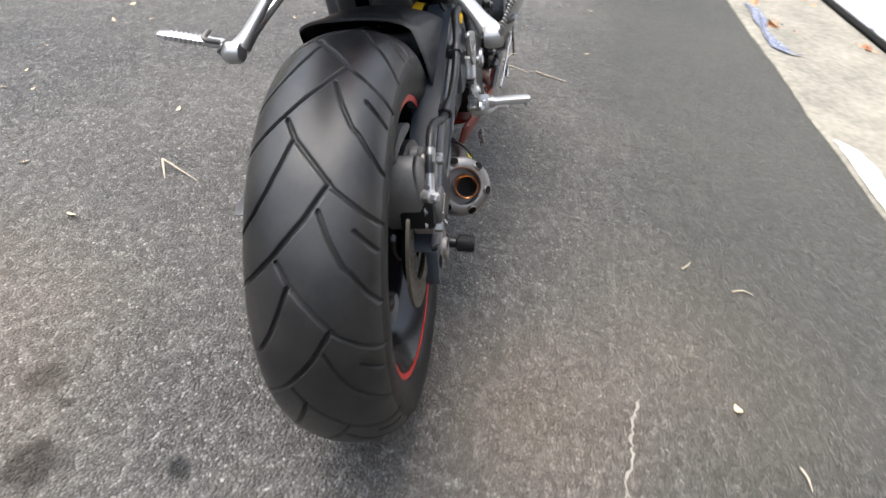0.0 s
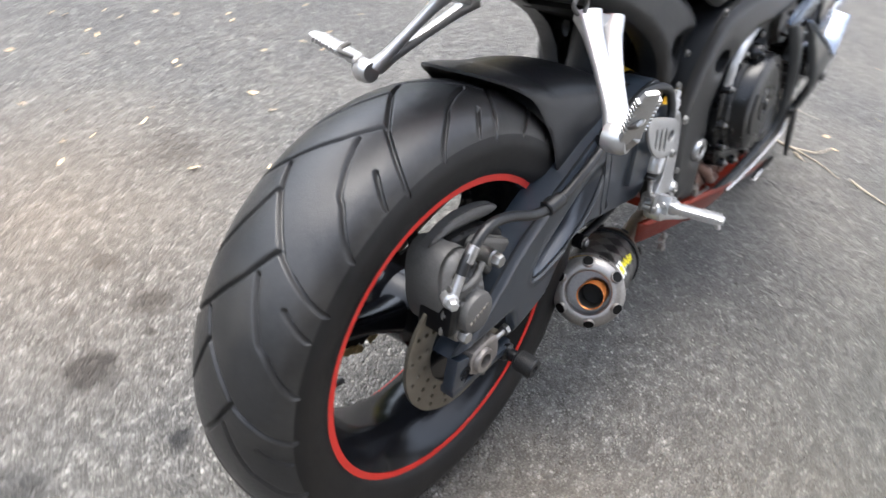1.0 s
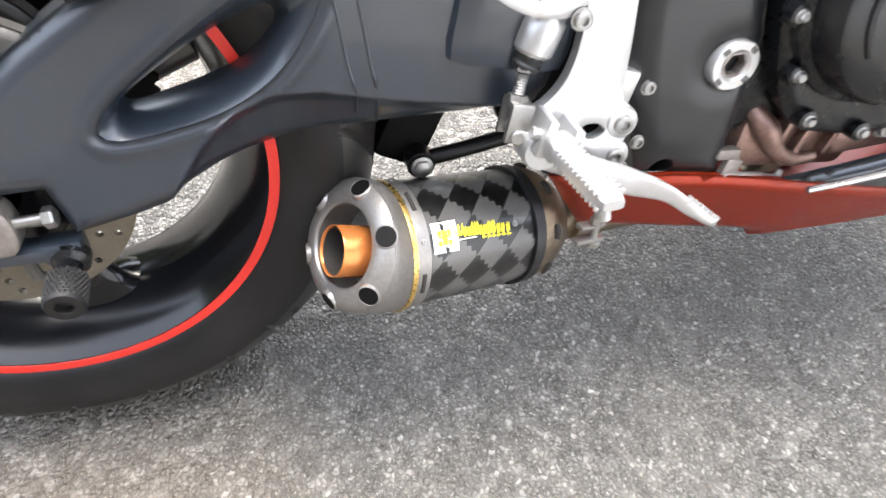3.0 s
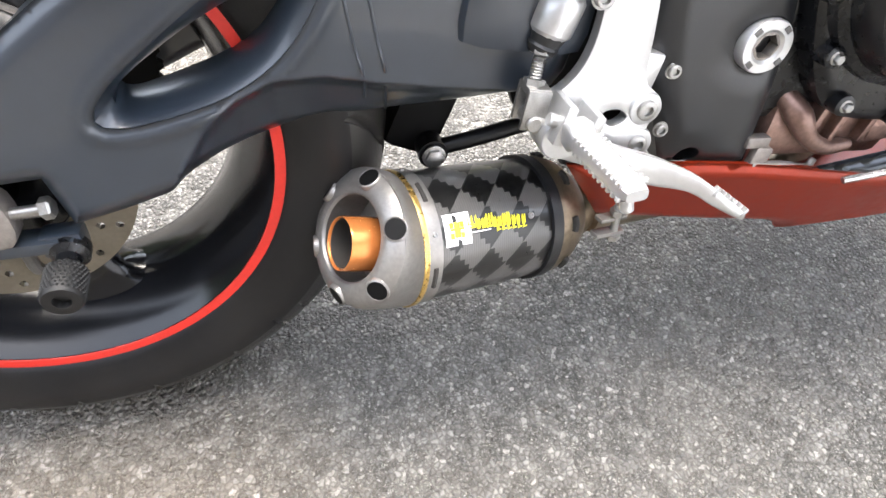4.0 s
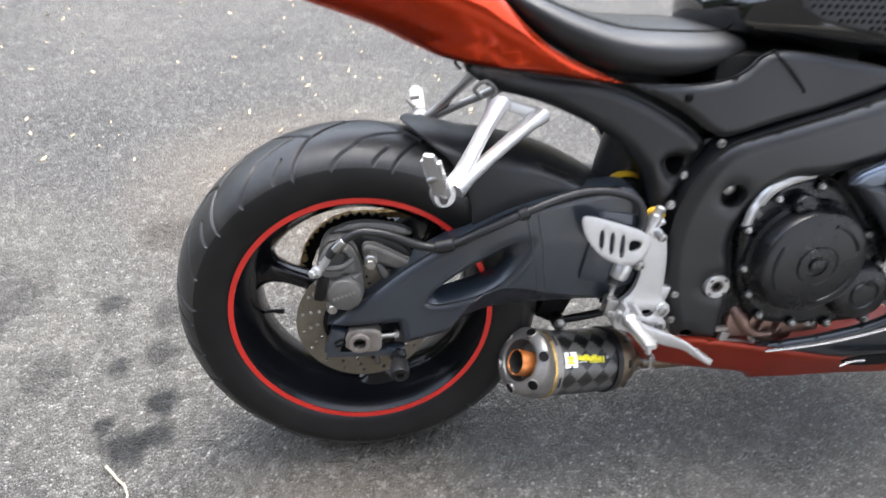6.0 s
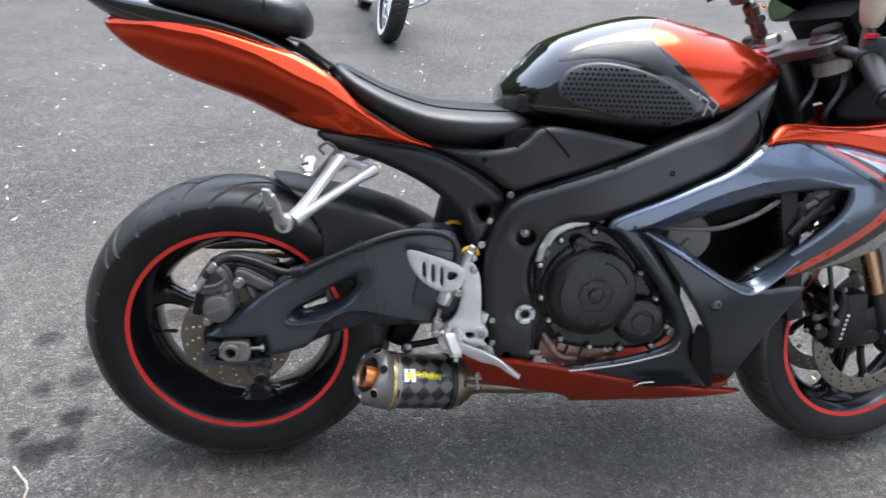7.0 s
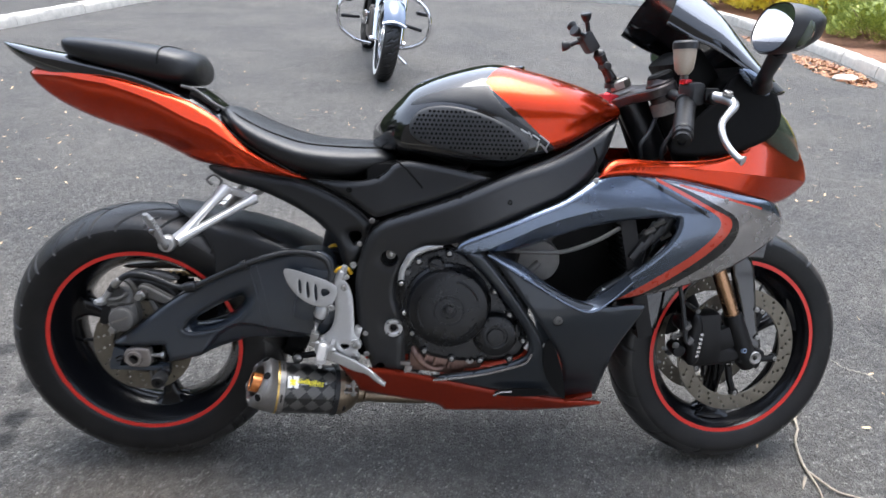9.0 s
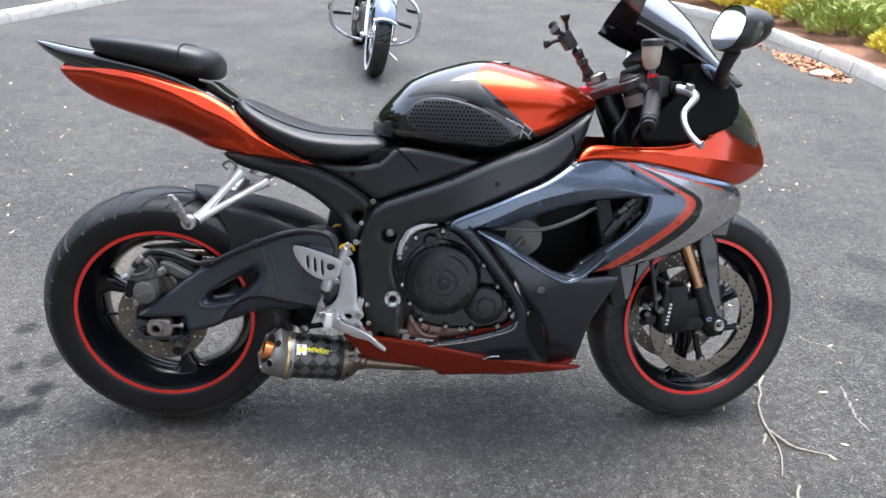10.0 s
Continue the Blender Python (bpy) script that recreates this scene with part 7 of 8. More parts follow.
# -- front end --
def side_fork(s):
    foot, head = Vector((1.398, s * .100, .300)), Vector((1.125, s * .100, .930))
    d = (head - foot).normalized()
    f0 = Geo().add(*rod(foot + d * .10, foot + d * .30, .0168, 28)).make("fork_leg", M_FORK, bike, "gold fork leg")
    g = Geo().add(*rod(foot + d * .26, foot + d * .70, .027, 28)).add(*turned([(.027, -.012), (.030, -.01), (.030, .004), (.027, .006)], foot + d * .26, d, 28))
    g.make("fork_tube", M_DARK, f0, "black upper fork tube")
    g = Geo().add(*turned([(.018, -.035), (.024, -.02), (.025, 0), (.024, .07), (.022, .105), (.020, .11)], foot, d, 24)).add(*block(foot + Vector((.012, 0, -.004)), (.06, .036, .05), spin(0, 23, 0), .3))
    g.add(*block(foot + Vector((-.05, 0, .045)), (.07, .024, .055), spin(0, -15, 0), .3))
    g.make("fork_bottom", M_CALIPER_BLACK, f0, "black fork bottom casting")
    ax = Geo().add(*turned([(.006, 0), (.006, .004), (.0135, .006), (.0155, .004), (.0155, -.02)], foot + Vector((.014, s * .02, -.003)), (0, s, 0), 24)).make("axle_nut", M_BOLT, f0, "bright front axle end")
    screw(foot + Vector((-.016, s * .02, .016)), (0, s, 0), .0065, f0, material=M_BLUE)
    # radial caliper
    if s < 0:
        c = panel("front_caliper", rounded([(1.262, .416), (1.279, .413), (1.291, .391), (1.295, .35), (1.290, .298), (1.275, .283), (1.261, .290), (1.256, .35)], times=2), -.130, M_CALIPER_BLACK, bike, "black radial front brake caliper", thick=.050, step=.009, roll=.009, width=.012)
        Geo().add(*block((1.305, -.100, .352), (.065, .052, .125), spin(0, -6, 0), .28)).make("caliper_half", M_CALIPER_BLACK, c)
        for x, z, r in ((1.247, .385, .016), (1.240, .322, .016)):
            Geo().add(*turned([(r, -.03), (r, .006), (r * .85, .010), (r * .5, .0105)], (x, -.112, z), RIGHT, 24)).make("piston_boss", M_CALIPER_BLACK, c)
        panel("caliper_mount", rounded([(1.268, .276), (1.335, .280), (1.397, .290), (1.392, .325), (1.345, .330), (1.300, .318), (1.270, .300)], times=2), -.112, M_CALIPER_BLACK, c, "black caliper mount", thick=.03, step=.012, roll=.007, width=.010)
        for i in range(6):
            Geo().add(*block((1.2785 + .0012 * i, -.1312, .314 + .0105 * i), (.0065, .0012, .0075), spin(0, 80, 0), 0)).make("caliper_mark", M_SILVER, c, "pale unreadable caliper lettering")
        for x, z, r in ((1.222, .358, .006), (1.247, .365, .007), (1.231, .335, .0065), (1.205, .327, .005), (1.196, .292, .0045), (1.274, .420, .005), (1.270, .300, .004)):
            screw((x, -.118, z), RIGHT, r, c, socket=False, material=M_CALIPER)
        Geo().add(*rod((1.222, -.116, .352), (1.252, -.116, .366), .0055, 12)).add(*rod((1.247, -.116, .362), (1.243, -.116, .392), .006, 12)).make("bleed_fitting", M_CALIPER, c, "dull hose fitting")
    else:
        g = Geo().add(*block((1.292, s * .098, .362), (.052, .062, .135), spin(0, -12, 0), .28)).add(*block((1.27, s * .112, .362), (.045, .03, .12), spin(0, -12, 0), .3))
        c = g.make("front_caliper", M_CALIPER_BLACK, bike, "black radial front brake caliper")
    g = Geo().add(*hose([(1.25, s * .118, .335), (1.232, s * .118, .345), (1.226, s * .118, .375), (1.215, s * .115, .44), (1.195, s * .11, .52)], .0052, 10))
    h = g.make("front_brake_hose", M_PLASTIC, bike, "black front brake hose")
    for p in ((1.235, s * .118, .338), (1.226, s * .118, .372)):
        Geo().add(*rod(p, Vector(p) + Vector((.012, 0, .012)), .0075, 12)).make("hose_fitting", M_CALIPER, h)
    dk = disc("front_brake_disc", AX_F, s * .064 - .0025, .155, .118, 24, front_wheel, "drilled steel front brake disc", waves=0)
    for k in range(5):
        a = radians(100 + 72 * k + 30)
        q = AX_F + Vector((.112 * math.cos(a), s * .060, .112 * math.sin(a)))
        g = Geo().add(*hose([AX_F + Vector((.045 * math.cos(a - .3), s * .055, .045 * math.sin(a - .3))), AX_F + Vector((.08 * math.cos(a - .12), s * .058, .08 * math.sin(a - .12))), q], .0085, 8)).add(*turned([(.011, -.005), (.011, .005), (.006, .006)], q, (0, s, 0), 16))
        g.make("disc_carrier_arm", M_CALIPER_BLACK, front_wheel)
        screw(q + Vector((0, s * .005, 0)), (0, s, 0), .0055, front_wheel)
    for o in (f0, h) if s < 0 else (f0, c, h):
        steered(o)


side_fork(-1)
side_fork(1)


def front_mudguard():
    rows = []
    for i in range(33):
        a = radians(80 + (164 - 80) * i / 32)
        rg = []
        for j in range(21):
            w = 2 * j / 20 - 1
            y = .072 * math.sin(w * math.pi / 2 * .98)
            r = .320 - .035 * (1 - math.cos(w * math.pi / 2)) - (.05 * max(0, abs(w) - .8) / .2)
            rg.append(AX_F + Vector((r * math.cos(a), y, r * math.sin(a))))
        rows.append(rg)
    v = [p for r in rows for p in r]
    n = 21
    f = [(i * n + j, (i + 1) * n + j, (i + 1) * n + j + 1, i * n + j + 1) for i in range(32) for j in range(20)]
    k = len(v)
    v += [p + (AX_F - p).normalized() * .003 for p in v]
    loop = list(range(n)) + [i * n + n - 1 for i in range(1, 33)] + [32 * n + j for j in range(n - 2, -1, -1)] + [i * n for i in range(31, 0, -1)]
    f += [tuple(k + i for i in t[::-1]) for t in f] + [(a, b, b + k, a + k) for a, b in zip(loop, loop[1:] + loop[:1])]
    ob = finish("front_mudguard", v, f, M_BLACK_GLOSS, bike, "black front mudguard", 50)
    leg = rounded([(1.345, .53), (1.405, .545), (1.425, .45), (1.44, .35), (1.462, .30), (1.43, .27), (1.405, .33), (1.385, .42)], times=2)
    panel("mudguard_leg", leg, -.088, M_BLACK_GLOSS, ob, "black mudguard side stay", thick=.008, roll=.006, width=.01)
    for x, z in ((1.428, .405), (1.436, .335)):
        screw((x, -.09, z), RIGHT, .005, ob)
    return ob


steered(front_mudguard())
steered(front_wheel)

# yokes, stem, clip-ons
plan = rounded([(-.022, -.138), (.026, -.136), (.042, -.10), (.030, -.055), (.024, 0), (.030, .055), (.042, .10), (.026, .136), (-.022, .138), (-.040, .10), (-.046, .06), (-.078, .030), (-.078, -.030), (-.046, -.06), (-.040, -.10)], times=2)
tilt = spin(0, -23.5, 0)
rings = [[Vector((1.122, 0, .906)) + tilt @ Vector((x * k, y * (1 - (1 - k) * .35), h)) for x, y in plan] for h, k in ((-.011, .93), (-.009, 1.0), (.008, 1.0), (.011, .94))]
g = Geo().add(*rings_mesh(rings))
yoke = g.make("top_yoke", M_CLAMP, bike, "grey alloy top yoke")
for s in (-1, 1):
    d = Vector((-.399, 0, .917))
    g = Geo().add(*turned([(.030, -.03), (.030, .012), (.026, .016), (.024, .024), (.012, .026), (.011, .03), (.0, .03)], (1.128, s * .1, .912), d, 28))
    g.make("fork_cap", M_CLAMP, yoke, "fork cap")
    g = Geo().add(*turned([(.034, -.055), (.034, -.028)], (1.128, s * .1, .912), d, 28, caps=True))
    g.make("clip_on_clamp", M_CASE, yoke, "bright clip-on clamp ring")
g = Geo().add(*turned([(.022, 0), (.022, .016), (.016, .02), (.012, .02), (.011, .012), (0, .012)], (1.083, 0, .915), (-.399, 0, .917), 6))
g.make("stem_nut", M_BOLT, yoke, "bright stem nut")
g = Geo().add(*rod((1.045, -.02, .885), (1.045, .02, .885), .018, 18)).add(*block((1.05, 0, .885), (.04, .05, .03), None, .25))
g.make("ignition_lock", M_RED_ANOD, yoke, "reddish ignition lock")
Geo().add(*rod((1.18, 0, .76), (1.10, 0, .90), .035, 24)).make("steering_head", M_FRAME, yoke)
Geo().add(*hose([(1.13, -.09, .86), (1.11, -.10, .82), (1.09, -.10, .79), (1.10, -.09, .76)], .0045, 8)).make("control_cable", M_PLASTIC, yoke, "black control cable")
Geo().add(*hose([(1.15, -.12, .88), (1.15, -.13, .83), (1.13, -.12, .78), (1.15, -.10, .74)], .005, 8)).make("control_cable", M_PLASTIC, yoke, "black control cable")
steered(yoke)
# handlebars, already turned with the fork
GR0, GR1 = Vector((1.160, -.185, .893)), Vector((1.090, -.350, .818))
gd = (GR1 - GR0).normalized()
g = Geo().add(*rod(Vector((1.15, -.12, .905)), GR0, .012, 16)).add(*rod(GR0, GR0.lerp(GR1, .08), .021, 20))
bar = g.make("right_handlebar", M_PLASTIC, bike, "black right clip-on handlebar")
prof = [(.0190, .010), (.0215, .014), (.0215, .020), (.0185, .022)]
for i in range(18):
    prof += [(.0178, .024 + i * .0070), (.0186, .0272 + i * .0070)]
prof += [(.0188, .152), (.017, .155)]
Geo().add(*turned(prof, GR0, gd, 24)).make("grip", M_RUBBER, bar, "black ribbed rubber grip")
g = Geo().add(*turned([(.017, .156), (.0185, .160), (.0185, .172), (.0145, .175), (.0155, .178), (.0155, .186), (.008, .1875), (.007, .182), (.0, .182)], GR0, gd, 24))
g.make("bar_end_weight", M_CALIPER_BLACK, bar, "black bar end weight")
g = Geo().add(*block((1.163, -.20, .905), (.035, .04, .045), spin(0, 0, 25), .25)).add(*block((1.175, -.19, .90), (.03, .03, .03), None, .25))
g.make("switch_box", M_PLASTIC, bar, "black switch box")
Geo().add(*block((1.148, -.20, .928), (.018, .018, .010), spin(0, 0, 20), .3)).make("kill_switch", M_RED_ANOD, bar, "red kill switch")
# brake lever
lv = [(1.200, -.215, .902), (1.222, -.235, .895), (1.228, -.25, .884), (1.212, -.262, .868), (1.196, -.275, .852), (1.190, -.295, .832), (1.193, -.315, .812), (1.204, -.338, .792), (1.210, -.346, .788)]
g = Geo().add(*hose(lv, .007, 12, 6, radii=[.010, .010, .009, .0075, .007, .0065, .006, .0065, .0095]))
lever = g.make("brake_lever", M_ALU, bar, "bright front brake lever")
screw((1.218, -.238, .905), (0.1, -.3, 1), .009, bar)
g = Geo().add(*rod((1.185, -.15, .905), (1.205, -.22, .898), .014, 18)).add(*block((1.20, -.20, .905), (.03, .03, .025), None, .25))
g.make("front_master_cylinder", M_CALIPER_BLACK, bar, "black front brake master cylinder")
g = Geo().add(*turned([(.011, 0), (.018, .01), (.021, .03), (.022, .045), (.022, .048)], (1.142, -.200, .942), (-.05, 0, 1), 28))
res = g.make("fluid_reservoir", M_FLUID, bike, "cloudy brake fluid reservoir")
Geo().add(*turned([(.024, .048), (.024, .060), (.021, .064), (0, .064)], (1.142, -.200, .942), (-.05, 0, 1), 28)).make("reservoir_cap", M_PLASTIC, res, "black reservoir cap")
g = Geo().add(*hose([(1.145, -.20, .942), (1.150, -.20, .925), (1.17, -.19, .915), (1.185, -.18, .908)], .006, 10)).add(*block((1.15, -.185, .93), (.01, .02, .05), None, .2))
g.make("reservoir_stalk", M_CALIPER, res)
# far handlebar
L0_, L1_ = Vector((1.20, .16, .90)), Vector((1.12, .345, .85))
g = Geo().add(*rod(Vector((1.17, .1, .905)), L0_, .012, 14)).add(*rod(L0_, L1_, .017, 18)).add(*block((1.19, .18, .90), (.04, .04, .04), None, .25))
g.make("left_handlebar", M_PLASTIC, bike, "black left clip-on handlebar")

# phone holder on a jointed arm
g = Geo().add(*turned([(.016, 0), (.016, .01), (.010, .014), (.009, .03)], (1.062, 0, .915), (-.1, 0, 1), 20))
arm_pts = [Vector((1.058, 0, .935)), Vector((1.045, 0, .955)), Vector((1.028, 0, .985)), Vector((1.008, 0, 1.010))]
for p, r in ((arm_pts[0], .014), (arm_pts[2], .014)):
    g.add(*turned([(r * math.sin(math.pi * k / 8) + 1e-4, -r * math.cos(math.pi * k / 8)) for k in range(9)], p, (0, 0, 1), 18))
for s in (-1, 1):
    g.add(*hose([arm_pts[0] + Vector((0, s * .012, 0)), arm_pts[1] + Vector((0, s * .009, .002)), arm_pts[2] + Vector((0, s * .012, 0))], .009, 10))
g.add(*rod((1.040, -.03, .962), (1.040, .02, .962), .009, 10))
holder = g.make("phone_holder", M_PLASTIC, bike, "black sprung phone holder on a ball arm")
g = Geo().add(*block((1.000, 0, 1.012), (.028, .05, .045), spin(0, -35, 0), .25))
for dx, dy, dz in ((-.030, -.03, .015), (-.012, -.02, .042), (-.035, .02, -.005), (-.02, .045, .03)):
    a0, b0 = Vector((1.0, dy * .4, 1.012)), Vector((1.0 + dx, dy, 1.012 + dz))
    g.add(*hose([a0, a0.lerp(b0, .6) + Vector((0, 0, .004)), b0], .005, 10))
    dd = (b0 - a0).normalized()
    g.add(*turned([(.005, 0), (.009, .004), (.0125, .016), (.011, .019)], b0, dd, 14))
g.make("claw", M_PLASTIC, holder, "rubber-tipped claws")

# side stand on the far side
g = Geo().add(*hose([(.62, .13, .27), (.63, .20, .14), (.60, .257, -.035)], .011, 12)).add(*block((.605, .262, -.055), (.07, .05, .008), spin(-14, 0, 0), .3))
g.make("side_stand", M_PLASTIC, bike, "black side stand, down")

# ---- the place ----
def ground_sheet():
    xs = np.unique(np.r_[-300, -60, -20, -10, np.linspace(-6, 8, 57), 12, 25, 60, 300])
    ys = np.unique(np.r_[-300, -60, -20, -8, np.linspace(-3, 12, 61), 20, 60, 300])
    v, f = [], []
    for x in xs:
        for y in ys:
            near = max(abs(x - 1), abs(y - 1)) < 8
            z = 0.0
            if near and (x - .7) ** 2 + y ** 2 > 1.4:
                z = 0.006 * noise.noise(Vector((x * .6, y * .6, 3)))
            v.append((x, y, z))
    n = len(ys)
    f = [(i * n + j, (i + 1) * n + j, (i + 1) * n + j + 1, i * n + j + 1) for i in range(len(xs) - 1) for j in range(n - 1)]
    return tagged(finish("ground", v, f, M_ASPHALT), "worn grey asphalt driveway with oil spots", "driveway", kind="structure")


ground_sheet()


def slab(name, x0, x1, y0, y1, z0, z1, material, bevel=.008):
    bm = bmesh.new()
    bmesh.ops.create_cube(bm, size=1, matrix=Matrix.Translation(((x0 + x1) / 2, (y0 + y1) / 2, (z0 + z1) / 2)) @ Matrix.Diagonal((x1 - x0, y1 - y0, z1 - z0, 1)))
    bmesh.ops.bevel(bm, geom=bm.edges[:], offset=bevel, segments=2, affect="EDGES")
    me = bpy.data.meshes.new(name)
    bm.to_mesh(me)
    bm.free()
    me.materials.append(material)
    return new(name, me)


# concrete apron before the garage, worn along its edge
def apron():
    nx = 160
    v, f = [], []
    xs = np.linspace(-6, 9, nx)
    for i, x in enumerate(xs):
        e = -1.318 - .036 * x + .02 * noise.noise(Vector((x * 2.1, 0, 0))) + .012 * noise.noise(Vector((x * 9, 1, 0)))
        for y, z in ((e, -.02), (e, .004), (e - .012, .010), (e - .10, .011), (-1.9, .013), (-2.12, .016)):
            v.append((x, y, z + .002 * noise.noise(Vector((x * 5, y * 5, 2)))))
    f = [(i * 6 + j, i * 6 + j + 1, (i + 1) * 6 + j + 1, (i + 1) * 6 + j) for i in range(nx - 1) for j in range(5)]
    return tagged(finish("apron", v, [t[::-1] for t in f], M_CONCRETE), "pale worn concrete apron", "pavement", kind="structure")


apron()


def worn_edge():
    """A patch of pale worn coating along the apron's edge."""
    v, f = [], []
    n = 40
    for i in range(n + 1):
        x = .45 + .98 * i / n
        e = -1.318 - .036 * x + .02 * noise.noise(Vector((x * 2.1, 0, 0))) - .014
        w = (.085 + .03 * noise.noise(Vector((x * 7, 4, 0)))) * min(1, (n - i) / 3 + .15)
        for k in range(4):
            v.append((x, e - w * k / 3 + .006 * noise.noise(Vector((x * 22, k, 1))), .0145 + .0012 * noise.noise(Vector((x * 30, k, 5)))))
    f = [(i * 4 + j, i * 4 + j + 1, (i + 1) * 4 + j + 1, (i + 1) * 4 + j)[::-1] for i in range(n) for j in range(3)]
    return tagged(finish("worn_coating", v, f, M_KERB), "pale worn coating along the concrete edge", "pavement", kind="structure")


worn_edge()
# garage wall with a white sectional door
wall = slab("wall_south", -9, 12, -2.50, -2.21, -.05, 3.3, M_WALL, .01)
tagged(wall, "plain rendered house wall", "wall", kind="structure")
door = tagged(new("door_1"), "white sectional garage door", "garage door", kind="structure")
for k in range(4):
    for i in range(4):
        x0 = .5 + i * 1.22
        bm = bmesh.new()
        bmesh.ops.create_cube(bm, size=1, matrix=Matrix.Translation((x0 + .6, -2.18, .03 + .27 + k * .545)) @ Matrix.Diagonal((1.20, .05, .53, 1)))
        bmesh.ops.bevel(bm, geom=bm.edges[:], offset=.012, segments=2, affect="EDGES")
        part("door_panel", bm, M_DOOR, door)
bm = bmesh.new()
bmesh.ops.create_cube(bm, size=1, matrix=Matrix.Translation((2.95, -2.165, .035)) @ Matrix.Diagonal((4.9, .05, .03, 1)))
part("door_seal", bm, M_PLASTIC, door, "black bottom seal")


# kerbs: cast lengths end to end
def kerb_run(pts, w, h, seed):
    rnd = random.Random(seed)
    path = [Vector((x, y, 0)) for x, y in pts]
    made = []
    for a, b in zip(path, path[1:]):
        n = max(1, round((b - a).length / .9))
        for k in range(n):
            p, q = a.lerp(b, k / n), a.lerp(b, (k + 1) / n)
            d = (q - p).normalized()
            s = Vector((-d.y, d.x, 0))
            g = Geo()
            rings = []
            m = 8
            for i in range(m + 1):
                c = p.lerp(q, .004 + .992 * i / m)
                jit = lambda: rnd.uniform(-.006, .006)
                rings.append([c + s * o + Vector((0, 0, z)) + Vector((0, jit(), jit())) for o, z in ((0, -.03), (0, h * .6), (.012, h * .93), (.035, h), (w - .03, h), (w, h * .9), (w, -.03))])
            g.add(*rings_mesh(rings))
            ob = g.make("kerb_stone", M_KERB, None, "pale rough stone kerb length", 50)
            made.append(ob)
    return made


kerb = tagged(new("kerb"), "pale weathered stone kerb", "kerb", kind="structure")
RIGHT_KERB = [(4.7, 2.2), (4.98, 4.1), (5.22, 5.6), (5.30, 6.8), (5.28, 8.2), (5.1, 9.5), (4.6, 10.3), (3.6, 10.75), (2.0, 10.9), (0.3, 10.9), (-1.6, 10.6), (-2.7, 9.8), (-3.2, 8.4), (-3.65, 6.2), (-4.1, 4.2), (-4.6, 2.0)]
for ob in kerb_run([(x, y) for x, y in RIGHT_KERB[::-1]], .15, .12, 5):
    ob.parent = kerb


# planting bed behind the kerb
def bed():
    v, f = [], []
    edge = RIGHT_KERB[:9]
    n = 8
    for i, (x, y) in enumerate(edge):
        a = Vector((x, y, 0))
        out = (a - Vector((1.0, 4.0, 0))).normalized()
        for j in range(n):
            p = a + out * (.13 + j * .9)
            v.append((p.x, p.y, .085 + .05 * min(j, 2) + .05 * noise.noise(p * 2)))
    f = [(i * n + j, i * n + j + 1, (i + 1) * n + j + 1, (i + 1) * n + j) for i in range(len(edge) - 1) for j in range(n - 1)]
    return tagged(finish("planting_bed", v, f, M_MULCH), "reddish bark mulch bed", "garden bed", kind="structure")


bed()


def shrub(name, x, y, r, h, material, label, seed, needles):
    """A low spreading shrub: stems, then many small upturned sprays."""
    rnd = random.Random(seed)
    e = new(name)
    e.location = (x, y, .12)
    tagged(e, label, "shrub", group="shrubs in the bed")
    g = Geo()
    for k in range(9):
        a, q = rnd.uniform(0, 6.28), rnd.uniform(.4, .9)
        g.add(*hose([(0, 0, -.03), (math.cos(a) * r * .3, math.sin(a) * r * .3, h * .35), (math.cos(a) * r * q, math.sin(a) * r * q, h * rnd.uniform(.5, .9))], .012, 6, 3, radii=[.014, .009, .004]))
    g.make("stems", M_BARK, e)
    v, f = [], []
    for c in range(needles):
        a, rr = rnd.uniform(0, 6.28), r * math.sqrt(rnd.random())
        hh = h * (1 - .75 * (rr / r) ** 2) * rnd.uniform(.55, 1.08)
        p = Vector((math.cos(a) * rr, math.sin(a) * rr, hh))
        out = Vector((math.cos(a + rnd.uniform(-.8, .8)), math.sin(a + rnd.uniform(-.8, .8)), rnd.uniform(.2, 1.3))).normalized()
        side = out.cross(Vector((rnd.uniform(-1, 1), rnd.uniform(-1, 1), 1))).normalized()
        ln = rnd.uniform(.05, .11)
        for s in range(5):
            b = p + out * ln * s * .22
            for sg in (-1, 1):
                d = (out * .7 + side * sg).normalized()
                wv = d.cross(out).normalized()
                L = ln * .5 * (1 - s * .13)
                k = len(v)
                v += [tuple(b), tuple(b + d * L * .5 + wv.cross(d) * .007), tuple(b + d * L), tuple(b + d * L * .5 - wv.cross(d) * .007)]
                f.append((k, k + 1, k + 2, k + 3))
    finish("foliage", v, f, material, e, smooth=False)
    return e


SHRUBS = [(6.35, 7.0, .75, .55, 1), (6.1, 8.6, .7, .5, 0), (5.75, 10.0, .7, .5, 1), (6.55, 5.6, .8, .6, 1), (6.05, 4.35, .6, .5, 0), (7.3, 6.3, .9, .8, 1), (7.2, 7.9, .9, .8, 0), (7.1, 4.9, .9, .75, 0), (4.9, 11.0, .7, .5, 0), (3.5, 11.7, .8, .6, 1), (6.9, 9.6, .9, .8, 1), (8.2, 7.2, 1.0, 1.0, 1), (8.2, 5.4, 1.0, 1.0, 0), (6.0, 11.4, .9, .8, 1), (5.75, 3.3, .5, .45, 0), (5.95, 5.0, .5, .42, 0), (6.0, 6.3, .5, .40, 1), (6.05, 7.6, .55, .45, 0), (5.9, 9.3, .5, .42, 0), (5.3, 10.7, .5, .4, 1)]
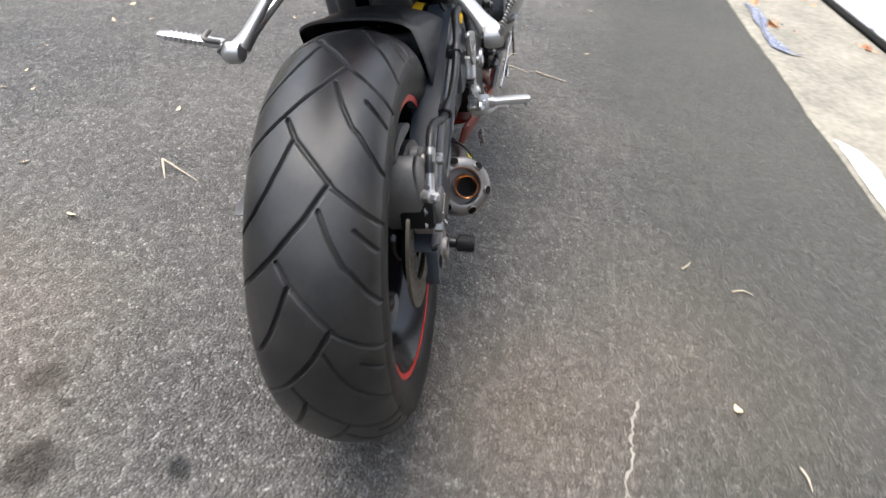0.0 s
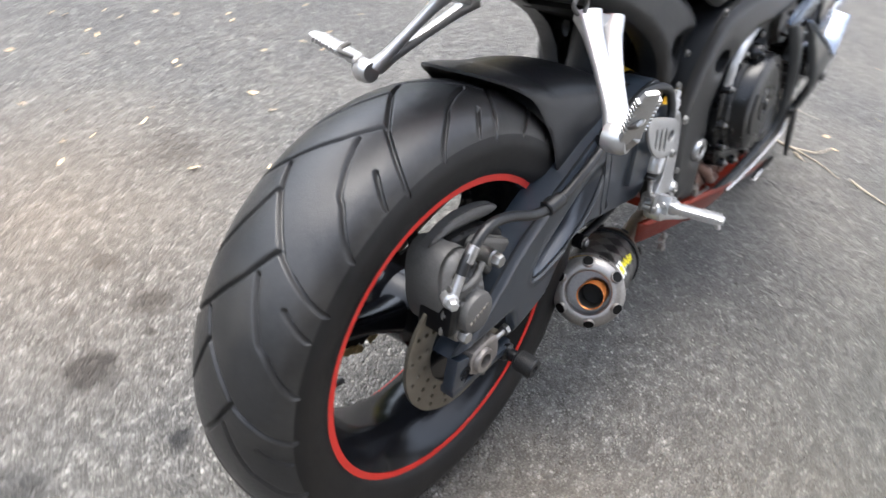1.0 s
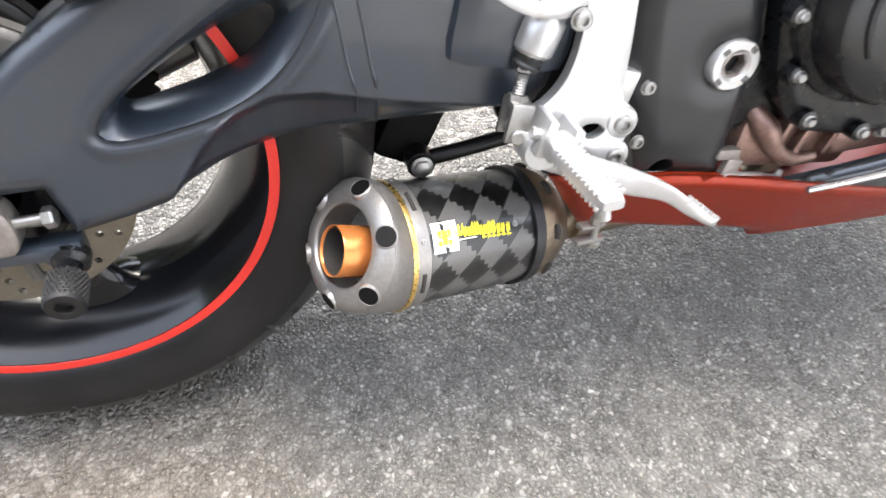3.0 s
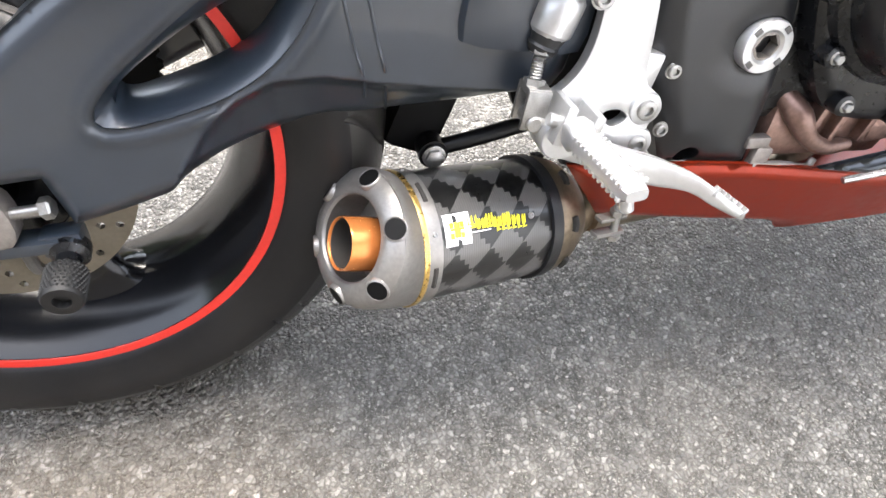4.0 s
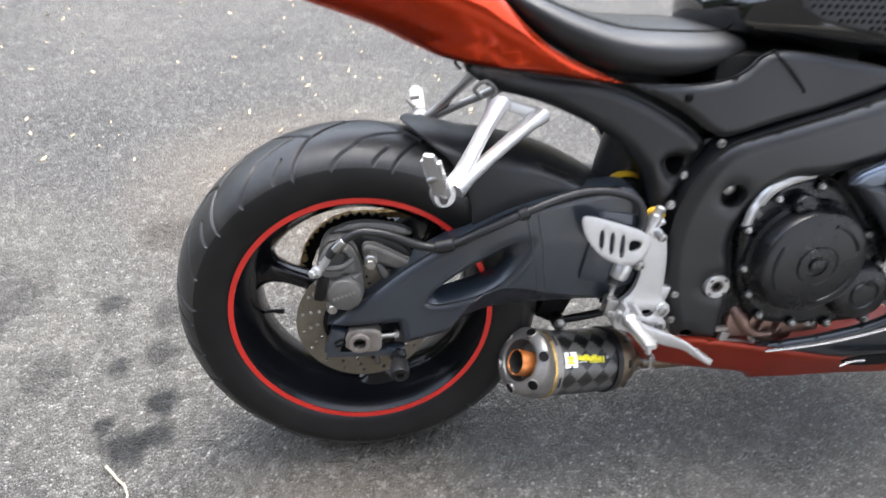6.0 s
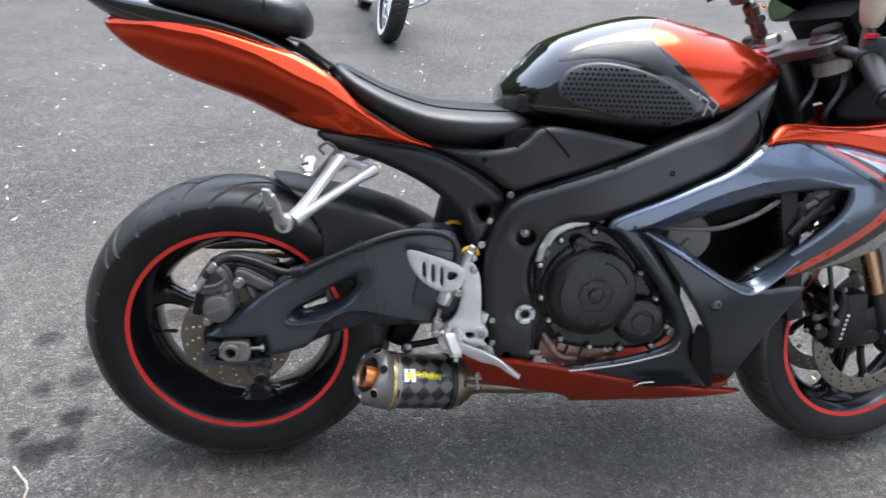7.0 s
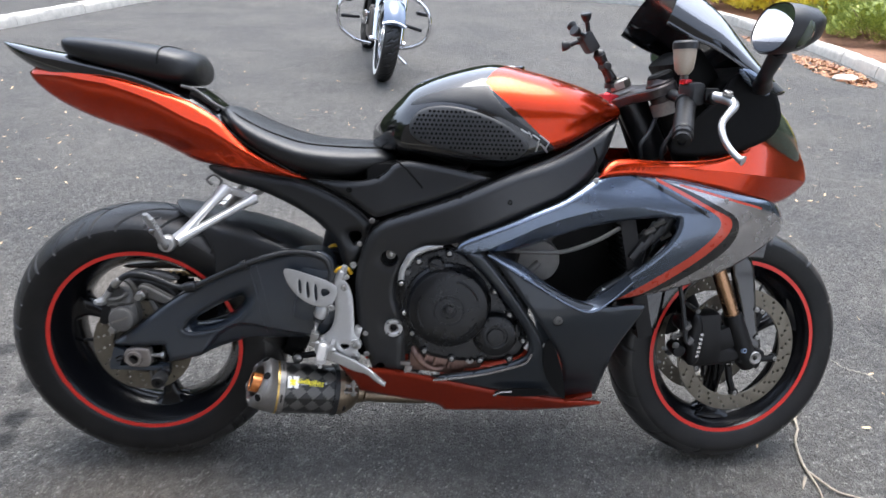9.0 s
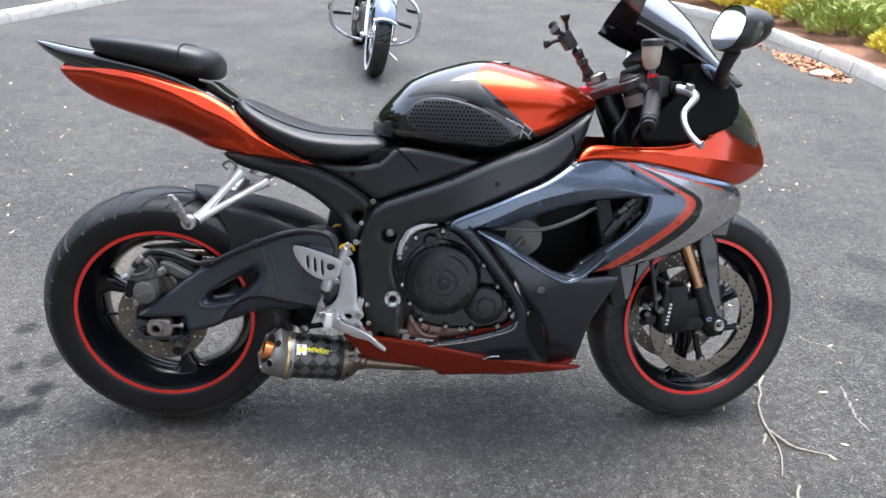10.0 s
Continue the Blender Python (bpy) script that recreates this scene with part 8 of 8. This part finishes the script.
for k, (x, y, r, h, green) in enumerate(SHRUBS):
    shrub("green_shrub" if green else "golden_shrub", x, y, r, h, M_SHRUB_GREEN if green else M_SHRUB_YELLOW, "pale green leafy low shrub in mulch bed" if green else "golden yellow feathery conifer shrub in mulch bed", 40 + k, int(1700 * r / .7))


# -- dry leaves swept against the kerb --
def litter(name, spots, material, label, seed, size):
    rnd = random.Random(seed)
    v, f = [], []
    for cx, cy, rx, ry, ang, n, top in spots:
        for _ in range(n):
            a, q = rnd.uniform(0, 6.28), math.sqrt(rnd.random())
            px, py = rx * q * math.cos(a), ry * q * math.sin(a)
            p = Vector((cx + px * math.cos(ang) - py * math.sin(ang), cy + px * math.sin(ang) + py * math.cos(ang), .004 + rnd.random() * top * (1 - q)))
            m = Euler((rnd.uniform(-.6, .6), rnd.uniform(-.6, .6), rnd.uniform(0, 6.28))).to_matrix()
            s = size * rnd.uniform(.6, 1.4)
            k = len(v)
            for q2 in ((-1, 0, .1), (-.3, .38, 0), (.4, .3, .05), (1, 0, .18), (.4, -.3, .05), (-.3, -.38, 0)):
                w = m @ (Vector(q2) * s) + p
                w.z = max(w.z, .002)
                v.append(tuple(w))
            f.append((k, k + 1, k + 2, k + 3, k + 4, k + 5))
    return tagged(finish(name, v, f, material, smooth=False), label, "fallen leaves", kind="stuff")


litter("leaf_litter", [(4.85, 5.15, .75, .22, 1.45, 700, .05), (4.9, 6.6, .8, .12, 1.5, 90, .02), (4.7, 9.0, .7, .15, 1.7, 40, .01)], M_LITTER, "drift of dry brown leaves against the kerb", 3, .032)
g = Geo()
rings = []
for i in range(9):
    a = math.pi * i / 8
    rings.append([Vector((4.72 + .02 * math.cos(3 * q) + .11 * math.sin(a) * math.cos(q), 4.72 + .08 * math.sin(a) * math.sin(q), .02 - .018 * math.cos(a) * 2)) for q in np.linspace(0, 2 * math.pi, 14, endpoint=False)])
tagged(g.add(*rings_mesh(rings)).make("crumpled_paper", M_PAPER), "pale crumpled paper scrap by the kerb", "litter")


def twig(name, pts, r, label, material=None):
    g = Geo()
    for line in pts:
        g.add(*hose([(x, y, r * .8 + z) for x, y, z in line], r, 7, 2, radii=[r, r * .8, r * .9, r * .6, r * .35]))
    return tagged(g.make(name, material or M_TWIG), label, "twig")


twig("branched_stick", [[(1.736, .15, 0), (1.697, .104, .003), (1.684, .065, .003), (1.652, .02, .002), (1.631, -.051, 0), (1.624, -.096, .004), (1.625, -.143, 0), (1.608, -.194, .002), (1.578, -.251, 0)], [(1.628, -.089, .003), (1.647, -.129, .004), (1.672, -.156, .002), (1.753, -.182, 0)], [(1.679, .117, .004), (1.693, .096, .003)], [(1.611, -.104, 0), (1.583, -.142, 0)]], .0042, "pale dry branched stick on the asphalt")
twig("dry_twig", [[(1.607, -.283, 0), (1.58, -.318, .003), (1.56, -.40, 0)]], .004, "thin dry twig beside the branched stick")
twig("dry_twig", [[(.567, .716, 0), (.54, .68, .008), (.497, .594, 0)], [(.567, .716, 0), (.478, .669, .002)]], .0032, "thin bent dry twig on the asphalt")
twig("dry_twig", [[(.429, -.757, 0), (.438, -.785, .002), (.43, -.809, 0)]], .003, "short pale twig on the asphalt")
twig("dry_twig", [[(.485, -.642, 0), (.50, -.66, .004), (.524, -.674, 0)]], .003, "short pale twig on the asphalt")
twig("dry_twig", [[(1.88, 1.55, 0), (2.1, 1.45, .004), (2.22, 1.30, 0)]], .005, "curved pale twig on the asphalt")
twig("dry_twig", [[(-.061, -.759, 0), (-.083, -.764, .003), (-.108, -.765, 0)]], .003, "short pale twig on the asphalt")
twig("dry_twig", [[(-0.506, -0.032, 0), (-0.473, -0.066, .004), (-0.449, -0.096, .002), (-0.444, -0.186, 0)]], .0032, "pale bent dry twig on the asphalt")
v, f = [], []
for i, (x, y) in enumerate(((3.16, -1.525), (3.03, -1.55), (2.86, -1.52), (2.70, -1.50), (2.54, -1.485), (2.42, -1.49), (2.35, -1.52), (2.35, -1.575))):
    for k in range(4):
        v.append((x + .02 * noise.noise(Vector((i * 3.1, k, 0))), y + (k - 1.5) * (.009 + .008 * (i % 3)), .018 + .018 * abs(noise.noise(Vector((i * 1.7, k * 2.3, 6))))))
for i in range(7):
    f += [(i * 4 + j, i * 4 + j + 1, (i + 1) * 4 + j + 1, (i + 1) * 4 + j) for j in range(3)]
tagged(finish("plastic_film", v, f, M_FILM, smooth=False), "crumpled bluish plastic film strip on the concrete", "litter")
litter("curled_leaves", [(2.80, -1.575, .05, .03, 0, 5, .02), (3.27, -1.60, .07, .03, 0, 5, .02), (2.69, -2.03, .10, .03, .2, 9, .02)], M_LITTER, "curled brown leaves on the concrete apron", 21, .05)
litter("apron_leaves", [(2.95, -1.66, .10, .03, 0, 4, .01), (2.72, -1.70, .06, .03, 0, 3, .01), (3.5, -2.02, .25, .03, 0, 8, .01), (2.95, -2.08, .12, .02, 0, 6, .01)], M_LITTER, "dry brown leaves by the garage door", 12, .03)
litter("loose_chaff", [(-.6, 2.2, 1.6, 1.2, 0, 120, 0), (1.4, 2.4, 1.8, 1.3, 0, 130, 0), (3.2, 3.2, 1.2, 2.0, 0, 110, 0), (-2.2, 3.8, 1.6, 2.0, 0, 110, 0), (2.3, .2, .9, .8, 0, 40, 0)], M_LEAF_PALE, "pale chaff and crumbs strewn over the asphalt", 31, .011)
litter("small_leaves", [(.052, -.672, .004, .004, 0, 1, 0), (.2, 1.1, .9, .5, 0, 8, 0), (2.6, 1.2, 1.2, 1.0, 0, 14, 0), (1.3, 3.0, 2, 1.5, 0, 18, 0), (3.0, 5, 2, 2, 0, 30, 0), (-1.2, 3.5, 1.5, 2, 0, 16, 0), (2.2, -1.55, 1.2, .12, 0, 14, 0), (3.2, -1.9, .8, .15, 0, 14, 0)], M_LEAF_PALE, "scattered small dry leaves", 9, .016)


def crack(pts, w, label):
    rnd = random.Random(len(pts))
    v, f = [], []
    line = catmull([(x, y, 0) for x, y in pts], 8)
    for i, p in enumerate(line):
        d = (line[min(i + 1, len(line) - 1)] - line[max(i - 1, 0)]).normalized()
        s = Vector((-d.y, d.x, 0))
        k = w * rnd.uniform(.4, 1.3)
        j = s * rnd.uniform(-.004, .004)
        v += [tuple(p + j + s * k + Vector((0, 0, .0015))), tuple(p + j - s * k + Vector((0, 0, .0015)))]
    f = [(2 * i, 2 * i + 1, 2 * i + 3, 2 * i + 2) for i in range(len(line) - 1)]
    return tagged(finish("asphalt_crack", v, f, M_CRACK), label, "crack", kind="structure")


crack([(.03, -.467), (-.04, -.45), (-.10, -.44), (-.18, -.42), (-.30, -.40)], .003, "pale sandy crack in the asphalt")
crack([(-.17, -.42), (-.21, -.45), (-.30, -.47)], .002, "pale sandy crack in the asphalt")
crack([(1.967, 0.101), (1.941, 0.024), (1.923, -0.048), (1.930, -0.094)], .003, "pale sandy crack in the asphalt")
crack([(1.974, 0.388), (1.997, 0.338), (2.044, 0.315), (2.062, 0.274)], .003, "pale sandy crack in the asphalt")


# -- the other motorcycle: a chromed cruiser seen from its front --
def cruiser():
    e = new("cruiser_motorcycle")
    e.matrix_world = pose(.36, 4.10, 0.004, 0, 0, 98) @ pose(0, 0, 0, 10, 0, 0)
    tagged(e, "slate blue chromed cruiser motorcycle parked facing the sport machine", "motorcycle")
    # its own frame: x backwards along the machine, front wheel at the origin
    c = Vector((.06, 0, .315))
    w = Geo().add(*turned([(.20, -.045), (.235, -.05), (.235, .05), (.20, .045)], c, (0, 1, 0), 64, closed=True)).make("front_wheel", M_CHROME, e, "chromed front wheel")
    tyre("tyre", c, .318, .066, .225, .052, 20, 24, 36, [[(.1, -.6), (.4, -.2), (.3, .1), (.6, .5)], [(.7, .2), (.9, .7)], [(.6, -.8), (.85, -.35)]], .006, .006, w, "black blocky front tyre with a white wall")
    for s in (-1, 1):
        Geo().add(*turned([(.235, s * .062), (.275, s * .066), (.275, s * .068), (.235, s * .064)][::s], c, (0, 1, 0), 64, closed=True)).make("white_wall", M_STICK_W, w, "white wall band")
    sp = Geo()
    for k in range(20):
        a = 2 * math.pi * k / 20
        sp.add(*rod(c + Vector((.03 * math.cos(a), .03, .03 * math.sin(a))), c + Vector((.21 * math.cos(a + .2), -.02, .21 * math.sin(a + .2))), .003, 6))
    sp.make("wire_spokes", M_CHROME, w)
    rows = []
    for i in range(21):
        a = radians(30 + 120 * i / 20)
        rows.append([c + Vector(((.345 - .04 * (abs(y) / .085) ** 2) * -math.cos(a), y, (.345 - .04 * (abs(y) / .085) ** 2) * math.sin(a))) for y in np.linspace(-.085, .085, 9)])
    v = [p for r in rows for p in r]
    f = [(i * 9 + j, (i + 1) * 9 + j, (i + 1) * 9 + j + 1, i * 9 + j + 1) for i in range(20) for j in range(8)]
    k = len(v)
    v += [p + (c - p).normalized() * .006 for p in v]
    f += [tuple(k + i for i in t[::-1]) for t in f]
    fen = finish("front_fender", v, f, M_BLUE, e, "slate blue front fender")
    Geo().add(*hose([c + Vector((-.30, y, .17 + .02 * (1 - (y / .085) ** 2))) for y in np.linspace(-.086, .086, 7)], .010, 8)).make("fender_trim", M_CHROME, fen, "chrome fender tip")
    for s in (-1, 1):
        fk = Geo().add(*rod(c + Vector((0, s * .10, -.01)), c + Vector((.09, s * .105, .22)), .032, 20)).add(*rod(c + Vector((.09, s * .105, .22)), c + Vector((.27, s * .105, .66)), .026, 20)).make("fork_leg", M_CHROME, e, "chrome fork leg")
        Geo().add(*rod(c + Vector((0, s * .12, 0)), c + Vector((0, s * .15, 0)), .022, 16)).make("axle_cap", M_CHROME, fk)
        loop = [(.55, s * .08, .20), (.50, s * .22, .22), (.46, s * .36, .30), (.45, s * .40, .42), (.46, s * .37, .54), (.50, s * .28, .62), (.54, s * .10, .66)]
        Geo().add(*hose(loop, .016, 12, 8)).make("engine_guard", M_CHROME, e, "chrome engine guard loop")
        Geo().add(*block((.62, s * .34, .52), (.10, .10, .03), None, .3)).make("footboard", M_PLASTIC, e, "black rubber peg")
        Geo().add(*rod((.60, s * .20, .40), (.60, s * .36, .38), .016, 12)).make("highway_peg", M_PLASTIC, e, "black rubber peg")
        for q in range(6):
            Geo().add(*turned([(.07, 0), (.085, .004), (.085, .010), (.07, .014)], (.72, s * .04, .36 + q * .028), (.2 * s, s * .55, 1), 24)).make("cooling_fin", M_CASE, e)
        Geo().add(*block((.66, s * .14, .40), (.10, .06, .12), None, .3)).make("engine_cover", M_CHROME, e, "chrome engine cover")
        Geo().add(*rod(c + Vector((.33, s * .20, .66)), c + Vector((.33, s * .44, .62)), .016, 14)).make("handlebar", M_CHROME, e, "chrome handlebar")
    Geo().add(*block((.72, 0, .36), (.30, .22, .28), None, .2)).make("crankcase", M_CASE, e, "grey engine case")
    Geo().add(*lofted([(.46, .78, .05, .06, .06, 2.2), (.60, .80, .13, .10, .09, 2.3), (.85, .78, .14, .10, .09, 2.3), (1.05, .72, .07, .05, .05, 2.2)], 5, 28)).make("tank", M_BLUE, e, "slate blue tank")
    Geo().add(*lofted([(1.0, .66, .10, .04, .05, 2.3), (1.2, .64, .16, .05, .06, 2.3), (1.45, .70, .12, .05, .05, 2.3)], 4, 24)).make("saddle", M_SEAT, e, "black saddle")
    Geo().add(*turned([(.02, -.10), (.075, -.06), (.092, 0), (.094, .03), (.085, .035), (0, .04)], (.24, 0, .80), (-1, 0, 0), 32)).make("headlamp", M_CHROME, e, "chrome headlamp")
    Geo().add(*turned([(.18, -.07), (.235, -.075), (.31, -.05), (.315, 0), (.31, .05), (.235, .075), (.18, .07)], (1.55, 0, .312), (0, 1, 0), 48, closed=True)).make("rear_tyre", M_RUBBER, e, "black rear tyre")
    Geo().add(*hose([(.75, .05, .22), (.75, -.16, .13), (.72, -.33, .02)], .012, 10)).make("side_stand", M_CHROME, e, "side stand, down")
    Geo().add(*block((.71, -.36, .012), (.06, .07, .012), None, .3)).make("stand_foot", M_CALIPER, e)


cruiser()


# unseen tree-coloured ring, added far behind the kerbs to block the low sky
def tree_belt():
    v, f = [], []
    N = 180
    for i in range(N):
        a = 2 * math.pi * i / N
        for k in range(6):
            q = k / 5
            r = 19.0 + 1.2 * noise.noise(Vector((math.cos(a) * 6, math.sin(a) * 6, q * 4))) - 1.2 * q
            top = 6.6 + 1.8 * noise.noise(Vector((math.cos(a) * 9, math.sin(a) * 9, 3)))
            v.append((1.0 + r * math.cos(a), 4.0 + r * math.sin(a), -.1 + q * top))
    for i in range(N):
        for k in range(5):
            b = ((i + 1) % N) * 6
            f.append((i * 6 + k, i * 6 + k + 1, b + k + 1, b + k))
    return tagged(finish("backdrop", v, f, M_HORIZON), "unseen dark green ring added to block the low sky", "backdrop", kind="structure")


tree_belt()
